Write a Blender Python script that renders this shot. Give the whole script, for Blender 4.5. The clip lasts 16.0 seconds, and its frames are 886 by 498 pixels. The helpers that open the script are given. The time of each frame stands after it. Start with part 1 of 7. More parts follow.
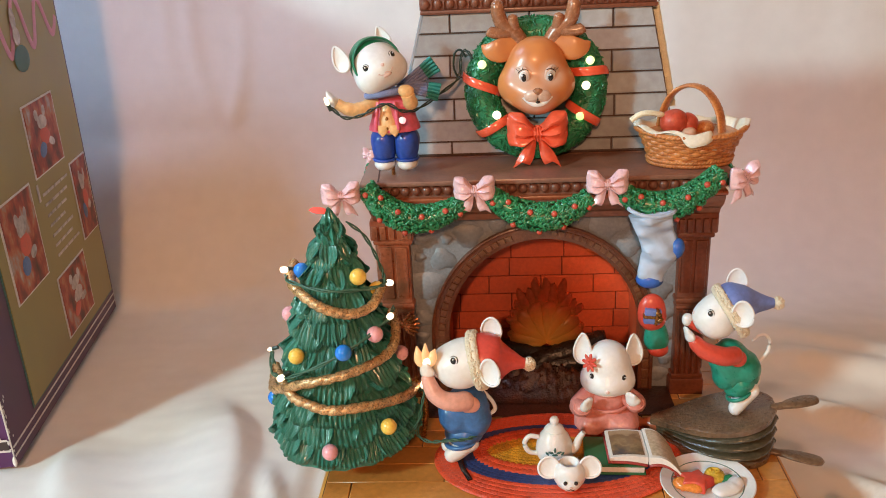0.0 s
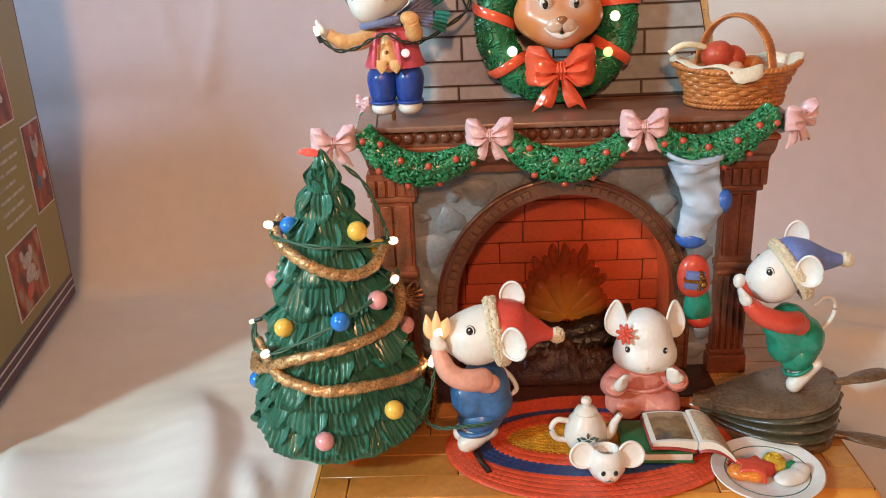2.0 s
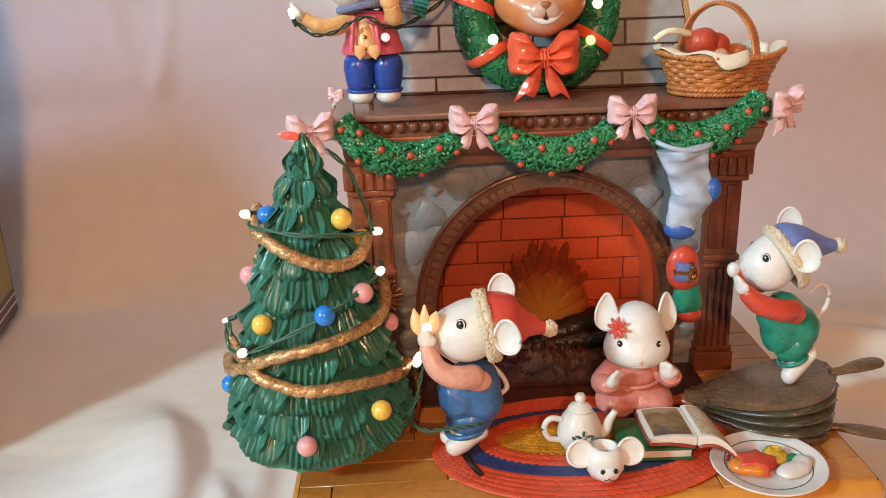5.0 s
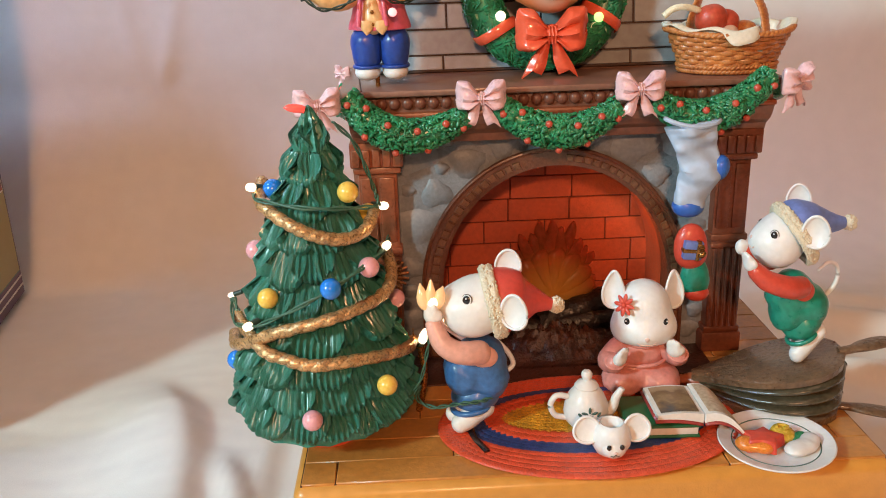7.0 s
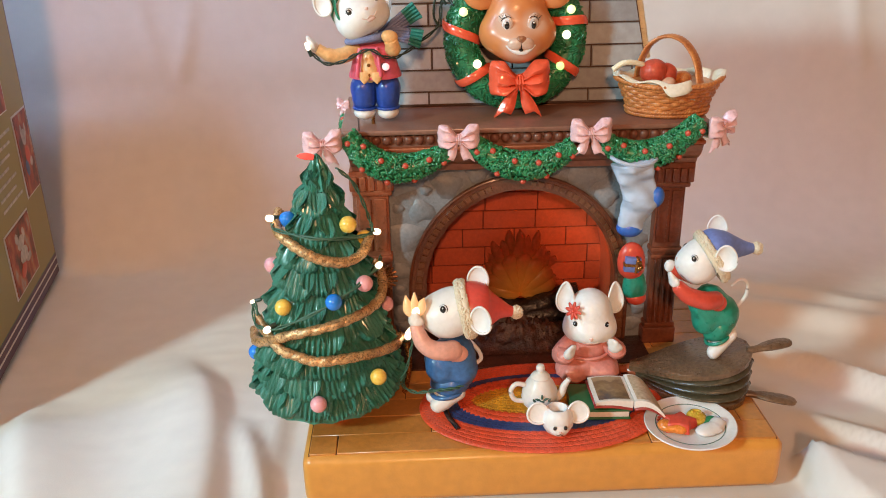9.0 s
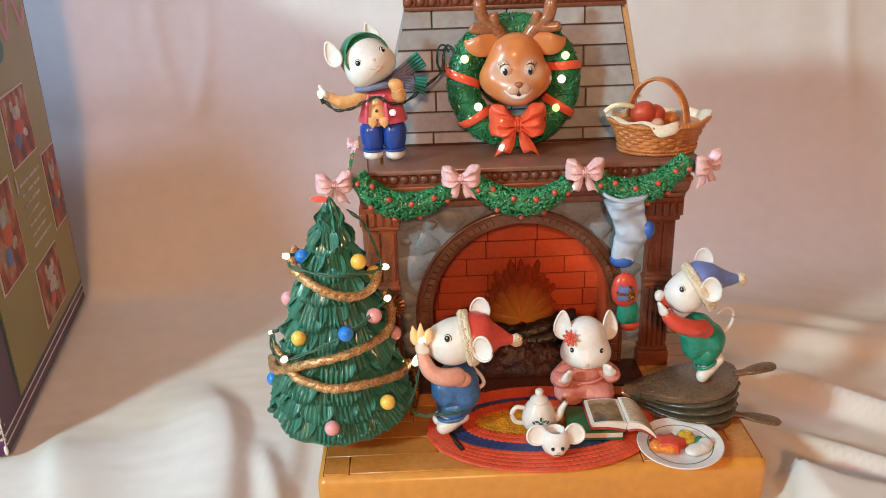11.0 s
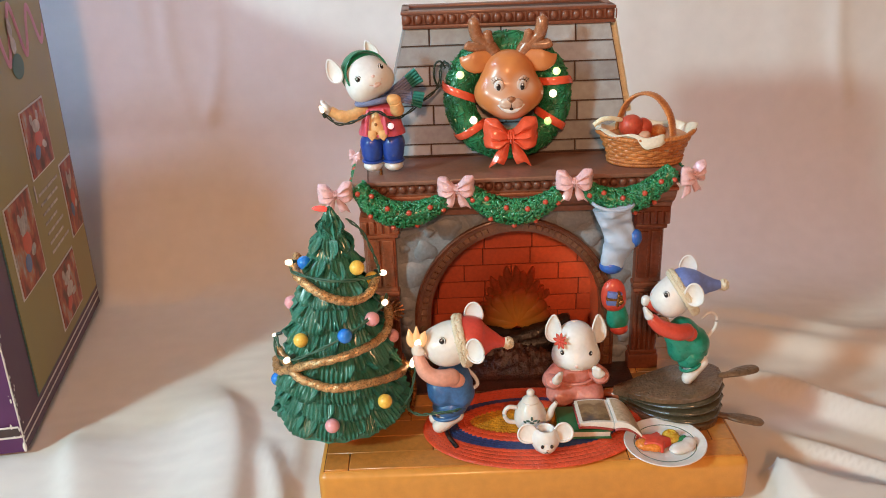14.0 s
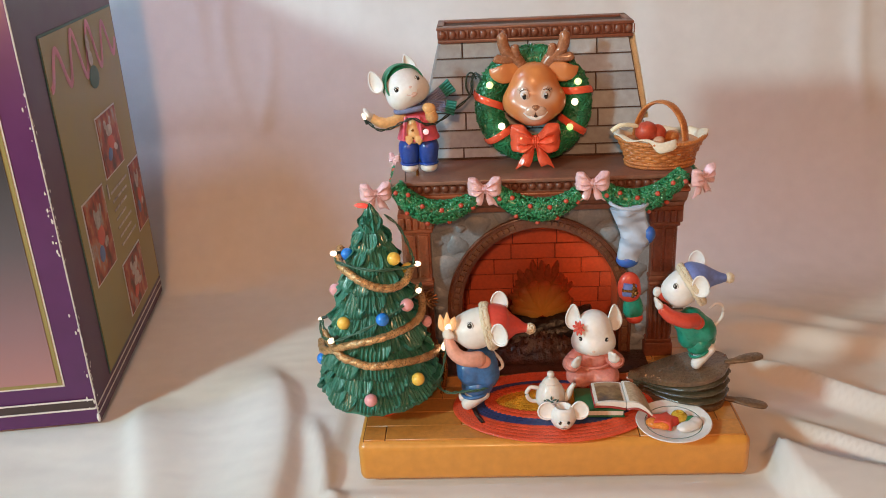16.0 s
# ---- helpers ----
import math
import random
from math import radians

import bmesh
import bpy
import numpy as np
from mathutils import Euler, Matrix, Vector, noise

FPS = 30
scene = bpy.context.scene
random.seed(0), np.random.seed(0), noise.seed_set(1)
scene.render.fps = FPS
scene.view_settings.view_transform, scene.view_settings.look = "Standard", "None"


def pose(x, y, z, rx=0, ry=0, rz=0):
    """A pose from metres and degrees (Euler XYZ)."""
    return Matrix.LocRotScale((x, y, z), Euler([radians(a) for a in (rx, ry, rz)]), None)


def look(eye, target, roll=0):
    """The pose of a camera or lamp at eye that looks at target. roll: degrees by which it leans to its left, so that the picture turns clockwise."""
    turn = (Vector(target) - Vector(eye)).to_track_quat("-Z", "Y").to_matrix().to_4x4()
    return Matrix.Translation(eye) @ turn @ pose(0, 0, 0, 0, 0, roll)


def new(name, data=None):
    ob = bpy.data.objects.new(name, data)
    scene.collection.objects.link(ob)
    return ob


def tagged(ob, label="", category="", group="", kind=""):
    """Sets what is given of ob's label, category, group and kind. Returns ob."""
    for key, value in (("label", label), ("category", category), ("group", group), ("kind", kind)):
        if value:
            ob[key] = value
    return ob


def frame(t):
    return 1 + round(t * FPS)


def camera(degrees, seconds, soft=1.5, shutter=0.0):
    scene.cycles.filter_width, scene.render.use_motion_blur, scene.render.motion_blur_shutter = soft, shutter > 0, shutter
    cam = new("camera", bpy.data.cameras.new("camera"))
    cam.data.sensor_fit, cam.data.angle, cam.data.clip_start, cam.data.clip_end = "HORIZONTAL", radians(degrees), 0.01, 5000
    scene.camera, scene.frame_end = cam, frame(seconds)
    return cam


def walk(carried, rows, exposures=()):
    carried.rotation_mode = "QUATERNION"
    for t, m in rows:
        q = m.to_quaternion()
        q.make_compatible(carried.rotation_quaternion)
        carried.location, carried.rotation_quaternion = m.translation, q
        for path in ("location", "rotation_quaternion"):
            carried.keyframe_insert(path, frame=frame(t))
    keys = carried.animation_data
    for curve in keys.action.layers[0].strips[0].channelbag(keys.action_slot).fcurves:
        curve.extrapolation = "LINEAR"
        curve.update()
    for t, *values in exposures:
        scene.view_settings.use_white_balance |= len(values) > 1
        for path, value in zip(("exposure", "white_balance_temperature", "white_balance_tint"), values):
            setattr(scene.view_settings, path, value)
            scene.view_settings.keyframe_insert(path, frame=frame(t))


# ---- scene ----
cam = camera(54.0, 16.0, soft=1.0)
# seconds, eye in metres, yaw, pitch and roll in degrees
PATH = [
    (0, -0.02683, -0.37872, 0.33010, 3.993, -21.747, -2.800),
    (0.5, -0.02926, -0.36236, 0.31681, 3.831, -21.541, -2.898),
    (1, -0.03238, -0.34379, 0.30081, 3.733, -21.520, -3.270),
    (1.5, -0.03775, -0.33080, 0.29125, 3.065, -21.537, -2.938),
    (2, -0.04998, -0.32346, 0.28099, 2.141, -21.377, -2.616),
    (2.5, -0.06076, -0.31873, 0.27526, 1.299, -21.405, -2.389),
    (3, -0.06474, -0.31747, 0.27439, -0.708, -21.349, -1.938),
    (3.5, -0.06896, -0.31279, 0.26615, -2.844, -21.191, -1.156),
    (4, -0.07024, -0.31386, 0.26499, -2.234, -20.488, -1.865),
    (6.5, -0.07506, -0.30525, 0.24605, -2.095, -19.164, -1.793),
    (7, -0.07282, -0.31220, 0.24892, -1.782, -19.786, -1.834),
    (7.5, -0.07317, -0.32781, 0.26519, -1.884, -21.751, -1.776),
    (8, -0.07002, -0.34816, 0.28715, -1.531, -22.753, -1.782),
    (8.5, -0.06827, -0.36788, 0.30422, -1.780, -23.582, -1.423),
    (9, -0.06701, -0.38006, 0.31581, -2.055, -23.535, -0.935),
    (11.5, -0.06054, -0.40885, 0.34410, -0.853, -22.885, -2.110),
    (12, -0.05714, -0.40947, 0.34416, -0.400, -23.007, -2.449),
    (12.5, -0.05847, -0.40846, 0.34518, -0.204, -23.242, -2.456),
    (13, -0.05845, -0.41424, 0.34609, 0.146, -23.290, -2.572),
    (13.5, -0.05452, -0.42087, 0.34987, 0.123, -23.150, -2.629),
    (14, -0.05224, -0.43069, 0.35249, -0.262, -22.469, -2.023),
    (14.5, -0.04449, -0.44644, 0.36160, -0.160, -21.821, -2.057),
    (15, -0.03451, -0.45509, 0.35922, 0.357, -21.689, -2.625),
    (15.5, -0.03758, -0.46088, 0.35781, 1.575, -21.891, -2.603),
    (16, -0.04054, -0.48543, 0.36986, 3.053, -22.312, -2.795),
]


def heading(x, y, z, yaw, pitch, roll):
    a, p = radians(yaw), radians(pitch)
    way = Vector((-math.sin(a) * math.cos(p), math.cos(a) * math.cos(p), math.sin(p)))
    return look((x, y, z), Vector((x, y, z)) + way, roll)


walk(cam, [(t, heading(*row)) for t, *row in PATH], [(0, 0.0), (13.0, 0.0), (14.5, -0.12), (16, -0.2)])

# ---- light ----
world = bpy.data.worlds.new("world")
scene.world = world
world.use_nodes = True
world.node_tree.nodes["Background"].inputs["Color"].default_value = (0.5, 0.48, 0.46, 1)
world.node_tree.nodes["Background"].inputs["Strength"].default_value = 0.03


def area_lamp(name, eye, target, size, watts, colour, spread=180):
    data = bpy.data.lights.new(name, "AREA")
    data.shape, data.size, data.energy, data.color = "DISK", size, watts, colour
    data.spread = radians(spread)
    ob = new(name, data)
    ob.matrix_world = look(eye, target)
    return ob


# cool daylight from a window to the left, a warm room lamp in front
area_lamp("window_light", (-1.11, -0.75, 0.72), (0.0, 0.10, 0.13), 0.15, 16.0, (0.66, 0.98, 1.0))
# added cool lamp above the carton, brightens the upper left of the sheet
area_lamp("left_fill_light", (-0.82, 0.0, 0.95), (-0.28, 0.43, 0.36), 0.26, 1.75, (0.44, 0.68, 1.0), 80)
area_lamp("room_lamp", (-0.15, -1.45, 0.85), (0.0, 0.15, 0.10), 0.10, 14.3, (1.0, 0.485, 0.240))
# unseen fill from above, added to lift the carton's side
area_lamp("overhead_fill_light", (0.2, -0.5, 1.55), (0.0, 0.0, 0.0), 0.5, 1.2, (1.0, 0.55, 0.33))


def bulb_light(name, place, watts, colour, radius=0.002):
    data = bpy.data.lights.new(name, "POINT")
    data.energy, data.color, data.shadow_soft_size = watts, colour, radius
    ob = new(name, data)
    ob.location = place
    return ob


# pinpoint lamp added in the fire opening, in place of the toy's own bulb
bulb_light("hearth_glow", (0.038, 0.127, 0.100), 0.013, (1.0, 0.34, 0.09), 0.0003)
# lit fairy bulbs: the one in the holder by the tree, and two on the tree
bulb_light("holder_glow", (-0.0715, 0.0535, 0.0765), 0.0042, (1.0, 0.62, 0.26), 0.0005)
bulb_light("tree_glow", (-0.0855, 0.0290, 0.1420), 0.0024, (1.0, 0.70, 0.38), 0.0005)
bulb_light("tree_glow", (-0.1545, 0.0290, 0.1030), 0.0024, (1.0, 0.70, 0.38), 0.0005)


# ---- materials ----
def material(name, colour, rough=0.45, metal=0.0, var=0.16, scale=260.0, bump=0.0, bump_scale=900.0, coat=0.0,
             second=None, glow=0.0, glow_colour=None, per_piece=0.0, sss=0.0, alpha=None):
    m = bpy.data.materials.new(name)
    m.use_nodes = True
    nt = m.node_tree
    bsdf = nt.nodes["Principled BSDF"]
    coords = nt.nodes.new("ShaderNodeTexCoord")
    big = nt.nodes.new("ShaderNodeTexNoise")
    big.inputs["Scale"].default_value, big.inputs["Detail"].default_value = scale * 0.3, 3
    fine = nt.nodes.new("ShaderNodeTexNoise")
    fine.inputs["Scale"].default_value, fine.inputs["Detail"].default_value = scale * 2.4, 4
    for n in (big, fine):
        nt.links.new(coords.outputs["Object"], n.inputs["Vector"])
    add = nt.nodes.new("ShaderNodeMath")
    add.operation = "ADD"
    nt.links.new(big.outputs["Fac"], add.inputs[0])
    nt.links.new(fine.outputs["Fac"], add.inputs[1])
    ramp = nt.nodes.new("ShaderNodeMapRange")
    ramp.inputs["From Min"].default_value, ramp.inputs["From Max"].default_value = 0.65, 1.35
    nt.links.new(add.outputs[0], ramp.inputs["Value"])
    mix = nt.nodes.new("ShaderNodeMix")
    mix.data_type = "RGBA"
    dark = second or tuple(c * (1 - 2 * var) for c in colour)
    light = tuple(min(1, c * (1 + 0.6 * var)) for c in colour)
    mix.inputs["A"].default_value, mix.inputs["B"].default_value = (*dark, 1), (*light, 1)
    nt.links.new(ramp.outputs[0], mix.inputs["Factor"])
    out = mix.outputs["Result"]
    if per_piece:
        info = nt.nodes.new("ShaderNodeObjectInfo")
        hsv = nt.nodes.new("ShaderNodeHueSaturation")
        rng = nt.nodes.new("ShaderNodeMapRange")
        rng.inputs["To Min"].default_value, rng.inputs["To Max"].default_value = 1 - per_piece, 1 + per_piece
        nt.links.new(info.outputs["Random"], rng.inputs["Value"])
        nt.links.new(rng.outputs[0], hsv.inputs["Value"])
        nt.links.new(out, hsv.inputs["Color"])
        out = hsv.outputs["Color"]
    nt.links.new(out, bsdf.inputs["Base Color"])
    rr = nt.nodes.new("ShaderNodeMapRange")
    rr.inputs["To Min"].default_value, rr.inputs["To Max"].default_value = max(0.04, rough - 0.1), min(1, rough + 0.12)
    nt.links.new(fine.outputs["Fac"], rr.inputs["Value"])
    nt.links.new(rr.outputs[0], bsdf.inputs["Roughness"])
    bsdf.inputs["Metallic"].default_value = metal
    bsdf.inputs["Coat Weight"].default_value = coat
    bsdf.inputs["Coat Roughness"].default_value = 0.18
    if sss:
        bsdf.inputs["Subsurface Weight"].default_value = sss
        bsdf.inputs["Subsurface Radius"].default_value = (0.003, 0.0018, 0.0012)
    if bump:
        rel = nt.nodes.new("ShaderNodeTexNoise")
        rel.inputs["Scale"].default_value, rel.inputs["Detail"].default_value = bump_scale, 3
        nt.links.new(coords.outputs["Object"], rel.inputs["Vector"])
        b = nt.nodes.new("ShaderNodeBump")
        b.inputs["Strength"].default_value, b.inputs["Distance"].default_value = 1.0, bump
        nt.links.new(rel.outputs["Fac"], b.inputs["Height"])
        nt.links.new(b.outputs["Normal"], bsdf.inputs["Normal"])
    if glow:
        bsdf.inputs["Emission Color"].default_value = (*(glow_colour or colour), 1)
        bsdf.inputs["Emission Strength"].default_value = glow
    if alpha is not None:
        bsdf.inputs["Transmission Weight"].default_value = alpha
        bsdf.inputs["IOR"].default_value = 1.45
    return m


CLOTH = material("white_sheet", (0.71, 0.69, 0.67), 0.9, var=0.03, scale=30, bump=0.00012, bump_scale=1500)
def crease(m, scale, high):
    """Adds soft long wrinkles to a cloth."""
    nt = m.node_tree
    coords = nt.nodes.new("ShaderNodeTexCoord")
    turn = nt.nodes.new("ShaderNodeMapping")
    turn.inputs["Rotation"].default_value = (0.3, 0.2, 0.6)
    turn.inputs["Scale"].default_value = (1.0, 2.6, 1.4)
    n = nt.nodes.new("ShaderNodeTexNoise")
    n.inputs["Scale"].default_value, n.inputs["Detail"].default_value, n.inputs["Distortion"].default_value = scale, 1.0, 0.0
    b = nt.nodes.new("ShaderNodeBump")
    b.inputs["Strength"].default_value, b.inputs["Distance"].default_value = 1.0, high
    old = nt.nodes["Principled BSDF"].inputs["Normal"].links[0].from_node
    nt.links.new(coords.outputs["Object"], turn.inputs["Vector"])
    nt.links.new(turn.outputs["Vector"], n.inputs["Vector"])
    nt.links.new(n.outputs["Fac"], b.inputs["Height"])
    nt.links.new(b.outputs["Normal"], old.inputs["Normal"])


crease(CLOTH, 16.0, 0.0022)
# for the unseen room shell; warm tone chosen to tint its bounced light
ROOM = material("room_paint", (0.60, 0.42, 0.29), 0.9, var=0.05, scale=4)
ORANGE = material("orange_wood_paint", (0.66, 0.30, 0.055), 0.38, var=0.08, scale=60, bump=0.0001, coat=0.25)
PLANK = material("plank_paint", (0.56, 0.235, 0.05), 0.34, var=0.14, scale=120, bump=0.00015, bump_scale=500, coat=0.3, per_piece=0.10)
GROOVE = material("dark_groove", (0.07, 0.025, 0.012), 0.7)
BROWN = material("red_brown_wood", (0.31, 0.085, 0.036), 0.30, var=0.2, scale=220, bump=0.0001, coat=0.35)
# the red-brown wood in a darker tone, for the right pilaster only
PILBROWN = material("darker_red_brown_wood", (0.185, 0.052, 0.025), 0.34, var=0.22, scale=220, bump=0.0001, coat=0.3)
BEADBROWN = material("bead_brown_wood", (0.20, 0.072, 0.046), 0.34, var=0.2, scale=220, coat=0.25)
CAPBROWN = material("carved_brown_wood", (0.22, 0.072, 0.040), 0.42, var=0.2, scale=220, bump=0.0001, coat=0.2)
DKBROWN = material("dark_brown_wood", (0.25, 0.118, 0.082), 0.4, var=0.18, scale=160, bump=0.0001, coat=0.25)
STONE = material("grey_stone_paint", (0.250, 0.277, 0.315), 0.42, var=0.14, scale=200, bump=0.0003, bump_scale=500, per_piece=0.12)
MORTAR = material("grey_mortar", (0.235, 0.255, 0.285), 0.6, var=0.15, scale=300, bump=0.0003)
CHIMBRICK = material("taupe_brick_paint", (0.338, 0.372, 0.402), 0.42, var=0.16, scale=90, bump=0.00012, bump_scale=600, coat=0.15,
                     second=(0.27, 0.275, 0.30), per_piece=0.22)
CHIMGAP = material("brick_joint", (0.075, 0.042, 0.032), 0.7)
FIREBRICK = material("orange_firebrick", (0.50, 0.085, 0.030), 0.5, var=0.14, scale=160, bump=0.0002, per_piece=0.08)
FIREGAP = material("fire_joint", (0.11, 0.02, 0.012), 0.8)
ARCH = material("arch_brown", (0.155, 0.055, 0.026), 0.36, var=0.25, scale=260, bump=0.0003, bump_scale=700, coat=0.3, second=(0.075, 0.022, 0.012))
ARCHB = material("arch_brick_paint", (0.20, 0.085, 0.04), 0.32, var=0.25, scale=300, bump=0.0003, coat=0.3, per_piece=0.15)
COAL = material("charred_log", (0.018, 0.012, 0.011), 0.3, var=0.3, scale=300, bump=0.0010, bump_scale=350)
EMBER = material("ember_bed", (0.072, 0.023, 0.011), 0.38, var=0.4, scale=420, bump=0.0007, bump_scale=600, second=(0.010, 0.005, 0.004))
# dark brown with near-black blotches
HEARTH = material("dark_brown_hearth", (0.062, 0.019, 0.010), 0.30, var=0.4, scale=420, bump=0.0004, bump_scale=500, second=(0.016, 0.007, 0.005))
# faint emission stands in for bulb light coming through the plastic
FLAME = material("glowing_amber_red_plastic", (0.60, 0.060, 0.045), 0.50, var=0.25, scale=160, coat=0.1, alpha=0.78, glow=0.020, glow_colour=(1.0, 0.32, 0.05))
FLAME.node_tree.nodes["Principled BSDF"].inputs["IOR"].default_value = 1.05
TREE = material("tree_green", (0.034, 0.235, 0.172), 0.27, var=0.24, scale=160, bump=0.00025, bump_scale=700, coat=0.50, per_piece=0.14)
LEAF = material("garland_green", (0.030, 0.275, 0.115), 0.30, var=0.3, scale=420, bump=0.0001, coat=0.4)
WLEAF = material("wreath_green", (0.026, 0.25, 0.110), 0.36, var=0.32, scale=420, bump=0.0001, coat=0.3)
RED = material("red_gloss", (0.85, 0.125, 0.060), 0.22, var=0.08, scale=180, coat=0.5)
BERRY = material("berry_red", (0.56, 0.085, 0.05), 0.34, var=0.1, scale=300, coat=0.4)
PINK = material("pink_gloss", (0.85, 0.56, 0.60), 0.28, var=0.09, scale=220, coat=0.35, sss=0.1)
DRESS = material("dusty_pink_paint", (0.72, 0.29, 0.255), 0.36, var=0.12, scale=220, bump=0.0001, coat=0.2)
WHITE = material("white_resin", (0.78, 0.785, 0.785), 0.40, var=0.05, scale=160, bump=0.0001, bump_scale=700, coat=0.15, sss=0.1)
CREAM = material("cream_paint", (0.74, 0.66, 0.50), 0.6, var=0.12, scale=500, bump=0.0004, bump_scale=1500)
ROLL = material("peach_crust", (0.70, 0.44, 0.32), 0.5, var=0.12, scale=200)
NAPKIN = material("cream_napkin", (0.78, 0.74, 0.62), 0.55, var=0.08, scale=200, bump=0.0002, bump_scale=800)
STRAW = material("straw_paint", (0.93, 0.91, 0.70), 0.6, var=0.10, scale=500, bump=0.0005, bump_scale=1500)
BLUSH = material("cheek_pink", (0.80, 0.58, 0.52), 0.45, var=0.1)
BLACK = material("black_eye", (0.012, 0.012, 0.014), 0.12, var=0.0, coat=0.6)
BLUE = material("royal_blue_paint", (0.022, 0.075, 0.42), 0.35, var=0.14, scale=200, coat=0.25)
DENIM = material("denim_blue_paint", (0.050, 0.165, 0.42), 0.36, var=0.2, scale=200, bump=0.0001, coat=0.2)
HATBLUE = material("periwinkle_paint", (0.16, 0.23, 0.56), 0.42, var=0.12, scale=200)
HATRED = material("hat_red_paint", (0.66, 0.075, 0.055), 0.38, var=0.1, scale=200, coat=0.15)
TEAL = material("emerald_paint", (0.016, 0.27, 0.185), 0.3, var=0.15, scale=200, coat=0.3)
CAPGREEN = material("cap_green_paint", (0.012, 0.18, 0.085), 0.36, var=0.14, scale=200, coat=0.2)
CORAL = material("coral_red_paint", (0.64, 0.075, 0.045), 0.36, var=0.1, scale=200, coat=0.2)
MAGENTA = material("rose_coat_paint", (0.78, 0.13, 0.21), 0.35, var=0.14, scale=200, coat=0.25)
SKINPINK = material("pink_sleeve_paint", (0.80, 0.42, 0.34), 0.4, var=0.1, scale=200, coat=0.15)
PAWPINK = material("paw_pink_paint", (0.82, 0.74, 0.68), 0.4, var=0.08, scale=200, coat=0.15)
TOMATO = material("tomato_red_paint", (0.60, 0.085, 0.045), 0.42, var=0.2, scale=160, bump=0.0001, coat=0.12)
APRICOT = material("apricot_paint", (0.84, 0.50, 0.22), 0.4, var=0.12, scale=240, coat=0.15)
SCARF = material("violet_scarf_paint", (0.24, 0.27, 0.46), 0.55, var=0.25, scale=500, bump=0.0006, bump_scale=1400, second=(0.12, 0.17, 0.36))
AQUA = material("aqua_scarf_end", (0.02, 0.25, 0.22), 0.5, var=0.2, scale=500, bump=0.0005, bump_scale=1400)
DEER = material("deer_brown_paint", (0.64, 0.245, 0.062), 0.36, var=0.10, scale=60, coat=0.22, second=(0.54, 0.19, 0.07))


def airbrush(m, colour, spots):
    """Sprays soft round patches of a second paint on a moulded thing: (place, radius, strength) each."""
    nt = m.node_tree
    base = nt.nodes["Principled BSDF"].inputs["Base Color"]
    out = base.links[0].from_socket
    place = nt.nodes.new("ShaderNodeNewGeometry")
    for at, r, much in spots:
        far = nt.nodes.new("ShaderNodeVectorMath")
        far.operation = "DISTANCE"
        far.inputs[1].default_value = at
        fade = nt.nodes.new("ShaderNodeMapRange")
        fade.interpolation_type = "SMOOTHSTEP"
        fade.inputs["From Min"].default_value, fade.inputs["From Max"].default_value = r, r * 0.25
        fade.inputs["To Min"].default_value, fade.inputs["To Max"].default_value = 0.0, much
        mix = nt.nodes.new("ShaderNodeMix")
        mix.data_type = "RGBA"
        mix.inputs["B"].default_value = (*colour, 1)
        nt.links.new(place.outputs["Position"], far.inputs[0])
        nt.links.new(far.outputs["Value"], fade.inputs["Value"])
        nt.links.new(fade.outputs[0], mix.inputs["Factor"])
        nt.links.new(out, mix.inputs["A"])
        out = mix.outputs["Result"]
    nt.links.new(out, base)


airbrush(DEER, (0.60, 0.47, 0.40), [((-0.0116, 0.1225, 0.2355), 0.0105, 0.70), ((0.0056, 0.1225, 0.2355), 0.0105, 0.70), ((-0.0030, 0.1150, 0.2215), 0.0150, 0.70)])
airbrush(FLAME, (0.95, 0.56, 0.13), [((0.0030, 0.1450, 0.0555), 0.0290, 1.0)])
MUZZLE = material("deer_muzzle_paint", (0.62, 0.46, 0.38), 0.28, var=0.15, scale=90, coat=0.4, second=(0.52, 0.33, 0.24))
ANTLER = material("antler_brown_paint", (0.40, 0.17, 0.085), 0.25, var=0.2, scale=200, coat=0.4)
WICKER = material("wicker_brown", (0.60, 0.245, 0.072), 0.38, var=0.25, scale=420, coat=0.25, second=(0.30, 0.085, 0.024))
GOLD = material("antique_gold", (0.64, 0.38, 0.17), 0.28, metal=0.5, var=0.3, scale=400, bump=0.0006, bump_scale=700, coat=0.25)
BRASS = material("dark_brass", (0.36, 0.17, 0.05), 0.26, metal=0.8, var=0.2, scale=400)
COPPER = material("bright_copper", (0.66, 0.27, 0.11), 0.26, metal=0.6, var=0.2, scale=400, coat=0.2)
WIRE = material("green_wire", (0.045, 0.13, 0.085), 0.45, var=0.1, scale=300)
DKWIRE = material("dark_wire", (0.02, 0.045, 0.035), 0.4, var=0.1, scale=300)
LIT = material("lit_bulb_glass", (1.0, 0.9, 0.75), 0.15, var=0.0, glow=2.2, glow_colour=(1.0, 0.80, 0.56))
LITRED = material("lit_red_bulb", (0.9, 0.1, 0.08), 0.12, var=0.0, glow=0.30, glow_colour=(1.0, 0.13, 0.10), coat=0.5)
LITGREEN = material("lit_green_bulb", (0.6, 1.0, 0.4), 0.15, var=0.0, glow=1.25, glow_colour=(0.55, 1.0, 0.30))
LITYEL = material("lit_yellow_bulb", (1.0, 1.0, 0.5), 0.15, var=0.0, glow=1.35, glow_colour=(0.90, 1.0, 0.42))
BALLBLUE = material("blue_bauble", (0.015, 0.22, 0.80), 0.2, var=0.05, coat=0.5)
BALLYEL = material("yellow_bauble", (0.86, 0.58, 0.10), 0.28, var=0.07, coat=0.4)
BALLPINK = material("pink_bauble", (0.78, 0.38, 0.43), 0.28, var=0.07, coat=0.4)
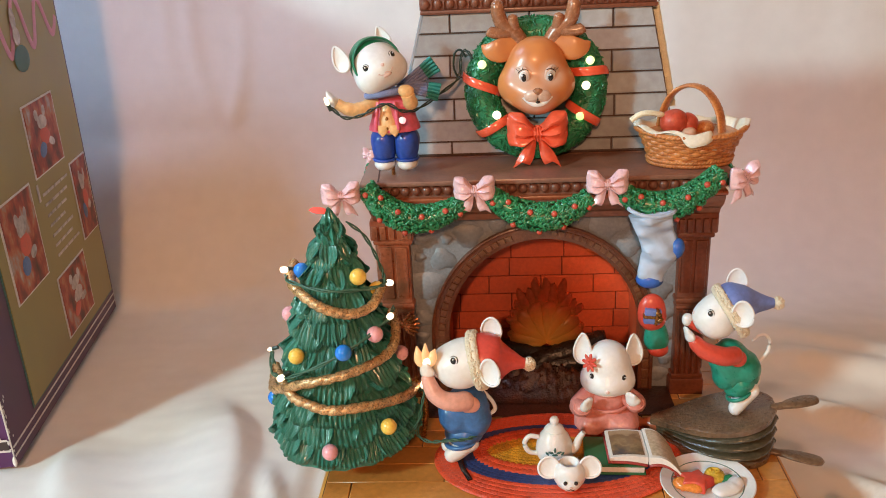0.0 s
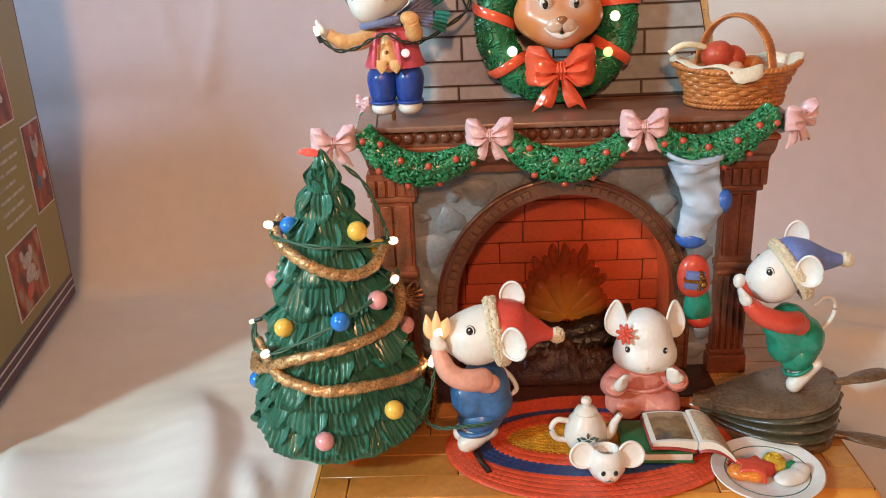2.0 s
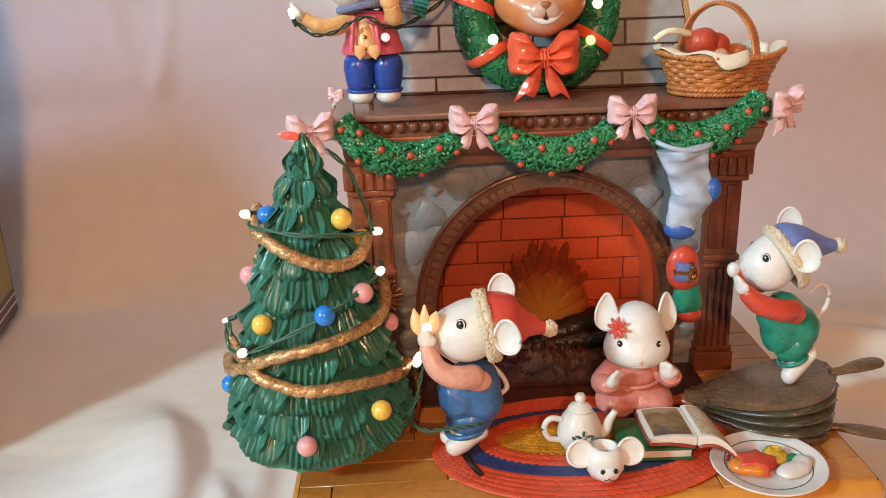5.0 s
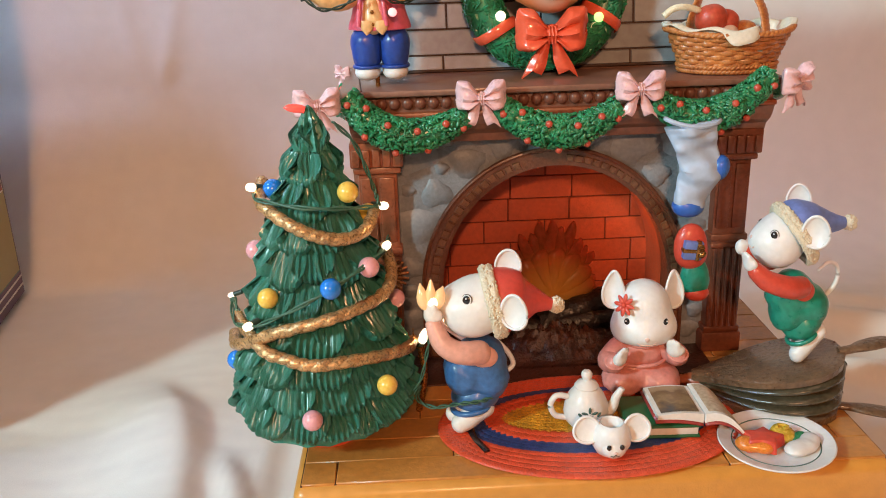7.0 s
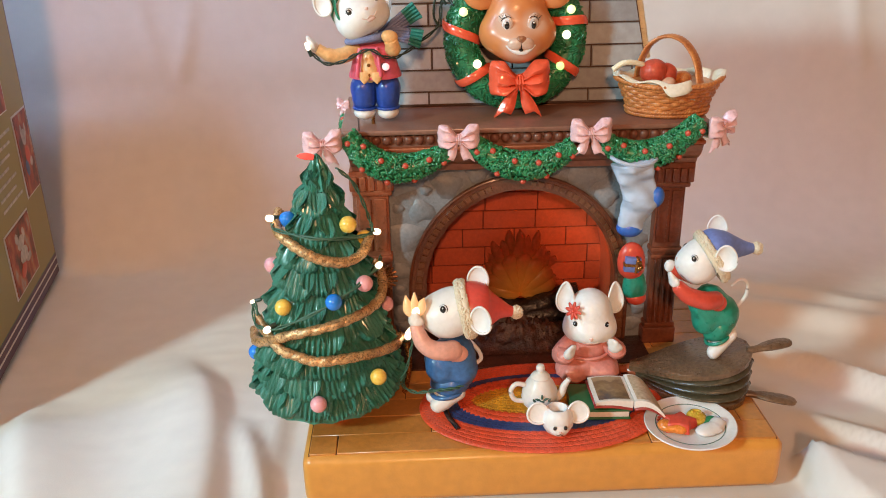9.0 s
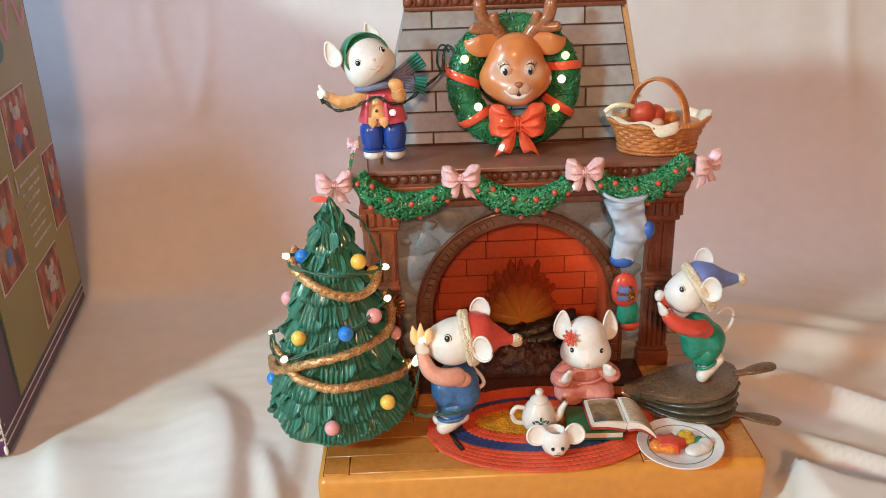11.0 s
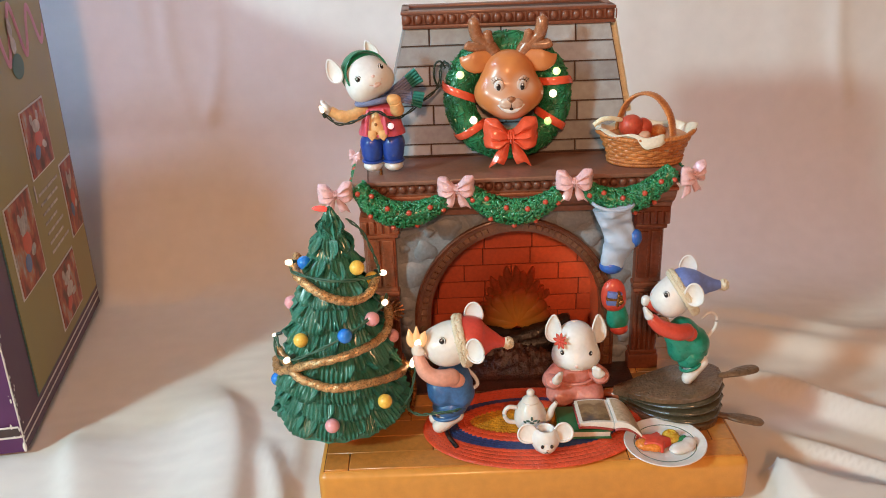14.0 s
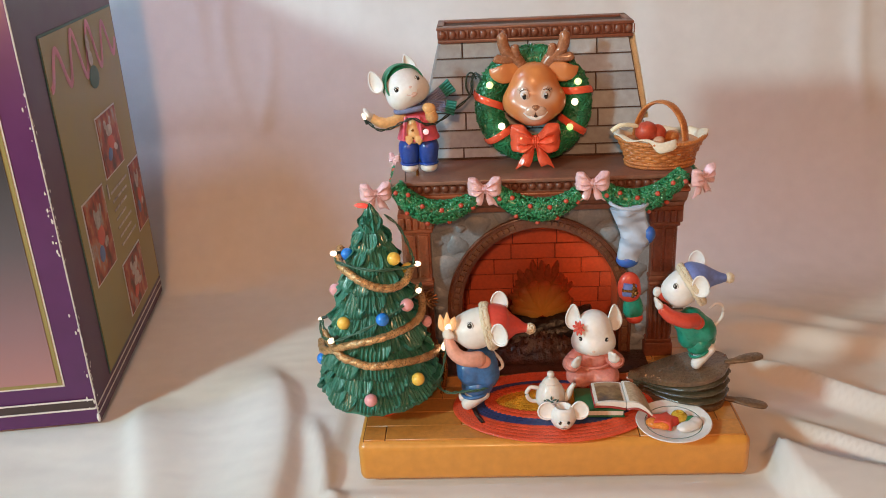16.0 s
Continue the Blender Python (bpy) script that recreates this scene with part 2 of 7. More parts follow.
TAUPE = material("bellows_wood", (0.168, 0.098, 0.054), 0.30, var=0.30, scale=220, bump=0.0011, bump_scale=420, coat=0.45)
LEATHER = material("bellows_leather", (0.070, 0.060, 0.036), 0.18, var=0.25, scale=200, bump=0.0002, coat=0.6)
RUGRED = material("rug_red", (0.78, 0.095, 0.038), 0.32, var=0.16, scale=420, bump=0.0004, bump_scale=1600, coat=0.45)
RUGBLUE = material("rug_blue", (0.022, 0.06, 0.21), 0.4, var=0.25, scale=420, bump=0.0003, bump_scale=1100, coat=0.45)
RUGYEL = material("rug_yellow", (0.78, 0.36, 0.03), 0.34, var=0.3, scale=420, bump=0.0009, bump_scale=900, coat=0.45)
BOOKGREEN = material("book_cover_green", (0.02, 0.15, 0.06), 0.4, var=0.12, scale=200, coat=0.2)
BOOKRED = material("book_cover_red", (0.36, 0.05, 0.045), 0.4, var=0.12, scale=200, coat=0.2)
PAPER = material("page_white", (0.78, 0.77, 0.73), 0.6, var=0.05, scale=300)
PAGEPIC = material("page_picture", (0.40, 0.31, 0.20), 0.35, var=0.3, scale=330, second=(0.09, 0.060, 0.040), coat=0.3)
PAGETINT = material("page_tint", (0.62, 0.52, 0.38), 0.5, var=0.25, scale=260, second=(0.38, 0.29, 0.19))
SOCKGREY = material("stocking_grey", (0.43, 0.53, 0.69), 0.5, var=0.05, scale=200, coat=0.04)
SOCKBLUE = material("stocking_blue", (0.035, 0.14, 0.55), 0.4, var=0.1, scale=200, coat=0.15)
ICING_Y = material("yellow_candy", (0.74, 0.50, 0.06), 0.25, var=0.15, scale=300, coat=0.4)
ICING_O = material("orange_candy", (0.78, 0.24, 0.035), 0.25, var=0.15, scale=300, coat=0.4)
PURPLE = material("purple_card", (0.105, 0.020, 0.125), 0.4, var=0.12, scale=14, coat=0.25)
PURPLED = material("dull_purple_card", (0.088, 0.036, 0.092), 0.45, var=0.12, scale=14, coat=0.2)
OLIVE = material("olive_gold_card", (0.30, 0.240, 0.080), 0.42, var=0.10, scale=10, coat=0.25)
CARDWHITE = material("card_white_line", (0.72, 0.68, 0.66), 0.6, var=0.1)
CARDGREEN = material("card_green_line", (0.06, 0.14, 0.12), 0.5, var=0.1)
CARDPINK = material("card_pink_ribbon", (0.62, 0.24, 0.31), 0.5, var=0.1)
CARDDARK = material("card_band", (0.055, 0.035, 0.035), 0.5, var=0.1)
PRINTW = material("printed_pale", (0.60, 0.52, 0.49), 0.5, var=0.3, scale=90)
WINDOWPANE = material("box_front_print", (0.085, 0.07, 0.08), 0.4, var=0.2, scale=5, second=(0.12, 0.09, 0.095))


def fade_print(m, stops, axis="Z", patchy=0.0):
    """A printed picture whose ink changes along an axis, in soft patches: (place, colour) stops."""
    nt = m.node_tree
    coords, parts = nt.nodes.new("ShaderNodeTexCoord"), nt.nodes.new("ShaderNodeSeparateXYZ")
    ramp = nt.nodes.new("ShaderNodeValToRGB")
    e = ramp.color_ramp.elements
    e[0].position, e[0].color = stops[0][0], (*stops[0][1], 1)
    e[1].position, e[1].color = stops[-1][0], (*stops[-1][1], 1)
    for pos, col in stops[1:-1]:
        e.new(pos).color = (*col, 1)
    nt.links.new(coords.outputs["Object"], parts.inputs["Vector"])
    n, add = nt.nodes.new("ShaderNodeTexNoise"), nt.nodes.new("ShaderNodeMath")
    n.inputs["Scale"].default_value, n.inputs["Detail"].default_value = 150, 4
    add.operation, add.inputs[1].default_value = "MULTIPLY_ADD", patchy
    nt.links.new(coords.outputs["Object"], n.inputs["Vector"])
    nt.links.new(n.outputs["Fac"], add.inputs[0])
    nt.links.new(parts.outputs[axis], add.inputs[2])
    nt.links.new(add.outputs[0], ramp.inputs["Fac"])
    nt.links.new(ramp.outputs["Color"], nt.nodes["Principled BSDF"].inputs["Base Color"])


fade_print(PAGEPIC, [(0.036, (0.05, 0.055, 0.07)), (0.042, (0.16, 0.10, 0.05)), (0.048, (0.32, 0.23, 0.12)), (0.053, (0.13, 0.075, 0.035)), (0.060, (0.38, 0.29, 0.18))], "Y", 0.030)
fade_print(WINDOWPANE, [(0.03, (0.40, 0.20, 0.20)), (0.08, (0.26, 0.15, 0.17)), (0.15, (0.10, 0.085, 0.10)), (0.21, (0.045, 0.04, 0.045)), (0.30, (0.10, 0.08, 0.05))])


def photo_material(name, seed):
    """A printed snapshot: soft patches of dark, red, orange and pale ink."""
    m = bpy.data.materials.new(name)
    m.use_nodes = True
    nt = m.node_tree
    bsdf = nt.nodes["Principled BSDF"]
    coords = nt.nodes.new("ShaderNodeTexCoord")
    shift = nt.nodes.new("ShaderNodeMapping")
    shift.inputs["Location"].default_value = (seed * 1.7, seed * 0.9, seed * 2.3)
    shift.inputs["Scale"].default_value = (1, 1.6, 1)
    n = nt.nodes.new("ShaderNodeTexNoise")
    n.inputs["Scale"].default_value, n.inputs["Detail"].default_value = 55, 5
    ramp = nt.nodes.new("ShaderNodeValToRGB")
    e = ramp.color_ramp.elements
    e[0].position, e[0].color = 0.30, (0.035, 0.012, 0.012, 1)
    e[1].position, e[1].color = 0.74, (0.46, 0.40, 0.40, 1)
    for pos, col in ((0.42, (0.17, 0.022, 0.018, 1)), (0.52, (0.33, 0.040, 0.022, 1)), (0.60, (0.42, 0.13, 0.055, 1)), (0.66, (0.34, 0.24, 0.20, 1))):
        k = e.new(pos)
        k.color = col
    nt.links.new(coords.outputs["Object"], shift.inputs["Vector"])
    nt.links.new(shift.outputs["Vector"], n.inputs["Vector"])
    nt.links.new(n.outputs["Fac"], ramp.inputs["Fac"])
    nt.links.new(ramp.outputs["Color"], bsdf.inputs["Base Color"])
    bsdf.inputs["Roughness"].default_value = 0.4
    return m


# ---- mesh tools ----
class Geo:
    """Gathers vertices and faces, with a material slot for each face."""

    def __init__(self):
        self.v, self.f, self.m = [], [], []

    def add(self, verts, faces, slot=0):
        base = len(self.v)
        self.v.extend(tuple(float(c) for c in p) for p in verts)
        self.f.extend(tuple(base + i for i in face) for face in faces)
        self.m.extend([slot] * len(faces))
        return self

    def ell(self, c, r, rot=(0, 0, 0), seg=20, rings=12, slot=0):
        r = (r, r, r) if not isinstance(r, (tuple, list)) else r
        m = pose(*c, *rot)
        vs = [m @ Vector((0, 0, r[2]))]
        for i in range(1, rings):
            a = math.pi * i / rings
            for j in range(seg):
                b = 2 * math.pi * j / seg
                vs.append(m @ Vector((r[0] * math.sin(a) * math.cos(b), r[1] * math.sin(a) * math.sin(b), r[2] * math.cos(a))))
        vs.append(m @ Vector((0, 0, -r[2])))
        fs = [(0, 1 + j, 1 + (j + 1) % seg) for j in range(seg)]
        for i in range(rings - 2):
            for j in range(seg):
                a, b = 1 + i * seg + j, 1 + i * seg + (j + 1) % seg
                fs.append((a, a + seg, b + seg, b))
        last, s = len(vs) - 1, 1 + (rings - 2) * seg
        fs += [(last, s + (j + 1) % seg, s + j) for j in range(seg)]
        return self.add(vs, fs, slot)

    def tube(self, pts, radii, seg=10, slot=0, closed=False, up=(0, 0, 1), smooth=0):
        """A tube along points. A radius may be a pair: across, and along up."""
        pts = [Vector(p) for p in pts]
        n = len(pts)
        if not isinstance(radii, (list, tuple)) or (isinstance(radii, tuple) and len(radii) == 2 and n != 2):
            radii = [radii] * n
        vs, fs, u0 = [], [], Vector(up)
        for i, p in enumerate(pts):
            a = pts[(i - 1) % n] if closed or i else p
            b = pts[(i + 1) % n] if closed or i < n - 1 else p
            t = (b - a).normalized()
            s = t.cross(u0)
            if s.length < 1e-4:
                s = t.cross(Vector((1, 0, 0.01)))
            s.normalize()
            w = s.cross(t).normalized()
            ra, rb = radii[i] if isinstance(radii[i], (tuple, list)) else (radii[i], radii[i])
            for j in range(seg):
                q = 2 * math.pi * j / seg
                vs.append(p + s * ra * math.cos(q) + w * rb * math.sin(q))
        for i in range(n if closed else n - 1):
            k = (i + 1) % n
            for j in range(seg):
                l = (j + 1) % seg
                fs.append((i * seg + j, i * seg + l, k * seg + l, k * seg + j))
        if not closed:
            fs += [tuple(range(seg - 1, -1, -1)), tuple((n - 1) * seg + j for j in range(seg))]
        return self.add(vs, fs, slot)

    def lathe(self, prof, c=(0, 0, 0), seg=32, slot=0, sx=1.0, sy=1.0, rot=(0, 0, 0)):
        m, k = pose(*c, *rot), len(prof)
        vs = [m @ Vector((sx * r * math.cos(2 * math.pi * j / seg), sy * r * math.sin(2 * math.pi * j / seg), z)) for r, z in prof for j in range(seg)]
        fs = [(i * seg + j, i * seg + (j + 1) % seg, (i + 1) * seg + (j + 1) % seg, (i + 1) * seg + j) for i in range(k - 1) for j in range(seg)]
        if prof[0][0] > 1e-6:
            fs.append(tuple(range(seg - 1, -1, -1)))
        if prof[-1][0] > 1e-6:
            fs.append(tuple((k - 1) * seg + j for j in range(seg)))
        return self.add(vs, fs, slot)

    def box(self, lo, hi, bevel=0.0, slot=0, rot=None, segs=2):
        bm = bmesh.new()
        bmesh.ops.create_cube(bm, size=1)
        size = [max(b - a, 1e-5) for a, b in zip(lo, hi)]
        mid = [(a + b) / 2 for a, b in zip(lo, hi)]
        for v in bm.verts:
            v.co = Vector([v.co[i] * size[i] for i in range(3)])
        if bevel:
            bmesh.ops.bevel(bm, geom=bm.edges[:], offset=min(bevel, 0.45 * min(size)), segments=segs, affect="EDGES", profile=0.5)
        m = Matrix.Translation(mid) @ (pose(0, 0, 0, *rot) if rot else Matrix())
        bm.verts.index_update()
        self.add([m @ v.co for v in bm.verts], [[v.index for v in f.verts] for f in bm.faces], slot)
        bm.free()
        return self

    def grid(self, rows, slot=0):
        """A sheet through rows of points."""
        n, k = len(rows), len(rows[0])
        fs = [(i * k + j, i * k + j + 1, (i + 1) * k + j + 1, (i + 1) * k + j) for i in range(n - 1) for j in range(k - 1)]
        return self.add([p for row in rows for p in row], fs, slot)

    def blob(self, c, lumps, k=0.003, slot=0, sub=4, wob=0.0):
        """One rounded skin over several ellipsoids that all hold the centre c. A lump: offset and radii."""
        dirs, faces = sphere(sub)
        c = np.array(c, float)
        far = max(np.linalg.norm(o) + max(r if isinstance(r, (tuple, list)) else (r,)) for o, r in lumps) * 1.15
        ts = np.linspace(0, far, 70)
        p = dirs[:, None, :] * ts[None, :, None]
        total = None
        for o, r in lumps:
            r = np.array(r if isinstance(r, (tuple, list)) else (r, r, r), float)
            q = (p - np.array(o, float)) / r
            d = (np.linalg.norm(q, axis=-1) - 1) * r.min()
            e = np.exp(-np.clip(d / k, -60, 60))
            total = e if total is None else total + e
        f = -np.log(total)
        inside = f < 0
        last = inside.shape[1] - 1 - np.argmax(inside[:, ::-1], axis=1)
        last = np.clip(last, 0, len(ts) - 2)
        i = np.arange(len(dirs))
        f0, f1 = f[i, last], f[i, last + 1]
        t = ts[last] + (ts[1] - ts[0]) * np.clip(f0 / (f0 - f1 + 1e-9), 0, 1)
        self.skin = (c.copy(), dirs, t)
        v = c + dirs * t[:, None]
        if wob:
            v = [Vector(a) + Vector(d) * wob * noise.noise(Vector(a) * 260) for a, d in zip(v, dirs)]
        return self.add(v, faces, slot)

    def on_skin(self, way, off=0.0):
        """The place on the newest blob's skin that lies this way from its centre."""
        c, dirs, t = self.skin
        d = np.array(Vector(way).normalized())
        return Vector(c + d * (t[int(np.argmax(dirs @ d))] + off))

    def eye(self, at, r, look_to, glint=True, slot=0, white=1):
        d = Vector(look_to).normalized()
        at = Vector(at)
        self.ell(at, r, seg=14, rings=10, slot=slot)
        if glint:
            self.ell(at + d * r * 0.86 + Vector((-0.25 * r, 0, 0.38 * r)), r * 0.26, seg=8, rings=6, slot=white)
        return self

    def mesh(self, name, mats, sharp=38):
        me = bpy.data.meshes.new(name)
        me.from_pydata(self.v, [], self.f)
        mats = mats if isinstance(mats, (list, tuple)) else [mats]
        for m in mats:
            me.materials.append(m)
        me.polygons.foreach_set("material_index", self.m)
        me.polygons.foreach_set("use_smooth", [True] * len(self.f))
        bm = bmesh.new()
        bm.from_mesh(me)
        bmesh.ops.recalc_face_normals(bm, faces=bm.faces[:])
        bm.to_mesh(me)
        bm.free()
        me.set_sharp_from_angle(angle=radians(sharp))
        return me


SPHERES = {}


def sphere(sub):
    if sub not in SPHERES:
        bm = bmesh.new()
        bmesh.ops.create_icosphere(bm, subdivisions=sub, radius=1)
        bm.verts.index_update()
        SPHERES[sub] = (np.array([v.co[:] for v in bm.verts]), [tuple(v.index for v in f.verts) for f in bm.faces])
        bm.free()
    return SPHERES[sub]


def thing(name, label, category, group="", kind="", at=(0, 0, 0)):
    ob = new(name)
    ob.empty_display_size = 0.01
    ob.location = at
    return tagged(ob, label, category, group, kind)


def part(name, geo, mats, parent=None, label="", sharp=38, m=None):
    ob = new(name, geo if isinstance(geo, bpy.types.Mesh) else geo.mesh(name, mats, sharp))
    if parent is not None:
        ob.parent = parent
        place = Matrix.Translation(parent_place(parent))
        ob.matrix_parent_inverse = place.inverted()
    if m is not None:
        ob.matrix_basis = m
    return tagged(ob, label)


def parent_place(ob):
    """Where a parent stands: a thing's empty may be moved, parts keep to the world's origin."""
    return ob.location if ob.type == "EMPTY" else Vector((0, 0, 0))


def solo(name, geo, mats, label, category, group="", kind="", sharp=38):
    return tagged(part(name, geo, mats, None, "", sharp), label, category, group, kind)


def curve(pts, n=8):
    """A smooth line through points (Catmull-Rom)."""
    pts = [Vector(p) for p in pts]
    ext = [pts[0] * 2 - pts[1], *pts, pts[-1] * 2 - pts[-2]]
    out = []
    for i in range(1, len(ext) - 2):
        a, b, c, d = ext[i - 1 : i + 3]
        for j in range(n):
            t = j / n
            out.append(0.5 * ((2 * b) + (c - a) * t + (2 * a - 5 * b + 4 * c - d) * t * t + (3 * b - a - 3 * c + d) * t**3))
    out.append(pts[-1])
    return out


def lerp(a, b, t):
    return a + (b - a) * t


def smoothstep(a, b, x):
    t = min(1.0, max(0.0, (x - a) / (b - a)))
    return t * t * (3 - 2 * t)


# ---- the setting: a white sheet over a table and up the wall, in a plain room ----
def sheet_height(x, y):
    """The lie of the sheet on the table: soft folds, flat under the toy and the carton."""
    h = 0.006 * noise.noise(Vector((x * 5 + 3, y * 5, 0.3))) + 0.003 * noise.noise(Vector((x * 14, y * 11, 2.1)))
    # raised folds that run out to the right, and a hump in front of them
    for at, slope, high, wide in ((0.152, 0.85, 0.017, 0.014), (0.078, 0.86, 0.010, 0.011), (0.216, 0.36, 0.011, 0.018), (0.262, 0.50, 0.008, 0.020)):
        d = (y - at) + slope * (x - 0.16) + 0.008 * noise.noise(Vector((x * 9, at * 30, 0)))
        h += high * math.exp(-((d / (wide * (0.55 if d < 0 else 1.3))) ** 2)) * smoothstep(0.150, 0.205, x)
    d = (y - 0.026) + 0.57 * (x - 0.147) + 0.003 * noise.noise(Vector((x * 25, 5, 0)))
    h += 0.022 * smoothstep(0.006, -0.006, d) * smoothstep(-0.22, -0.01, d) * smoothstep(0.140, 0.154, x + 0.35 * min(0.0, y))
    # folds that run forward between the toy and the carton
    d = x + 0.187 + 1.8 * max(0.0, y) ** 2 + 0.004 * noise.noise(Vector((y * 14, 3, 0)))
    h += 0.011 * math.exp(-((d / (0.034 if d < 0 else 0.011)) ** 2)) * smoothstep(0.18, 0.10, y) * smoothstep(-0.40, -0.10, y)
    d = x + 0.152 + 0.31 * y + 0.003 * noise.noise(Vector((y * 25, 7, 0)))
    h += 0.006 * math.exp(-((d / (0.009 if d < 0 else 0.006)) ** 2)) * smoothstep(0.09, 0.05, y)
    d = x + 0.296 + 0.40 * (y - 0.038)
    h += 0.007 * math.exp(-((d / (0.010 if d < 0 else 0.030)) ** 2)) * smoothstep(0.12, 0.07, y)
    # nothing rises under the toy and the carton
    near = max(smoothstep(0.143, 0.156, abs(x)), smoothstep(0.02, 0.0, y) * smoothstep(0.0, -0.018, y), smoothstep(0.21, 0.24, y))
    box = max(smoothstep(-0.335, -0.315, x), smoothstep(0.06, 0.03, y))
    return (h + 0.002) * near * box - 0.003


g = Geo()
rows = []
ys = [-0.95 + 0.02 * i for i in range(35)] + [-0.25 + 0.004 * i for i in range(134)]
for i in range(306):
    x = -1.05 + 0.02 * i if i < 30 else -0.45 + 0.004 * (i - 30) if i < 255 else 0.45 + 0.0125 * (i - 255)
    row = [(x, y, sheet_height(x, y) - 0.6 * smoothstep(-0.62, -0.70, y)) for y in ys if y < 0.285]
    wob = 0.010 * noise.noise(Vector((x * 4, 7, 1)))
    for j in range(1, 15):
        a = math.pi / 2 * j / 14
        # by the carton the sheet is folded up sharply, elsewhere it rises in a wide curve
        f, t = smoothstep(-0.22, -0.31, x), max(0.0, (j - 3) / 11)
        by, bz = lerp(0.29 + (0.135 + wob) * math.sin(a), 0.29 + 0.011 * min(j, 3) + (0.102 + wob) * t ** 0.9, f), lerp(0.135 * (1 - math.cos(a)), 0.135 * t, f)
        row.append((x, by, bz + sheet_height(x, 0.285) * (1 - j / 14)))
    for j in range(1, 76):
        z = 0.135 + (0.009 * j if j < 38 else 0.342 + 0.0178 * (j - 38))
        y = 0.425 + wob + 0.02 * smoothstep(0.13, 0.3, z)
        y += 0.005 * noise.noise(Vector((x * 7, z * 2.2, 4))) + 0.0030 * noise.noise(Vector((x * 22, z * 4, 8)))
        for at, lean, high in ((-0.335, 0.10, 0.0035), (-0.305, -0.06, 0.0028), (-0.262, 0.14, 0.0035), (-0.21, 0.05, 0.0022), (0.34, -0.2, 0.003)):
            y -= high * math.exp(-(((x - at - lean * (z - 0.25) - 0.006 * math.sin(z * 31 + at * 90)) / 0.008) ** 2)) * (0.5 + 0.5 * math.sin(z * 17 + at * 50))
        row.append((x, y, z))
    rows.append(row)
solo("backdrop", g.grid(rows), CLOTH, "creased white bed sheet laid over a table and hung up behind", "sheet", kind="structure", sharp=180)
solo("wall_mark", Geo().ell((-0.2861, 0.4235, 0.1208), (0.0036, 0.0014, 0.0009), seg=8, rings=5), COAL, "small grey thread caught on the white sheet", "thread")

X0, X1, Y0, Y1, Z0, Z1 = -1.7, 1.7, -2.4, 0.62, -0.76, 1.75
solo("table_top", Geo().box((-1.0, -0.62, -0.045), (1.0, 0.5, -0.012), 0.004), DKBROWN, "plain dark table under the sheet", "table", kind="structure")
# floor, ceiling and walls out of view, added to close the room
solo("floor", Geo().box((X0, Y0, Z0 - 0.05), (X1, Y1, Z0)), ROOM, "plain beige room floor", "floor", kind="structure")
solo("ceiling", Geo().box((X0, Y0, Z1), (X1, Y1, Z1 + 0.05)), ROOM, "plain pale ceiling", "ceiling", kind="structure")
solo("wall_north", Geo().box((X0, Y1, Z0), (X1, Y1 + 0.05, Z1)), ROOM, "plain beige wall", "wall", kind="structure")
solo("wall_south", Geo().box((X0, Y0 - 0.05, Z0), (X1, Y0, Z1)), ROOM, "plain beige wall", "wall", kind="structure")
solo("wall_west", Geo().box((X0 - 0.05, Y0, Z0), (X0, Y1, Z1)), ROOM, "plain beige wall", "wall", kind="structure")
solo("wall_east", Geo().box((X1, Y0, Z0), (X1 + 0.05, Y1, Z1)), ROOM, "plain beige wall", "wall", kind="structure")


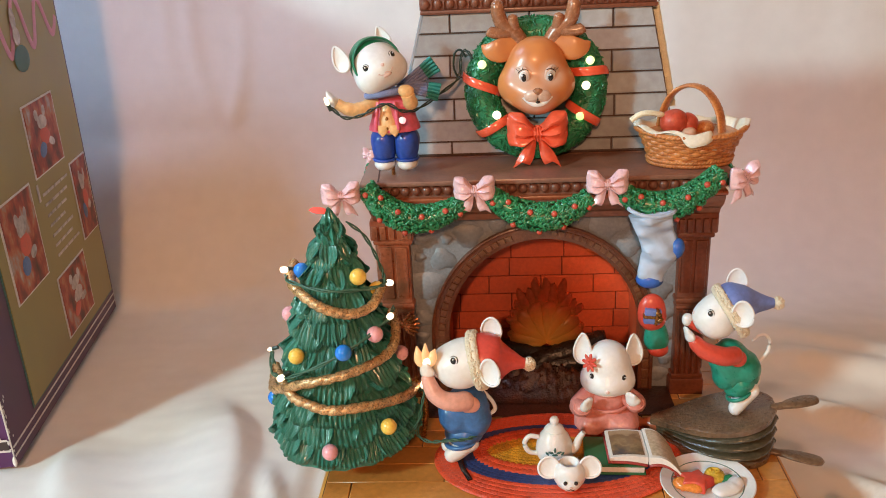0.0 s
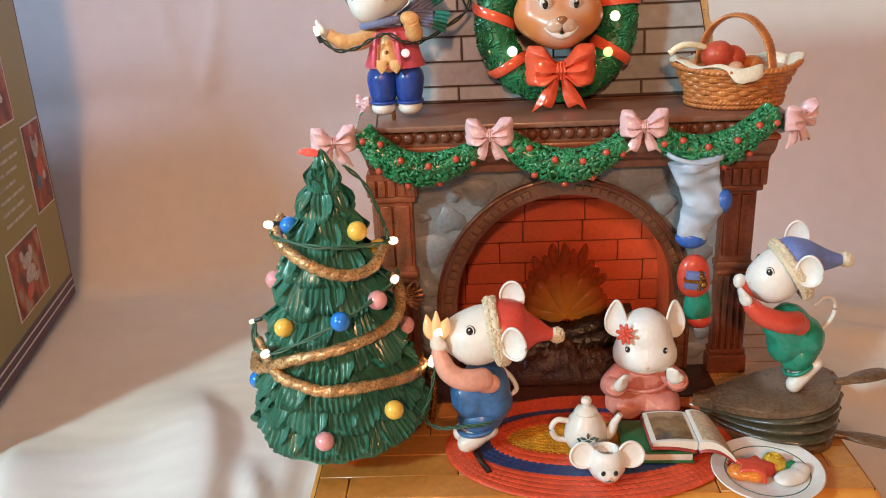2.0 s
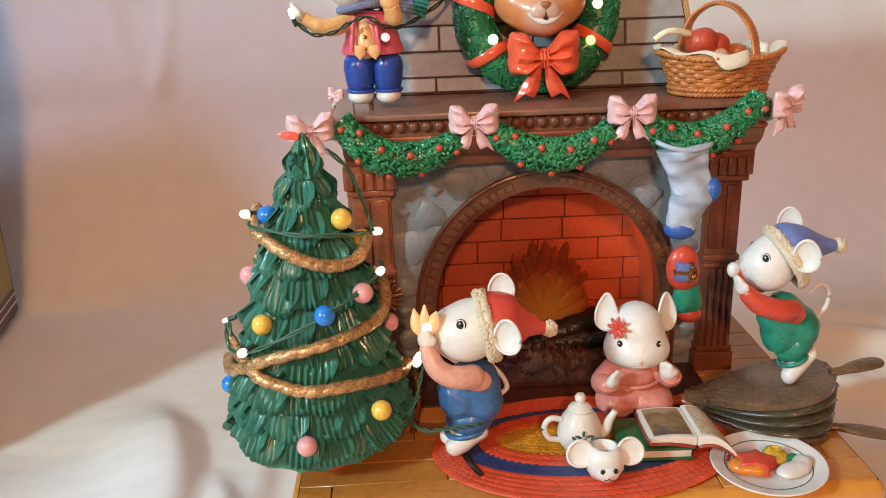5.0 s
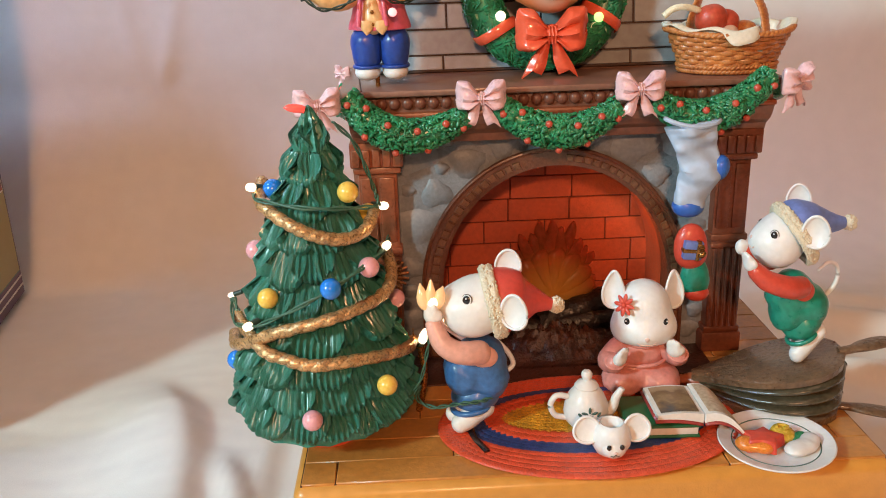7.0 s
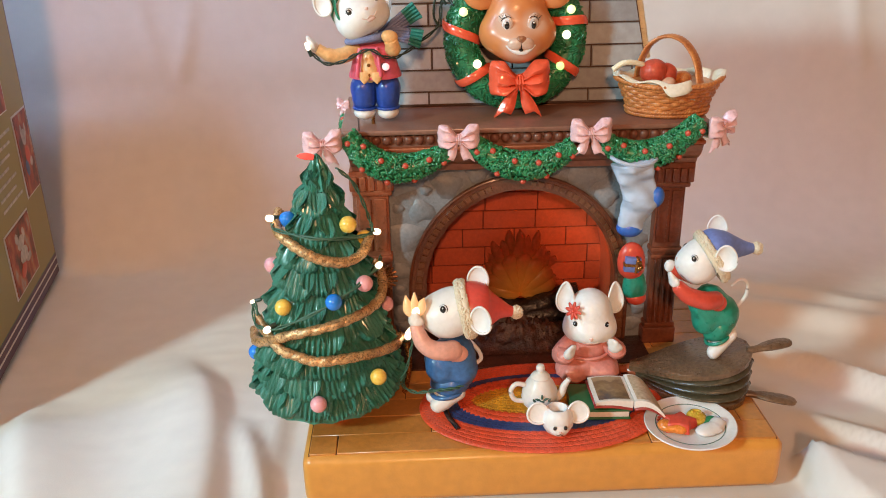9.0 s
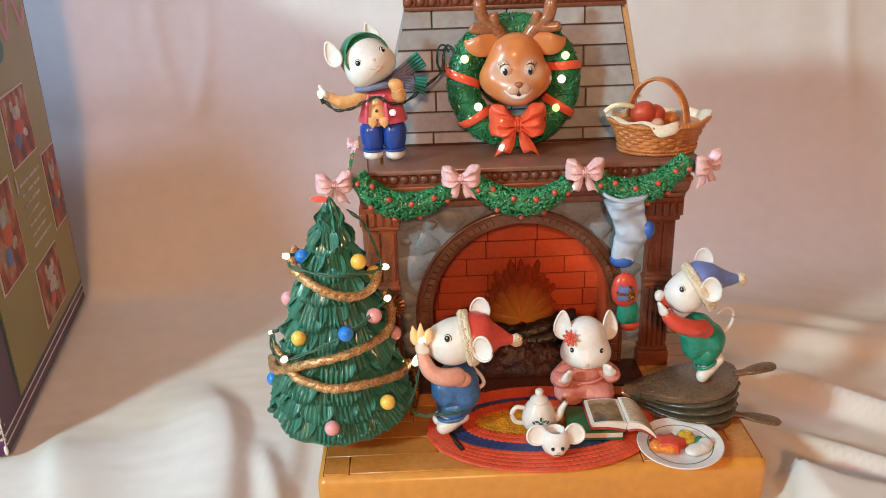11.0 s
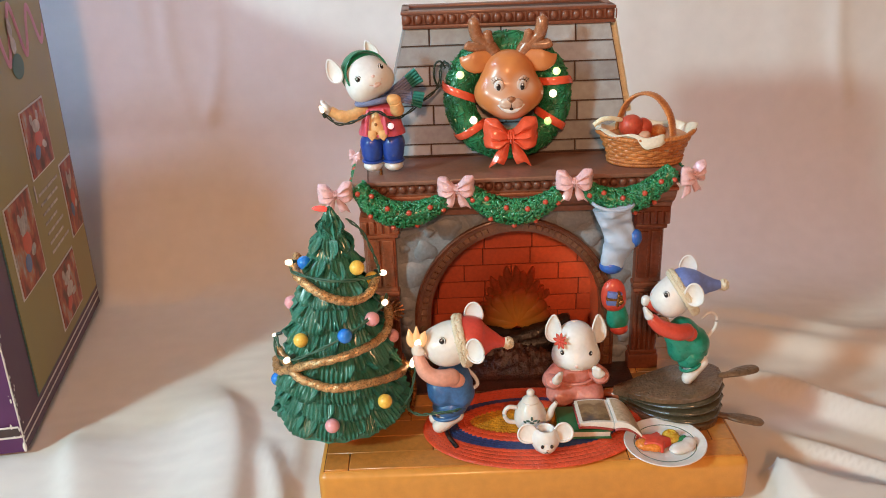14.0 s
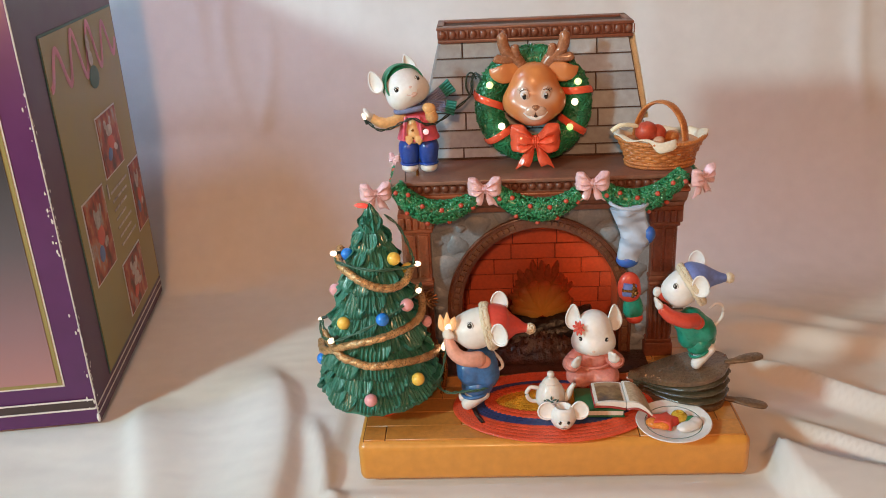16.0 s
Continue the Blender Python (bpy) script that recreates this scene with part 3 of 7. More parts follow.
# ---- the carton: built along its own axes, then turned ----
def carton():
    box = thing("carton", "worn purple product carton with olive printed side panel", "carton")
    box.matrix_world = pose(-0.3446, 0.0800, 0, 0, 0, 7.8)
    W, D, H = 0.30, 0.2450, 0.330

    def put(name, geo, mats, label=""):
        ob = new(name, geo.mesh(name, mats))
        ob.parent = box
        return tagged(ob, label)

    put("body", Geo().box((-W, 0, 0), (0, D, H), 0.0012), [PURPLE])
    # the right-hand side: x = 0 and outward, y runs back, z up
    def panel(name, y0, z0, y1, z1, mat, lift, label="", slant=0.0):
        g = Geo()
        g.add([(lift, y0, z0), (lift, y1, z0 + slant), (lift, y1, z1 + slant), (lift, y0, z1), (lift - 0.0004, y0, z0), (lift - 0.0004, y1, z0 + slant), (lift - 0.0004, y1, z1 + slant), (lift - 0.0004, y0, z1)],
              [(0, 1, 2, 3), (7, 6, 5, 4), (0, 4, 5, 1), (1, 5, 6, 2), (2, 6, 7, 3), (3, 7, 4, 0)])
        return put(name, g, [mat], label)

    panel("side_panel", 0.001, 0.001, D - 0.001, H - 0.001, PURPLED, 0.0006, "dull purple printed side")
    panel("panel_border", 0.0410, 0.0190, D - 0.004, 0.2895, CARDGREEN, 0.0011, "thin green border line")
    panel("olive_panel", 0.0430, 0.0205, D - 0.006, 0.2875, OLIVE, 0.0016, "olive gold printed panel")
    for z in (0.0075, 0.0140):
        panel("stripe", 0.001, z, D - 0.001, z + 0.0013, CARDWHITE, 0.0011, "thin white printed line")
    photos = [(0.1285, 0.1560, 0.1925, 0.2095), (0.0545, 0.0895, 0.1150, 0.1590), (0.1980, 0.0830, D - 0.008, 0.1490), (0.1250, 0.0290, 0.1895, 0.0795)]
    for y0, z0, y1, z1 in photos:
        panel("photo_border", y0, z0, y1, z1, CARDWHITE, 0.0021, "white photo border")
        panel("photo", y0 + 0.0022, z0 + 0.0014, y1 - 0.0022, z1 - 0.0014, photo_material("printed_snapshot", y0 * 100 + z0 * 30), 0.0026, "dark red printed photo")
        cy, cz, s, w = (y0 + y1) / 2, (z0 + z1) / 2, z1 - z0, y1 - y0
        rnd = random.Random(int(y0 * 1e4))
        for dy, dz, ry, rz, ink in ((0.02, 0.16, 0.15, 0.10, PRINTW), (-0.12, 0.28, 0.06, 0.08, PRINTW), (0.13, 0.29, 0.05, 0.08, PRINTW), (0.04, -0.04, 0.16, 0.12, CORAL if z0 > 0.06 else PRINTW), (-0.10, -0.20, 0.12, 0.10, DENIM if z0 > 0.08 else CORAL), (0.20, -0.16, 0.10, 0.06, PRINTW)):
            j = rnd.uniform(-0.03, 0.03)
            put("printed_shape", Geo().ell((0.0027, cy + (dy + j) * w, cz + (dz - j) * s), (0.0002, ry * w, rz * s), rot=(rnd.uniform(-30, 30), 0, 0), seg=12, rings=6), [ink], "printed shape in the photo")
    for i in range(7):
        z = 0.1415 - 0.0082 * i
        a, b = 0.1350 + 0.0006 * i, 0.192 - 0.006 * (i % 3) - (0.020 if i == 3 else 0)
        words = [a + (b - a) * k for k in ((0, 0.30, 0.62, 1) if i % 2 else (0, 0.44, 0.70, 1))]
        for w0, w1 in zip(words, words[1:]):
            panel("text_line", w0, z, w1 - 0.0016, z + 0.0022, PRINTW, 0.0019, "pale line of print")
    panel("text_initial", 0.1255, 0.1400, 0.1290, 0.1530, PRINTW, 0.0023, "pale printed initial bar")
    pts = [(0.0019, 0.0460 + 0.0031 * i, 0.2600 + 0.004 * math.sin(i * 0.05) + (0.010 + 0.010 * math.sin(math.pi * i / 62)) * math.sin(i * 0.44 - 1.7)) for i in range(62)]
    put("printed_ribbon", Geo().tube(curve(pts, 4), (0.0030, 0.0002), 6, up=(1, 0, 0)), [CARDPINK], "wavy pink printed ribbon")
    put("printed_bow", Geo().ell((0.0022, 0.152, 0.2400), (0.0003, 0.014, 0.0095), seg=16, rings=8), [CARDGREEN], "green printed sprig")
    put("printed_candle", Geo().ell((0.0027, 0.148, 0.2680), (0.0003, 0.005, 0.008), seg=10, rings=6).ell((0.0027, 0.149, 0.2560), (0.0003, 0.0065, 0.0065), seg=10, rings=6), [PRINTW], "white printed bells")

    # the front: y = 0 and outward to -y, x runs to -W
    def fpanel(name, x0, z0, x1, z1, mat, lift, label=""):
        return put(name, Geo().box((x0, -lift, z0), (x1, -lift + 0.0004, z1)), [mat], label)

    fpanel("front_border", -W + 0.021, 0.0345, -0.0195, 0.312, CARDWHITE, 0.0006, "white border line")
    fpanel("front_frame", -W + 0.0225, 0.0360, -0.0208, 0.3105, OLIVE, 0.0011, "olive frame line")
    fpanel("front_picture", -W + 0.026, 0.0390, -0.0240, 0.3075, WINDOWPANE, 0.0016, "smooth grey printed front picture")
    for z in (0.0125, 0.0205):
        fpanel("front_stripe", -W + 0.001, z, -0.001, z + 0.0013, CARDWHITE, 0.0011, "thin white printed line")
    fpanel("front_band", -W + 0.001, 0.0140, -0.001, 0.0203, CARDDARK, 0.0007, "dark band between two lines")
    # worn white flecks along the front corner
    rnd = random.Random(5)
    for a, b, n in ((0.012, 0.06, 26), (0.07, 0.10, 8), (0.135, 0.19, 34), (0.20, 0.26, 16)):
        g = Geo()
        for _ in range(n):
            z, s = rnd.uniform(a, b), rnd.uniform(0.0002, 0.0008)
            y = abs(rnd.gauss(0, 0.0022))
            side = rnd.random() < 0.6
            g.ell((0.0008 if side else -y, y if side else -0.0008, z), (0.0002 if side else s, s if side else 0.0002, s * rnd.uniform(1, 3)), seg=6, rings=4)
        put("worn_edge", g, [CARDWHITE], "rubbed white cardboard edge")
    put("edge_wear", Geo().tube([(0.0004, -0.0004, 0.004 + 0.012 * i) for i in range(28)], [0.0004 + 0.0002 * abs(math.sin(i * 2.7)) for i in range(28)], 6), [CARDWHITE], "rubbed white corner line")
    put("bent_corner", Geo().ell((-0.0004, 0.0004, 0.004), (0.0014, 0.0012, 0.0040), seg=10, rings=6), [PAPER], "bare crushed card corner")


carton()

# ---- the toy's base ----
ZF = 0.0311
base = thing("display_base", "orange painted base with a moulded plank floor", "base")
g = Geo()
g.box((-0.1305, 0.0, 0.0), (0.1305, 0.196, ZF - 0.0009), 0.0055, segs=4)
part("body", g, [ORANGE], base, "glossy orange body with rounded edges")
part("plank_bed", Geo().box((-0.1270, 0.0044, 0.026), (0.1270, 0.1925, ZF - 0.0006)), [GROOVE], base, "dark joints between the planks")
JOINTS = [(-0.112, -0.027, 0.058), (-0.0605, 0.031, 0.113), (-0.1116, -0.01, 0.085), (-0.075, 0.012, 0.10)]

# ---- fireplace ----
fire = thing("fireplace", "moulded fireplace with stone surround, arched firebox and brick chimney", "fireplace", at=(0, 0.115, ZF))
YS = 0.1185          # face of the stone surround
SPRING = 0.072       # height at which the arch springs


def arch_line(cx, hw, top, n=40, floor=ZF):
    pts = [(cx - hw, floor), (cx - hw, (floor + SPRING) / 2)]
    pts += [(cx - hw * math.cos(math.pi * i / n), SPRING + (top - SPRING) * math.sin(math.pi * i / n)) for i in range(n + 1)]
    return pts + [(cx + hw, (floor + SPRING) / 2), (cx + hw, floor)]


OUT, INN = arch_line(-0.001, 0.0700, 0.1468), arch_line(0.0, 0.0600, 0.1375)


def slab(lines, ys):
    """A band between two matching lines in x and z, from y to y."""
    g = Geo()
    (a, b), (y0, y1) = lines, ys
    n = len(a)
    vs = [(x, y0, z) for x, z in a] + [(x, y0, z) for x, z in b] + [(x, y1, z) for x, z in a] + [(x, y1, z) for x, z in b]
    fs = []
    for i in range(n - 1):
        fs += [(i, i + 1, n + i + 1, n + i), (2 * n + i, 3 * n + i, 3 * n + i + 1, 2 * n + i + 1), (i, 2 * n + i, 2 * n + i + 1, i + 1), (n + i, n + i + 1, 3 * n + i + 1, 3 * n + i)]
    fs += [(0, n, 3 * n, 2 * n), (n - 1, 3 * n - 1, 4 * n - 1, 2 * n - 1)]
    return g.add(vs, fs)


def frame_line(x0, x1, z0, z1, inner):
    """Points of a rectangle's left, top and right sides that match the points of an arch."""
    out, n = [], len(inner)
    for i, (x, z) in enumerate(inner):
        dx, dz = x - (x0 + x1) / 2, z - SPRING
        if i < 2 or i > n - 3:
            out.append((x0 if dx < 0 else x1, z))
            continue
        s = min(((x1 - x0) / 2) / max(abs(dx), 1e-6), (z1 - SPRING) / max(dz, 1e-6))
        out.append(((x0 + x1) / 2 + dx * s, SPRING + max(dz * s, 0)))
    return out


part("surround_wall", slab((OUT, frame_line(-0.083, 0.083, ZF, 0.160, OUT)), (YS, 0.158)), [MORTAR], fire, "grey mortared wall", sharp=30)
part("wall_core", Geo().box((-0.083, 0.150, 0.1395), (0.083, 0.190, 0.181)).box((-0.100, 0.1635, ZF), (0.100, 0.190, 0.181)), [DKBROWN], fire, "dark back of the chimney breast")
part("arch_ring", slab((INN, OUT), (0.1158, 0.128)), [ARCH], fire, "red-brown arch ring", sharp=30)
rim_pts = [(x, 0.1158, z) for x, z in arch_line(-0.001, 0.0692, 0.1460)]
part("arch_rim", Geo().tube(rim_pts, 0.0011, 8, up=(0, 1, 0)), [ARCH], fire, "raised rounded arch rim")
part("arch_reveal", slab((INN, arch_line(0.0, 0.0613, 0.1390)), (0.127, 0.1605)), [FIREBRICK], fire, "brick lining of the firebox")
part("firebox_back", Geo().box((-0.063, 0.1603, ZF), (0.063, 0.1633, 0.1405)), [FIREGAP], fire, "dark joints of the firebox back")
part("hearth_slab", Geo().box((-0.0800, 0.0850, ZF - 0.004), (0.0800, 0.1190, ZF + 0.0010), 0.0005), [HEARTH], fire, "dark brown hearth slab")
part("hearth_floor", Geo().box((-0.0615, 0.118, ZF - 0.004), (0.0615, 0.1605, ZF + 0.0012), 0.0004), [EMBER], fire, "dark brown hearth floor")


def pilaster(x0, x1, front, label, BROWN=BROWN):
    """A pilaster between x0 and x1: plinth, reeded shaft, panels and a dentilled capital."""
    w = x1 - x0
    shaft = part("pilaster", Geo().box((x0, front, ZF), (x1, 0.160, 0.1385), 0.0008), [BROWN], fire, label)
    part("plinth", Geo().box((x0 - 0.002, front - 0.002, ZF - 0.0005), (x1 + 0.002, 0.150, ZF + 0.011), 0.001).box((x0 - 0.0012, front - 0.0012, ZF + 0.011), (x1 + 0.0012, 0.150, ZF + 0.0145), 0.001), [BROWN], shaft)
    for i in range(2):
        a = x0 + 0.0012 + i * (w - 0.0008) / 2
        part("raised_panel", Geo().box((a, front - 0.0011, 0.1015), (a + w / 2 - 0.0022, front + 0.001, 0.1360), 0.0008), [BROWN], shaft)
    part("moulding", Geo().box((x0 - 0.0012, front - 0.0016, 0.0945), (x1 + 0.0012, 0.140, 0.0985), 0.0012).box((x0 - 0.0006, front - 0.001, 0.0905), (x1 + 0.0006, 0.140, 0.0935), 0.001), [BROWN], shaft, "rounded cross moulding")
    for i in range(5):
        a = x0 + w * (i + 0.5) / 5
        part("reed", Geo().tube([(a, front, ZF + 0.0145), (a, front - 0.0002, 0.06), (a, front, 0.0905)], w / 11.5, 8), [BROWN], shaft)
    for i in range(5):
        y = front + 0.008 + 0.0075 * i
        side = x1 if x0 > 0 else x0
        part("side_reed", Geo().tube([(side, y, ZF + 0.0145), (side, y, 0.137)], 0.0026, 8), [BROWN], shaft)
    cap = part("capital", Geo().box((x0 - 0.0022, front - 0.0030, 0.1382), (x1 + 0.0022, 0.162, 0.1418), 0.0012).box((x0 - 0.0034, front - 0.0045, 0.1418), (x1 + 0.0034, 0.162, 0.1545), 0.001), [BROWN], fire, "dentilled capital")
    for i in range(5):
        a = x0 - 0.003 + (w + 0.006) * i / 5
        part("dentil", Geo().box((a + 0.0006, front - 0.0062, 0.1425), (a + (w + 0.006) / 5 - 0.0006, front - 0.003, 0.1515), 0.0008), [BROWN], cap)
    return shaft


pilaster(-0.1010, -0.0815, 0.1115, "red-brown panelled wooden pilaster")
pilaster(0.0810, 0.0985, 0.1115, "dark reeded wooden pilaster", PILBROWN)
fan = Geo()
for i in range(7):
    a = radians(-50 + i * 18)
    fan.tube([(-0.0893, 0.1100, 0.0845), (-0.0893 + 0.0065 * math.cos(a), 0.1082, 0.0845 + 0.006 * math.sin(a)), (-0.0893 + 0.0115 * math.cos(a), 0.1088, 0.0845 + 0.0105 * math.sin(a))], [0.0007, 0.0012, 0.0006], 6)
fan.ell((-0.0898, 0.1095, 0.0845), (0.0026, 0.002, 0.0026), seg=12, rings=8)
part("fan_ornament", fan, [COPPER], fire, "bright copper fan ornament")

# mantel shelf
shelf = part("mantel_shelf", Geo().box((-0.1072, 0.1000, 0.1776), (0.1072, 0.185, 0.1808), 0.0010), [DKBROWN], fire, "brown mantel shelf with moulded edge")
for side in (-1, 1):
    part("shelf_seam", Geo().box((side * 0.09915 - 0.00035, 0.101, 0.1800), (side * 0.09915 + 0.00035, 0.183, 0.1811), rot=(0, 0, -4 * side)), [GROOVE], shelf, "dark seam line")
part("bead_band", Geo().box((-0.1035, 0.1045, 0.1694), (0.1035, 0.180, 0.1777), 0.0008), [DKBROWN], shelf, "band behind the beads")
part("lower_lip", Geo().box((-0.1050, 0.1020, 0.1666), (0.1050, 0.180, 0.1696), 0.0012), [BROWN], shelf, "red-brown lower lip")
n = 33
bead = Geo().ell((0, 0, 0), (0.0029, 0.0022, 0.0030), seg=12, rings=8).mesh("bead", [BEADBROWN])
for i in range(n):
    part("bead", bead, None, shelf, m=Matrix.Translation((-0.0995 + 0.199 * i / (n - 1), 0.1042, 0.1738)))
cove = Geo()
prof = [(0.1020, 0.1668), (0.1030, 0.163), (0.1045, 0.160), (0.1070, 0.1575), (0.1080, 0.1545), (0.1085, 0.1535)]
for (ya, za), (yb, zb) in zip(prof, prof[1:]):
    ia, ib = ya - 0.1020, yb - 0.1020
    cove.add([(-0.1035 + ia * 0.25, ya, za), (0.1035 - ia * 0.25, ya, za), (0.1035 - ib * 0.25, yb, zb), (-0.1035 + ib * 0.25, yb, zb), (-0.1035 + ia * 0.25, 0.175, za), (0.1035 - ia * 0.25, 0.175, za), (0.1035 - ib * 0.25, 0.175, zb), (-0.1035 + ib * 0.25, 0.175, zb)],
             [(0, 1, 2, 3), (4, 0, 3, 7), (1, 5, 6, 2), (5, 4, 7, 6), (3, 2, 6, 7), (4, 5, 1, 0)])
part("cove", cove, [DKBROWN], shelf, "dark hollow cove under the shelf", sharp=60)

# chimney
CS = 0.1285


def chim_y(z):
    return 0.1519 + CS * (z - 0.19)


def chim_x(z, side):
    t = (z - 0.1822) / (0.2686 - 0.1822)
    return lerp(-0.0925, -0.0698, t) if side < 0 else lerp(0.0840, 0.0675, t)


g = Geo()
z0, z1 = 0.1815, 0.2690
a = [(chim_x(z0, -1), chim_y(z0) + 0.0006, z0), (chim_x(z0, 1), chim_y(z0) + 0.0006, z0), (chim_x(z0, 1), 0.196, z0), (chim_x(z0, -1), 0.196, z0)]
b = [(chim_x(z1, -1), chim_y(z1) + 0.0006, z1), (chim_x(z1, 1), chim_y(z1) + 0.0006, z1), (chim_x(z1, 1), 0.196, z1), (chim_x(z1, -1), 0.196, z1)]
g.add(a + b, [(0, 1, 5, 4), (1, 2, 6, 5), (2, 3, 7, 6), (3, 0, 4, 7), (4, 5, 6, 7), (3, 2, 1, 0)])
chimney = part("chimney", g, [CHIMGAP], fire, "tapered chimney of long taupe bricks with dark joints")
g = Geo().tube([(chim_x(0.183, -1) - 0.0002, chim_y(0.183) + 0.0012, 0.183), (chim_x(0.268, -1) - 0.0002, chim_y(0.268) + 0.0012, 0.268)], 0.0011, 6)
part("pale_edge", g, [CHIMBRICK], chimney)
cap = part("chimney_cap", Geo().box((-0.0714, chim_y(0.27) - 0.0035, 0.2670), (0.0705, 0.200, 0.2696), 0.0008).box((-0.0716, chim_y(0.2729) - 0.0028, 0.2696), (0.0699, 0.200, 0.2764), 0.0006).box((-0.0722, chim_y(0.28) - 0.0046, 0.2762), (0.0706, 0.1695, 0.2784), 0.0006).box((-0.0722, 0.1935, 0.2762), (0.0706, 0.202, 0.2784), 0.0006).box((-0.0722, 0.165, 0.2762), (-0.067, 0.198, 0.2784), 0.0006).box((0.0655, 0.165, 0.2762), (0.0706, 0.198, 0.2784), 0.0006), [CAPBROWN], fire, "dark red-brown carved chimney cap")
# the shade inside the flue is put in as a dark slab
part("flue", Geo().box((-0.067, 0.1695, 0.2755), (0.0655, 0.1935, 0.2768)), [GROOVE], cap, "dark slab standing in for the shaded flue")
egg = Geo().ell((0, 0, 0), (0.0027, 0.0016, 0.0031), seg=10, rings=8).box((0.0035, -0.0012, -0.0032), (0.0042, 0.001, 0.0032), 0.0003).mesh("carved_egg", [CAPBROWN])
for i in range(19):
    part("carved_egg", egg, None, cap, m=Matrix.Translation((-0.0680 + 0.0075 * i, chim_y(0.2729) - 0.0029, 0.2731)))
rnd = random.Random(3)
pts = [(chim_x(0.206 + 0.0044 * i, 1) + 0.0022, 0.1625 + CS * 0.0044 * i, 0.206 + 0.0044 * i) for i in range(15)]
g = Geo().tube(curve(pts, 6), [(0.0027 * smoothstep(-3, 12, i) + 0.0004 * noise.noise(Vector((0, 0, i * 0.9))), 0.0032) for i in range(85)], 14)
g.v = [tuple(Vector(v) + Vector((1, 0.6, 0.6)) * 0.0007 * noise.noise(Vector(v) * 900)) for v in g.v]
part("filler_strip", g, [STRAW], fire, "rough straw-coloured filler along the chimney side", sharp=60)

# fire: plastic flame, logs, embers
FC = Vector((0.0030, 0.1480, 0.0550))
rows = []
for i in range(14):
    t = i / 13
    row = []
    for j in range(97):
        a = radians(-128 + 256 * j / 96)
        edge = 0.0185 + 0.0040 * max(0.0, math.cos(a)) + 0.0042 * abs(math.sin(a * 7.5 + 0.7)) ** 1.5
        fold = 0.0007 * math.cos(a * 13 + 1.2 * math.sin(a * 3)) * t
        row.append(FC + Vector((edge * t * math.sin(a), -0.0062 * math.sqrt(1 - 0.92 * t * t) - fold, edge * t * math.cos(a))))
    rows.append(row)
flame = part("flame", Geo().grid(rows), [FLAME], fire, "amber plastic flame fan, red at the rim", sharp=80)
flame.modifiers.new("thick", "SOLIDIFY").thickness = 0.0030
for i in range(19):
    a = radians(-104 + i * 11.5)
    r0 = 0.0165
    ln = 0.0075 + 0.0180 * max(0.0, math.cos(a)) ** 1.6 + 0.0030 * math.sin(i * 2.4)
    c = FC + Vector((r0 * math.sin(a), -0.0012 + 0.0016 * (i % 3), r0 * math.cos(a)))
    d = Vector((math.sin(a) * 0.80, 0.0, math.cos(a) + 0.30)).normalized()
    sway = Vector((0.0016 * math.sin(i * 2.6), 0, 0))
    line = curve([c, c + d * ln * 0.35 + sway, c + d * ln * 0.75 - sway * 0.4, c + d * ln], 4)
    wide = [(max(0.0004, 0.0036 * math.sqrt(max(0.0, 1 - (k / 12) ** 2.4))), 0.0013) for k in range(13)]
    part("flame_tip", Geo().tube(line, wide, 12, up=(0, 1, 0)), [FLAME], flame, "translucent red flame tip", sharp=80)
for c, d, r in (((0.018, 0.139, 0.0475), (0.024, 0.004, 0.006), 0.0078), ((-0.008, 0.141, 0.0455), (0.026, -0.003, -0.004), 0.0075), ((0.008, 0.134, 0.0405), (0.030, 0.001, 0.002), 0.0070), ((0.028, 0.146, 0.050), (0.014, -0.004, 0.004), 0.0064)):
    pts = [Vector(c) + Vector(d) * t for t in (-1, -0.6, -0.2, 0.2, 0.6, 1)]
    g = Geo().tube(curve(pts, 3), [r * (0.9 + 0.16 * noise.noise(Vector((c[0] * 99, i * 0.7, 1)))) for i in range(16)], 14)
    g.v = [tuple(Vector(v) * 1.0 + Vector((noise.noise(Vector(v) * 300), noise.noise(Vector(v) * 300 + Vector((9, 0, 0))), noise.noise(Vector(v) * 300 + Vector((0, 9, 0))))) * 0.0012) for v in g.v]
    part("log", g, [COAL], fire, "charred black log", sharp=60)
rows = []
for i in range(44):
    row = []
    for j in range(101):
        x, y = -0.0595 + 0.00119 * j, 0.0985 + 0.00125 * i
        lump = 0.95 - 1.1 * abs(noise.noise(Vector((x * 150, y * 150, 1)))) - 0.55 * abs(noise.noise(Vector((x * 380, y * 380, 5))))
        heap = math.exp(-((x - 0.003) / 0.030) ** 2) * smoothstep(0.100, 0.116, y)
        row.append((x, y, ZF + 0.0012 + 0.0105 * heap * (0.40 + 0.75 * lump) + (0.0010 + 0.0016 * smoothstep(0.108, 0.130, y)) * lump))
    rows.append(row)
part("ember_bed", Geo().grid(rows), [EMBER], fire, "brown lumpy moulded ember bed", sharp=60)


# ---- christmas tree ----
def tree_axis(z):
    t = (z - 0.03) / 0.155
    return lerp(-0.1198, -0.1150, t), lerp(0.0560, 0.0440, t)


TREE_R = [(0.028, 0.0475), (0.034, 0.0465), (0.042, 0.0442), (0.06, 0.0402), (0.086, 0.0348), (0.105, 0.0302), (0.125, 0.0252), (0.143, 0.0205), (0.16, 0.0150), (0.175, 0.0086), (0.184, 0.0015)]


def tree_r(z):
    for (a, ra), (b, rb) in zip(TREE_R, TREE_R[1:]):
        if z <= b:
            return lerp(ra, rb, max(0, (z - a) / (b - a)))
    return 0.0


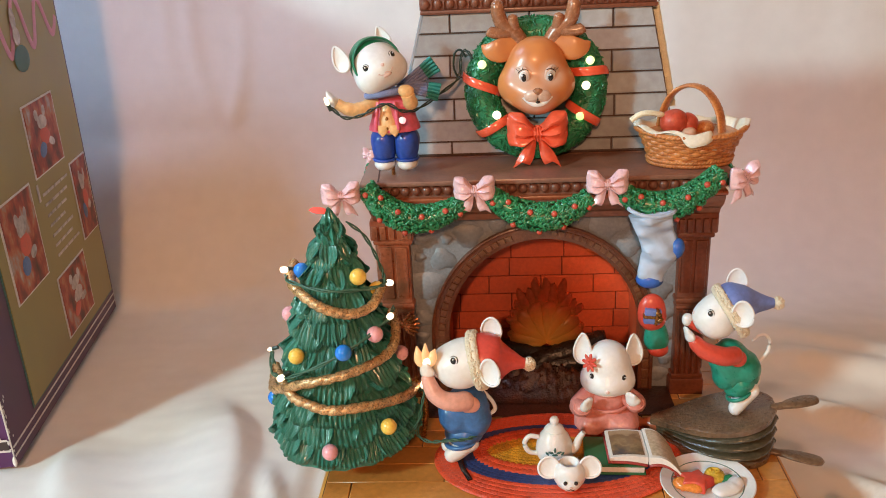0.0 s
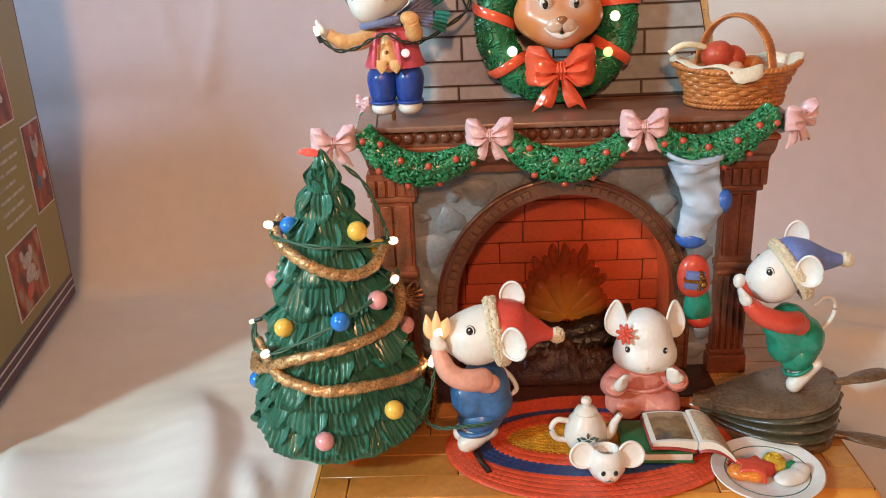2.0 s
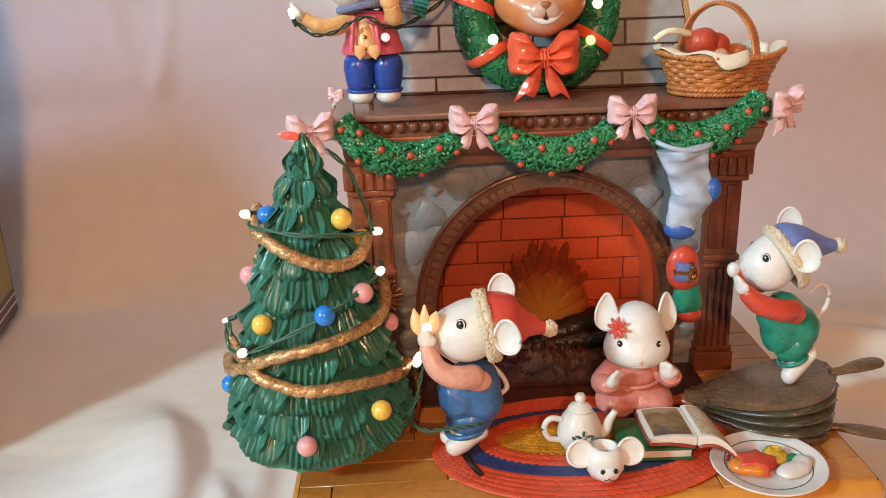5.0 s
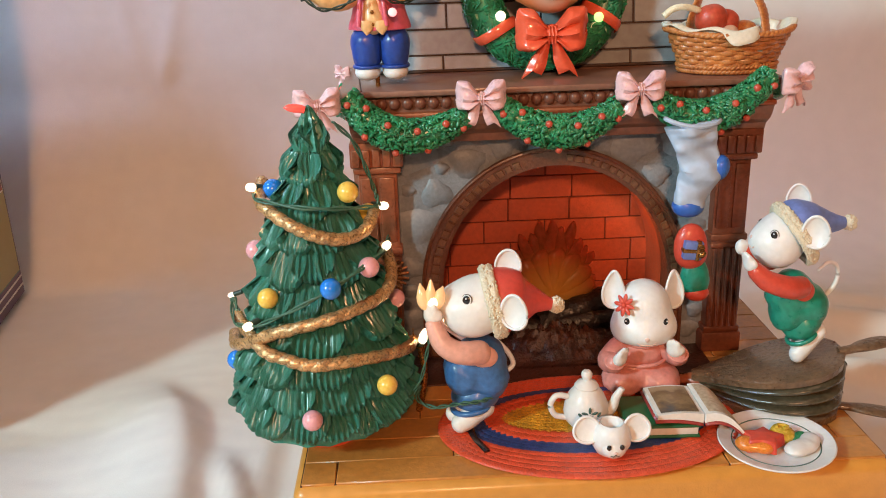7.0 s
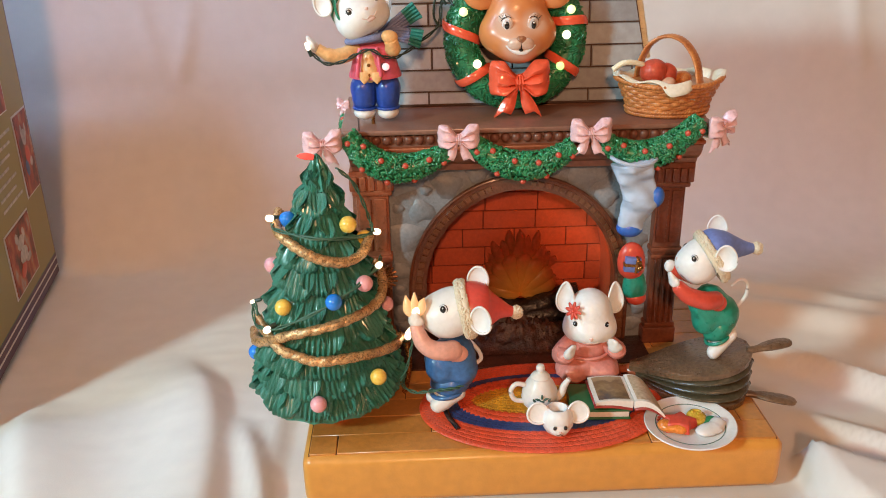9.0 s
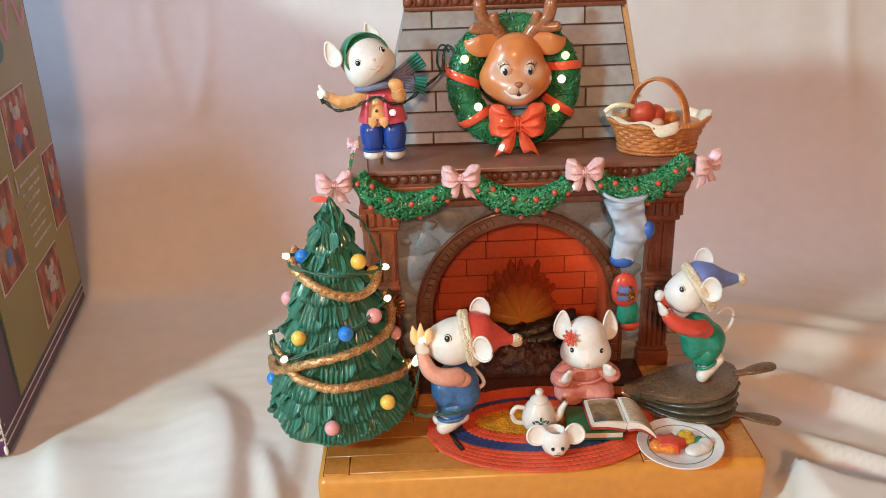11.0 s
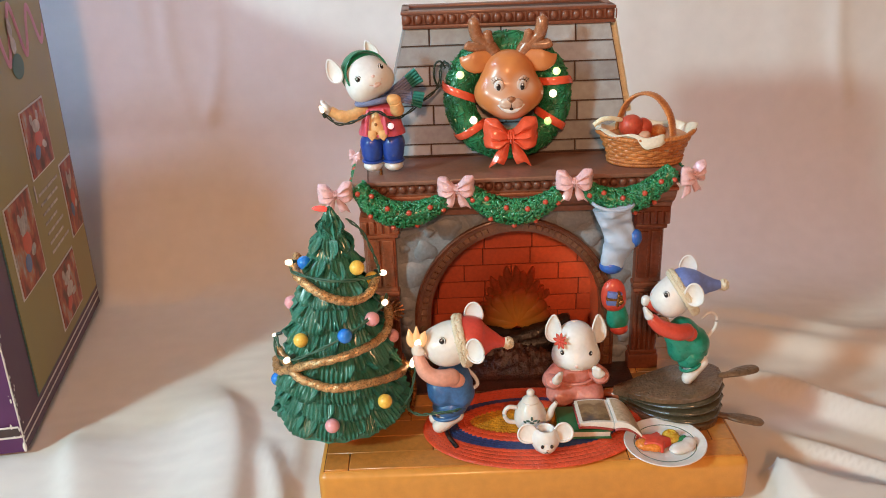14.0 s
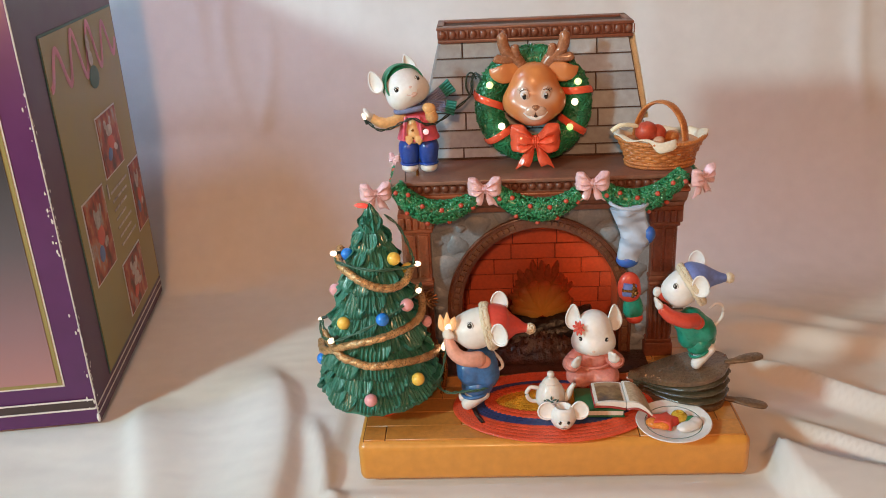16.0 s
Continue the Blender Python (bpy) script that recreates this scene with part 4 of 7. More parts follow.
def on_tree(deg, z, off=0.0):
    """A place on the tree's skin: degrees round from the front, to the right, and height."""
    cx, cy = tree_axis(z)
    r, a = tree_r(z) + off, radians(deg)
    return Vector((cx + r * math.sin(a), cy - r * math.cos(a), z))


tree = thing("christmas_tree", "dark green moulded plastic christmas tree with drooping fronds", "tree", at=(-0.1195, 0.055, ZF))
g = Geo()
rows = []
for i in range(33):
    z = 0.0420 + 0.1400 * i / 32
    tier = (z * 62) % 1
    rows.append([on_tree(360 * j / 48, z, -0.0045 - 0.002 * tier + 0.0012 * math.sin(j * 1.9 + i)) for j in range(49)])
g.grid(rows)
part("core", g, [TREE], tree, "moulded inner cone", sharp=60)
tip = Geo().lathe([(0.0072, -0.0105), (0.0058, -0.0050), (0.0036, 0.0020), (0.0014, 0.0065), (0.0, 0.0078)], (*tree_axis(0.178), 0.178), 36)
tip.v = [tuple(Vector(v) + Vector((v[0] - tree_axis(0.178)[0], v[1] - tree_axis(0.178)[1], 0)) * 0.16 * math.sin(9 * math.atan2(v[1] - tree_axis(0.178)[1], v[0] - tree_axis(0.178)[0]))) for v in tip.v]
part("tip", tip, [TREE], tree, "ribbed pointed tip", sharp=70)
part("stand", Geo().lathe([(0.0, 0), (0.0150, 0), (0.0155, 0.002), (0.0140, 0.004), (0.0080, 0.007), (0.006, 0.020)], (-0.1175, 0.0475, ZF), 28), [RED], tree, "small red round stand")


def frond_mesh(seed):
    """A drooping rounded frond with combed needle grooves, 1 wide and 1 long, hanging from the origin."""
    rnd = random.Random(seed)
    cols, rws, rows = 43, 12, []
    nn = 8.0
    amp = [rnd.uniform(0.6, 1.2) for _ in range(10)]
    jag = [rnd.uniform(0.0, 0.45) for _ in range(9)]
    for i in range(rws):
        v = i / (rws - 1)
        row = []
        for j in range(cols):
            u = j / (cols - 1) - 0.5
            strand = (u + 0.5) * nn + 0.22 * math.sin(v * 2.6 + seed) * (1 - abs(u))
            ridge = math.sin(strand * math.pi) ** 2 * amp[int(strand) % 10]
            length = 1 - 0.42 * abs(2 * u) ** 2.8 - 0.13 * lerp(jag[int(strand) % 9], jag[(int(strand) + 1) % 9], strand % 1) - 0.030 * (1 - ridge)
            wide = 0.78 + 0.32 * math.sin(v * 2.2)
            drop = v * length
            out = 0.54 * v ** 1.15 - 0.26 * smoothstep(0.80, 1.0, v) ** 2 + 0.105 * (ridge - 0.5) * smoothstep(0, 0.25, v) * (0.6 + 0.6 * v) + 0.22 * (0.25 - u * u) * math.sin(v * 2.4)
            row.append((u * wide, -out, -drop))
        rows.append(row)
    under = [[(x * 0.95, y + 0.13 + 0.05 * (1 - i / (rws - 1)), z + 0.05 * i / (rws - 1)) for x, y, z in row] for i, row in enumerate(rows)]
    g = Geo().grid(rows)
    g.grid(under)
    k = (rws - 1) * cols
    b = rws * cols
    g.add([g.v[k + j] for j in range(cols)] + [g.v[b + k + j] for j in range(cols)], [(j, j + 1, cols + j + 1, cols + j) for j in range(cols - 1)])
    return g.mesh("frond", [TREE], 60)


FRONDS = [frond_mesh(s) for s in range(6)]
rnd = random.Random(11)
tiers = [(0.1790, 0.0140), (0.1680, 0.0150), (0.1560, 0.0160), (0.1430, 0.0172), (0.1290, 0.0182), (0.1150, 0.0186), (0.1010, 0.0190), (0.0870, 0.0194), (0.0735, 0.0196), (0.0610, 0.0190)]
for k, (z, ln) in enumerate(tiers):
    n = max(7, round(2 * math.pi * tree_r(z - 0.6 * ln) / 0.0148))
    for i in range(n):
        deg = 360 * (i + 0.5 * (k % 2)) / n + rnd.uniform(-5, 5)
        zz, length = z + rnd.uniform(-0.0016, 0.0016), ln * rnd.uniform(0.86, 1.06)
        lift = rnd.uniform(-0.0016, 0.0002)
        top, tip = on_tree(deg, zz, -0.0052 + lift), on_tree(deg, max(0.0445, zz - length), -0.0080 + lift + rnd.uniform(-0.0006, 0.0010))
        down = (top - tip).normalized()
        side = Vector((math.cos(radians(deg)), math.sin(radians(deg)), 0))
        out = side.cross(down).normalized()
        wide = 2 * math.pi * (tree_r(zz - length * 0.6)) / n * rnd.uniform(1.10, 1.45)
        m = Matrix((side, -out, down)).transposed().to_4x4()
        if (side.cross(-out)).dot(down) < 0:
            m = Matrix((-side, -out, down)).transposed().to_4x4()
        mm = Matrix.Translation(top) @ m @ pose(0, 0, 0, 0, rnd.uniform(-7, 7), 0) @ Matrix.Diagonal((wide, length * rnd.uniform(0.75, 1.10) * (0.35 + 0.65 * min(1.0, tree_r(zz - length * 0.6) / 0.030)), (top - tip).length * 1.02, 1))
        part("frond", FRONDS[rnd.randrange(6)], None, tree, m=mm)

baubles = [((42, 0.1522), BALLYEL, "yellow"), ((-69, 0.1516), BALLBLUE, "blue"), ((-2, 0.0600), BALLPINK, "pink"), ((41, 0.0715), BALLYEL, "yellow"),
           ((48, 0.1202), BALLPINK, "pink"), ((16, 0.1165), BALLBLUE, "blue"), ((-40, 0.1093), BALLYEL, "yellow"), ((-86, 0.0705), BALLBLUE, "blue"), ((88, 0.1375), BALLYEL, "yellow"), ((-97, 0.121), BALLPINK, "pink"), ((96, 0.094), BALLPINK, "pink")]
fixed = {0: (-0.1003, 0.0310, 0.1518), 1: (-0.1322, 0.0420, 0.1513), 2: (-0.1199, 0.0095, 0.0590), 3: (-0.0880, 0.0150, 0.0712), 4: (-0.0934, 0.0280, 0.1198), 5: (-0.1087, 0.0155, 0.1158), 6: (-0.1362, 0.0260, 0.1085), 7: (-0.1572, 0.0480, 0.0700)}
for i, ((deg, z), mat, word) in enumerate(baubles):
    p = Vector(fixed[i]) if i in fixed else on_tree(deg, z, 0.0012)
    solo("bauble", Geo().ell(p, 0.0044, seg=20, rings=14), [mat], f"small glossy {word} bauble on the tree", "bauble", "tree baubles")


def rope(name, line, r, mat, label, category, group=""):
    """A lumpy gilded rope laid along the tree."""
    pts = curve([on_tree(d, z, 0.0042) for d, z in line], 14)
    g = Geo()
    for s in range(2):
        tw = []
        for i, p in enumerate(pts):
            q = i * 0.55 + s * math.pi
            nrm = (p - Vector((*tree_axis(p.z), p.z))).normalized()
            tw.append(p + nrm * 0.0005 * math.cos(q) + Vector((0, 0, 0.0005)) * math.sin(q))
        g.tube(tw, [r * (1.04 + 0.16 * noise.noise(p * 330)) for p in tw], 10)
    return solo(name, g, [mat], label, category, group, sharp=60)


for line in ([(-98, 0.1530), (-75, 0.1500), (-55, 0.1465), (-20, 0.1417), (3, 0.1372), (28, 0.1339), (55, 0.1345), (85, 0.139)],
             [(-95, 0.0800), (-60, 0.0850), (-27, 0.0955), (7, 0.1015), (36, 0.1043), (62, 0.1062), (82, 0.1110), (110, 0.118)],
             [(-75, 0.0950), (-36, 0.0885), (-18, 0.0858), (-1, 0.0832), (19, 0.0831), (45, 0.0807), (72, 0.0760), (100, 0.070)]):
    rope("tinsel_rope", line, 0.0023, GOLD, "twisted antique gold tinsel rope round the tree", "tinsel", "tree tinsel")


def twisted_wire(pts, r=0.0005, mat=WIRE, pitch=0.8, gap=0.0006):
    g = Geo()
    pts = curve(pts, 10)
    for s in range(2):
        tw = []
        for i, p in enumerate(pts):
            t = (pts[min(i + 1, len(pts) - 1)] - pts[max(i - 1, 0)]).normalized()
            a = t.cross(Vector((0.1, 0.2, 1))).normalized()
            b = t.cross(a)
            q = i * pitch * 0.5 + s * math.pi
            tw.append(p + (a * math.cos(q) + b * math.sin(q)) * gap)
        g.tube(tw, r, 6)
    return g


string = thing("light_string", "green twisted fairy light wire with lit bulbs on the tree", "fairy lights", at=on_tree(0, 0.10, 0.003))
wires = [[on_tree(-72, 0.1505, 0.0068), on_tree(-54, 0.1495, 0.0068), on_tree(0, 0.1485, 0.0068), on_tree(40, 0.1462, 0.0068), on_tree(75, 0.1425, 0.0068), on_tree(98, 0.1400, 0.0068)],
         [on_tree(-48, 0.0965, 0.0068), on_tree(-34, 0.1000, 0.0068), on_tree(-4, 0.1100, 0.0068), on_tree(29, 0.1190, 0.0068), on_tree(66, 0.1245, 0.0068), on_tree(90, 0.126, 0.0068)],
         [on_tree(60, 0.1795, 0.0068), on_tree(88, 0.170, 0.0068), on_tree(97, 0.158, 0.0068), on_tree(97, 0.1465, 0.0068), on_tree(90, 0.1410, 0.0068)],
         [on_tree(-60, 0.1015, 0.0068), on_tree(-80, 0.1030, 0.0068), on_tree(-84, 0.0985, 0.0068), on_tree(-62, 0.0955, 0.0068), on_tree(-44, 0.0975, 0.0068)]]
for w in wires:
    part("wire", twisted_wire(w), [WIRE], string, "twisted green wire", sharp=60)


def bulb(parent, at, way, mat, ln=0.0044, r=0.0019, label="glowing clear bulb"):
    at, d = Vector(at), Vector(way).normalized()
    part("bulb", Geo().tube([at, at + d * ln * 0.15, at + d * ln * 0.5, at + d * ln * 0.85, at + d * ln], [r * 0.6, r * 0.9, r * 1.0, r * 0.75, r * 0.15], 12), [mat], parent, label)
    part("socket", Geo().tube([at - d * 0.0035, at + d * 0.0003], r * 0.95, 10), [DKWIRE], parent, "dark bulb socket")


bulb(string, on_tree(-76, 0.1525, 0.0065), (-0.8, -0.5, 0.25), LIT)
bulb(string, on_tree(97, 0.1395, 0.0065), (1, -0.25, 0.0), LIT)
bulb(string, on_tree(70, 0.1245, 0.0065), (0.6, -0.5, 0.8), LIT)
bulb(string, on_tree(-42, 0.0985, 0.0065), (-0.7, -0.7, -0.1), LIT)
bulb(string, on_tree(-78, 0.1045, 0.0065), (-0.9, 0.1, -0.3), LIT, 0.0032, 0.0011)
part("top_bulb", Geo().tube([(-0.1165, 0.0432, 0.1838), (-0.1180, 0.0430, 0.1844), (-0.1205, 0.0427, 0.1848), (-0.1230, 0.0424, 0.1851), (-0.1248, 0.0422, 0.1852)], [0.0015, 0.0017, 0.0019, 0.0014, 0.0003], 12), [LITRED], string, "glowing red bulb at the tree top")
floor_bulb = thing("amber_bulb", "clear bulb glowing in a brass holder by the tree", "bulb", at=(-0.0745, 0.060, ZF))
part("holder", Geo().tube(curve([(-0.0755, 0.062, ZF), (-0.0730, 0.060, 0.044), (-0.0720, 0.059, 0.056), (-0.0735, 0.0585, 0.068)], 5), [0.0018] * 15 + [0.0026], 10), [BRASS], floor_bulb, "tall brass-coloured holder")
part("rays", Geo().tube([(-0.0770, 0.058, 0.066), (-0.0790, 0.057, 0.0760)], [0.0008, 0.0002], 5).tube([(-0.0765, 0.058, 0.066), (-0.0765, 0.057, 0.0775)], [0.0008, 0.0002], 5).tube([(-0.0775, 0.058, 0.065), (-0.0815, 0.057, 0.0735)], [0.0008, 0.0002], 5), [BRASS], floor_bulb, "thin brass rays")
bulb(floor_bulb, (-0.0728, 0.058, 0.0695), (0.35, -0.25, 1), LIT, 0.0085, 0.0023)


# ---- bows and garlands ----
def bow_pieces(s=1.0):
    """A full moulded bow, about 0.024 wide at s = 1, facing -y round the origin: two pleated loops, two notched tails, a knot."""
    pieces = []
    for side in (-1, 1):
        n, k = 17, 28
        rings = []
        for i in range(n):
            t = i / (n - 1)
            high = 0.0022 + 0.0046 * smoothstep(0.0, 0.50, t)
            thick = 0.0016 + 0.0027 * math.sin(min(1.0, t * 1.1) * math.pi) ** 0.6
            end = math.sqrt(max(0.0, 1 - max(0.0, (t - 0.84) / 0.16) ** 2.2))
            ring = []
            for j in range(k):
                q = 2 * math.pi * j / k
                cz, cy = math.copysign(abs(math.sin(q)) ** 0.7, math.sin(q)), math.copysign(abs(math.cos(q)) ** 0.8, math.cos(q))
                z = high * cz * (0.30 + 0.70 * end) * (1.0 if cz < 0 else 1.06)
                pleat = 0.0016 * math.cos(cz * 8.5 + 0.6 * side) * (1 - smoothstep(0.50, 1.05, t)) if cy > 0 else 0.0
                notch = 0.0008 * (1 - cz * cz) * t ** 3
                ring.append(Vector((side * (0.0008 + 0.0112 * t - notch), -thick * (0.25 + 0.75 * end) * cy - pleat - 0.0006, z + 0.0013 * t)) * s)
            rings.append(ring)
        loop = Geo()
        loop.add([p for r in rings for p in r], [(i * k + j, i * k + (j + 1) % k, (i + 1) * k + (j + 1) % k, (i + 1) * k + j) for i in range(n - 1) for j in range(k)] + [tuple(range(k)), tuple((n - 1) * k + j for j in range(k))])
        pieces.append(("loop", loop))
        front, back = [], []
        for i in range(11):
            t = i / 10
            w = 0.0013 + 0.0020 * smoothstep(0, 0.8, t)
            cx, cz = side * (0.0012 + 0.0050 * t ** 1.1), -0.0018 - 0.0126 * t
            fr, bk = [], []
            for j in range(9):
                u = j / 4 - 1
                x = cx + u * w
                z = cz + 0.0024 * (1 - abs(u)) * max(0.0, (t - 0.7) / 0.3) - 0.0006 * u * side * t
                y = -0.0012 * math.sin(t * 2.4) - 0.0008 * math.cos(u * 2.2) - 0.0005 * math.sin(t * 9)
                fr.append(Vector((x, y - 0.0007, z)) * s)
                bk.append(Vector((x, y + 0.0007, z)) * s)
            front.append(fr)
            back.append(bk)
        tail = Geo().grid(front)
        tail.grid(back)
        rim = [(front[i][0], back[i][0]) for i in range(11)] + [(front[10][j], back[10][j]) for j in range(1, 9)] + [(front[i][8], back[i][8]) for i in range(9, -1, -1)]
        tail.grid([[a, b] for a, b in rim])
        pieces.append(("tail", tail))
    knot = Geo().ell((0, -0.0014 * s, 0), (0.0021 * s, 0.0024 * s, 0.0031 * s), seg=14, rings=10)
    for i in (-1, 0, 1):
        knot.tube([(i * 0.0010 * s, -0.0030 * s, 0.0028 * s), (i * 0.0012 * s, -0.0040 * s, 0), (i * 0.0010 * s, -0.0030 * s, -0.0028 * s)], 0.0005 * s, 6)
    return [*pieces, ("knot", knot)]


def turned(g, m):
    g.v = [tuple(m @ Vector(v)) for v in g.v]
    return g


def moulded_bow(name, s, m, mat, label, group=""):
    ob = thing(name, label, "bow", group, at=m.translation)
    for piece, g in bow_pieces(s):
        part(piece, turned(g, m), [mat], ob, sharp=60)
    return ob


for p, rot, s in (((-0.1165, 0.0900, 0.1775), (8, 0, 12), 0.94), ((-0.0403, 0.0925, 0.1778), (8, 0, 0), 1.0), ((0.0345, 0.0925, 0.1794), (8, 0, 0), 1.0), ((0.1112, 0.0985, 0.1790), (4, -4, 34), 0.94)):
    moulded_bow("ribbon_bow", s, pose(*p, *rot), PINK, "glossy pink moulded ribbon bow on the mantel edge", "mantel bows")
moulded_bow("ribbon_bow", 0.52, pose(-0.1085, 0.158, 0.1815, 0, 0, -50), PINK, "small pink bow at the back end of the mantel", "mantel bows")


def garland(pts, r, berries, label, seed):
    """A swag: a lumpy green rope of short curled leaves, with berries."""
    rnd = random.Random(seed)
    line = [p + Vector((0, 0.006, -0.0014)) for p in curve(pts, 14)]
    ob = thing("garland", label, "garland", "mantel garlands", at=line[len(line) // 2])
    n = len(line)
    rad = [1.10 * r * (0.62 + 0.42 * math.sin(math.pi * min(1, max(0, i / (n - 1))))) for i in range(n)]
    part("core", Geo().tube(line, [x * 0.78 for x in rad], 14, up=(0, 1, 0)), [LEAF], ob, "dense green core")
    g = Geo()
    for _ in range(620):
        i = rnd.randrange(1, n - 1)
        t = (line[i + 1] - line[i - 1]).normalized()
        a = t.cross(Vector((0, 1, 0))).normalized()
        b = Vector((0, -1, 0))
        q = rnd.uniform(-2.2, 2.2)
        nrm = (b * math.cos(q) + a * math.sin(q)).normalized()
        c = line[i] + t * rnd.uniform(-0.001, 0.001) + nrm * rad[i] * 0.90
        d = (t * rnd.uniform(-1, 1) + t.cross(nrm) * rnd.uniform(-1, 1)).normalized()
        bend = nrm.cross(d) * rnd.uniform(-0.0011, 0.0011)
        ln, w = rnd.uniform(0.0010, 0.0021), rnd.uniform(0.0007, 0.0011)
        g.tube([c - d * ln, c + bend + nrm * 0.0006, c + d * ln], [w * 0.5, w, w * 0.45], 5)
    tagged(part("leaves", g, [LEAF], ob, "short curled leaves", sharp=70), kind="stuff")
    for f, q, lift in berries:
        i = min(n - 2, max(1, int(f * (n - 1))))
        t = (line[i + 1] - line[i - 1]).normalized()
        a = t.cross(Vector((0, 1, 0))).normalized()
        a = a if a.z > 0 else -a
        nrm = (Vector((0, -1, 0)) * math.cos(q) + a * math.sin(q)).normalized()
        part("berry", Geo().ell(line[i] + nrm * rad[i] * (1.0 + lift), 0.0018, seg=12, rings=8), [BERRY], ob, "shiny red berry")
    return ob


GY = 0.0905
BER = [(0.06, -0.3, 0), (0.18, 0.7, 0), (0.30, -0.9, 0.05), (0.40, 0.55, 0), (0.52, -1.15, 0.05), (0.66, 0.45, 0), (0.70, -1.2, 0), (0.86, 0.4, 0), (0.95, -0.7, 0)]
garland([(-0.1030, GY, 0.1815), (-0.0960, GY - 0.001, 0.1720), (-0.0860, GY - 0.002, 0.1645), (-0.0740, GY - 0.002, 0.1615), (-0.0600, GY - 0.002, 0.1640), (-0.0465, GY, 0.1700)], 0.0073, BER, "dense green leaf garland with red berries along the mantel", 1)
garland([(-0.0315, GY, 0.1745), (-0.0220, GY - 0.001, 0.1670), (-0.0100, GY - 0.002, 0.1620), (0.0020, GY - 0.002, 0.1610), (0.0140, GY - 0.002, 0.1645), (0.0260, GY, 0.1720)], 0.0073, BER, "dense green leaf garland with red berries along the mantel", 2)
garland([(0.0425, GY, 0.1745), (0.0530, GY - 0.001, 0.1680), (0.0650, GY - 0.002, 0.1655), (0.0770, GY - 0.002, 0.1680), (0.0880, GY - 0.001, 0.1745), (0.0985, GY, 0.1850)], 0.0073, BER, "dense green leaf garland with red berries, rising at its end", 3)
garland([(0.1090, 0.098, 0.180), (0.1115, 0.115, 0.172), (0.1115, 0.135, 0.170), (0.1090, 0.155, 0.178)], 0.0058, BER[::2], "green leaf garland round the end of the mantel", 4)
garland([(-0.1072, 0.110, 0.172), (-0.1075, 0.120, 0.168), (-0.1075, 0.138, 0.170), (-0.1075, 0.152, 0.177)], 0.0034, BER[::2], "green leaf garland round the end of the mantel", 5)


# ---- wreath with lights, deer head and bow ----
WC = Vector((-0.0030, 0.1455, 0.2235))
WT = pose(*WC, -7.3, 0, 0)      # leans back with the chimney
wreath = thing("wreath", "round green wreath with red ribbon bands on the chimney", "wreath", at=WC)
ring = [WT @ Vector((0.0325 * math.cos(a), 0, 0.0325 * math.sin(a))) for a in (2 * math.pi * i / 48 for i in range(48))]
part("core", Geo().tube(ring, 0.0095, 14, closed=True, up=(0, 1, 0)), [WLEAF], wreath, "dense green ring")
rnd = random.Random(21)
g = Geo()
for _ in range(1900):
    a, q = rnd.uniform(0, 2 * math.pi), rnd.uniform(-1.9, 1.9)
    rad = Vector((math.cos(a), 0, math.sin(a)))
    tan = Vector((-math.sin(a), 0, math.cos(a)))
    nrm = Vector((0, -1, 0)) * math.cos(q) + rad * math.sin(q)
    c = rad * 0.0325 + nrm * 0.0094
    d = (tan * rnd.uniform(-0.6, 1.0) + tan.cross(nrm) * rnd.uniform(-0.9, 0.9) + nrm * 0.14).normalized()
    ln, w = rnd.uniform(0.0024, 0.0040), rnd.uniform(0.00055, 0.0009)
    g.tube([WT @ (c - d * ln * 0.4), WT @ (c + d * ln * 0.2 + nrm * 0.0004), WT @ (c + d * ln * 0.7)], [w, w * 0.9, w * 0.2], 4)
tagged(part("needles", g, [WLEAF], wreath, "fine combed green needles", sharp=70), kind="stuff")
for deg, slant in ((174, -0.010), (221, -0.007), (17, -0.009), (-29, -0.002)):
    a = radians(deg)
    rad = Vector((math.cos(a), 0, math.sin(a)))
    tan = Vector((-math.sin(a), 0, math.cos(a)))
    pts = []
    for i in range(13):
        q = -1.75 + 3.5 * i / 12
        pts.append(WT @ (rad * 0.0325 + (Vector((0, -1, 0)) * math.cos(q) + rad * math.sin(q)) * 0.0112 + tan * slant * (i / 12 - 0.5)))
    part("ribbon_band", Geo().tube(pts, (0.0007, 0.0026), 8, up=WT.to_3x3() @ tan), [RED], wreath, "flat red ribbon band")
for (x, y, z), mat, word in (((-0.0345, 0.1350, 0.2405), LITYEL, "yellow-white"), ((-0.0265, 0.1335, 0.2105), LIT, "white"), ((0.0285, 0.1365, 0.2405), LITYEL, "yellow"), ((0.0262, 0.1350, 0.2262), LIT, "white"), ((0.0228, 0.1330, 0.2085), LITGREEN, "green")):
    part("light", Geo().ell((x, y, z), (0.0026, 0.0024, 0.0026), seg=14, rings=10), [mat], wreath, f"glowing {word} bulb")

D = Vector((-0.0030, 0.1340, 0.2340))


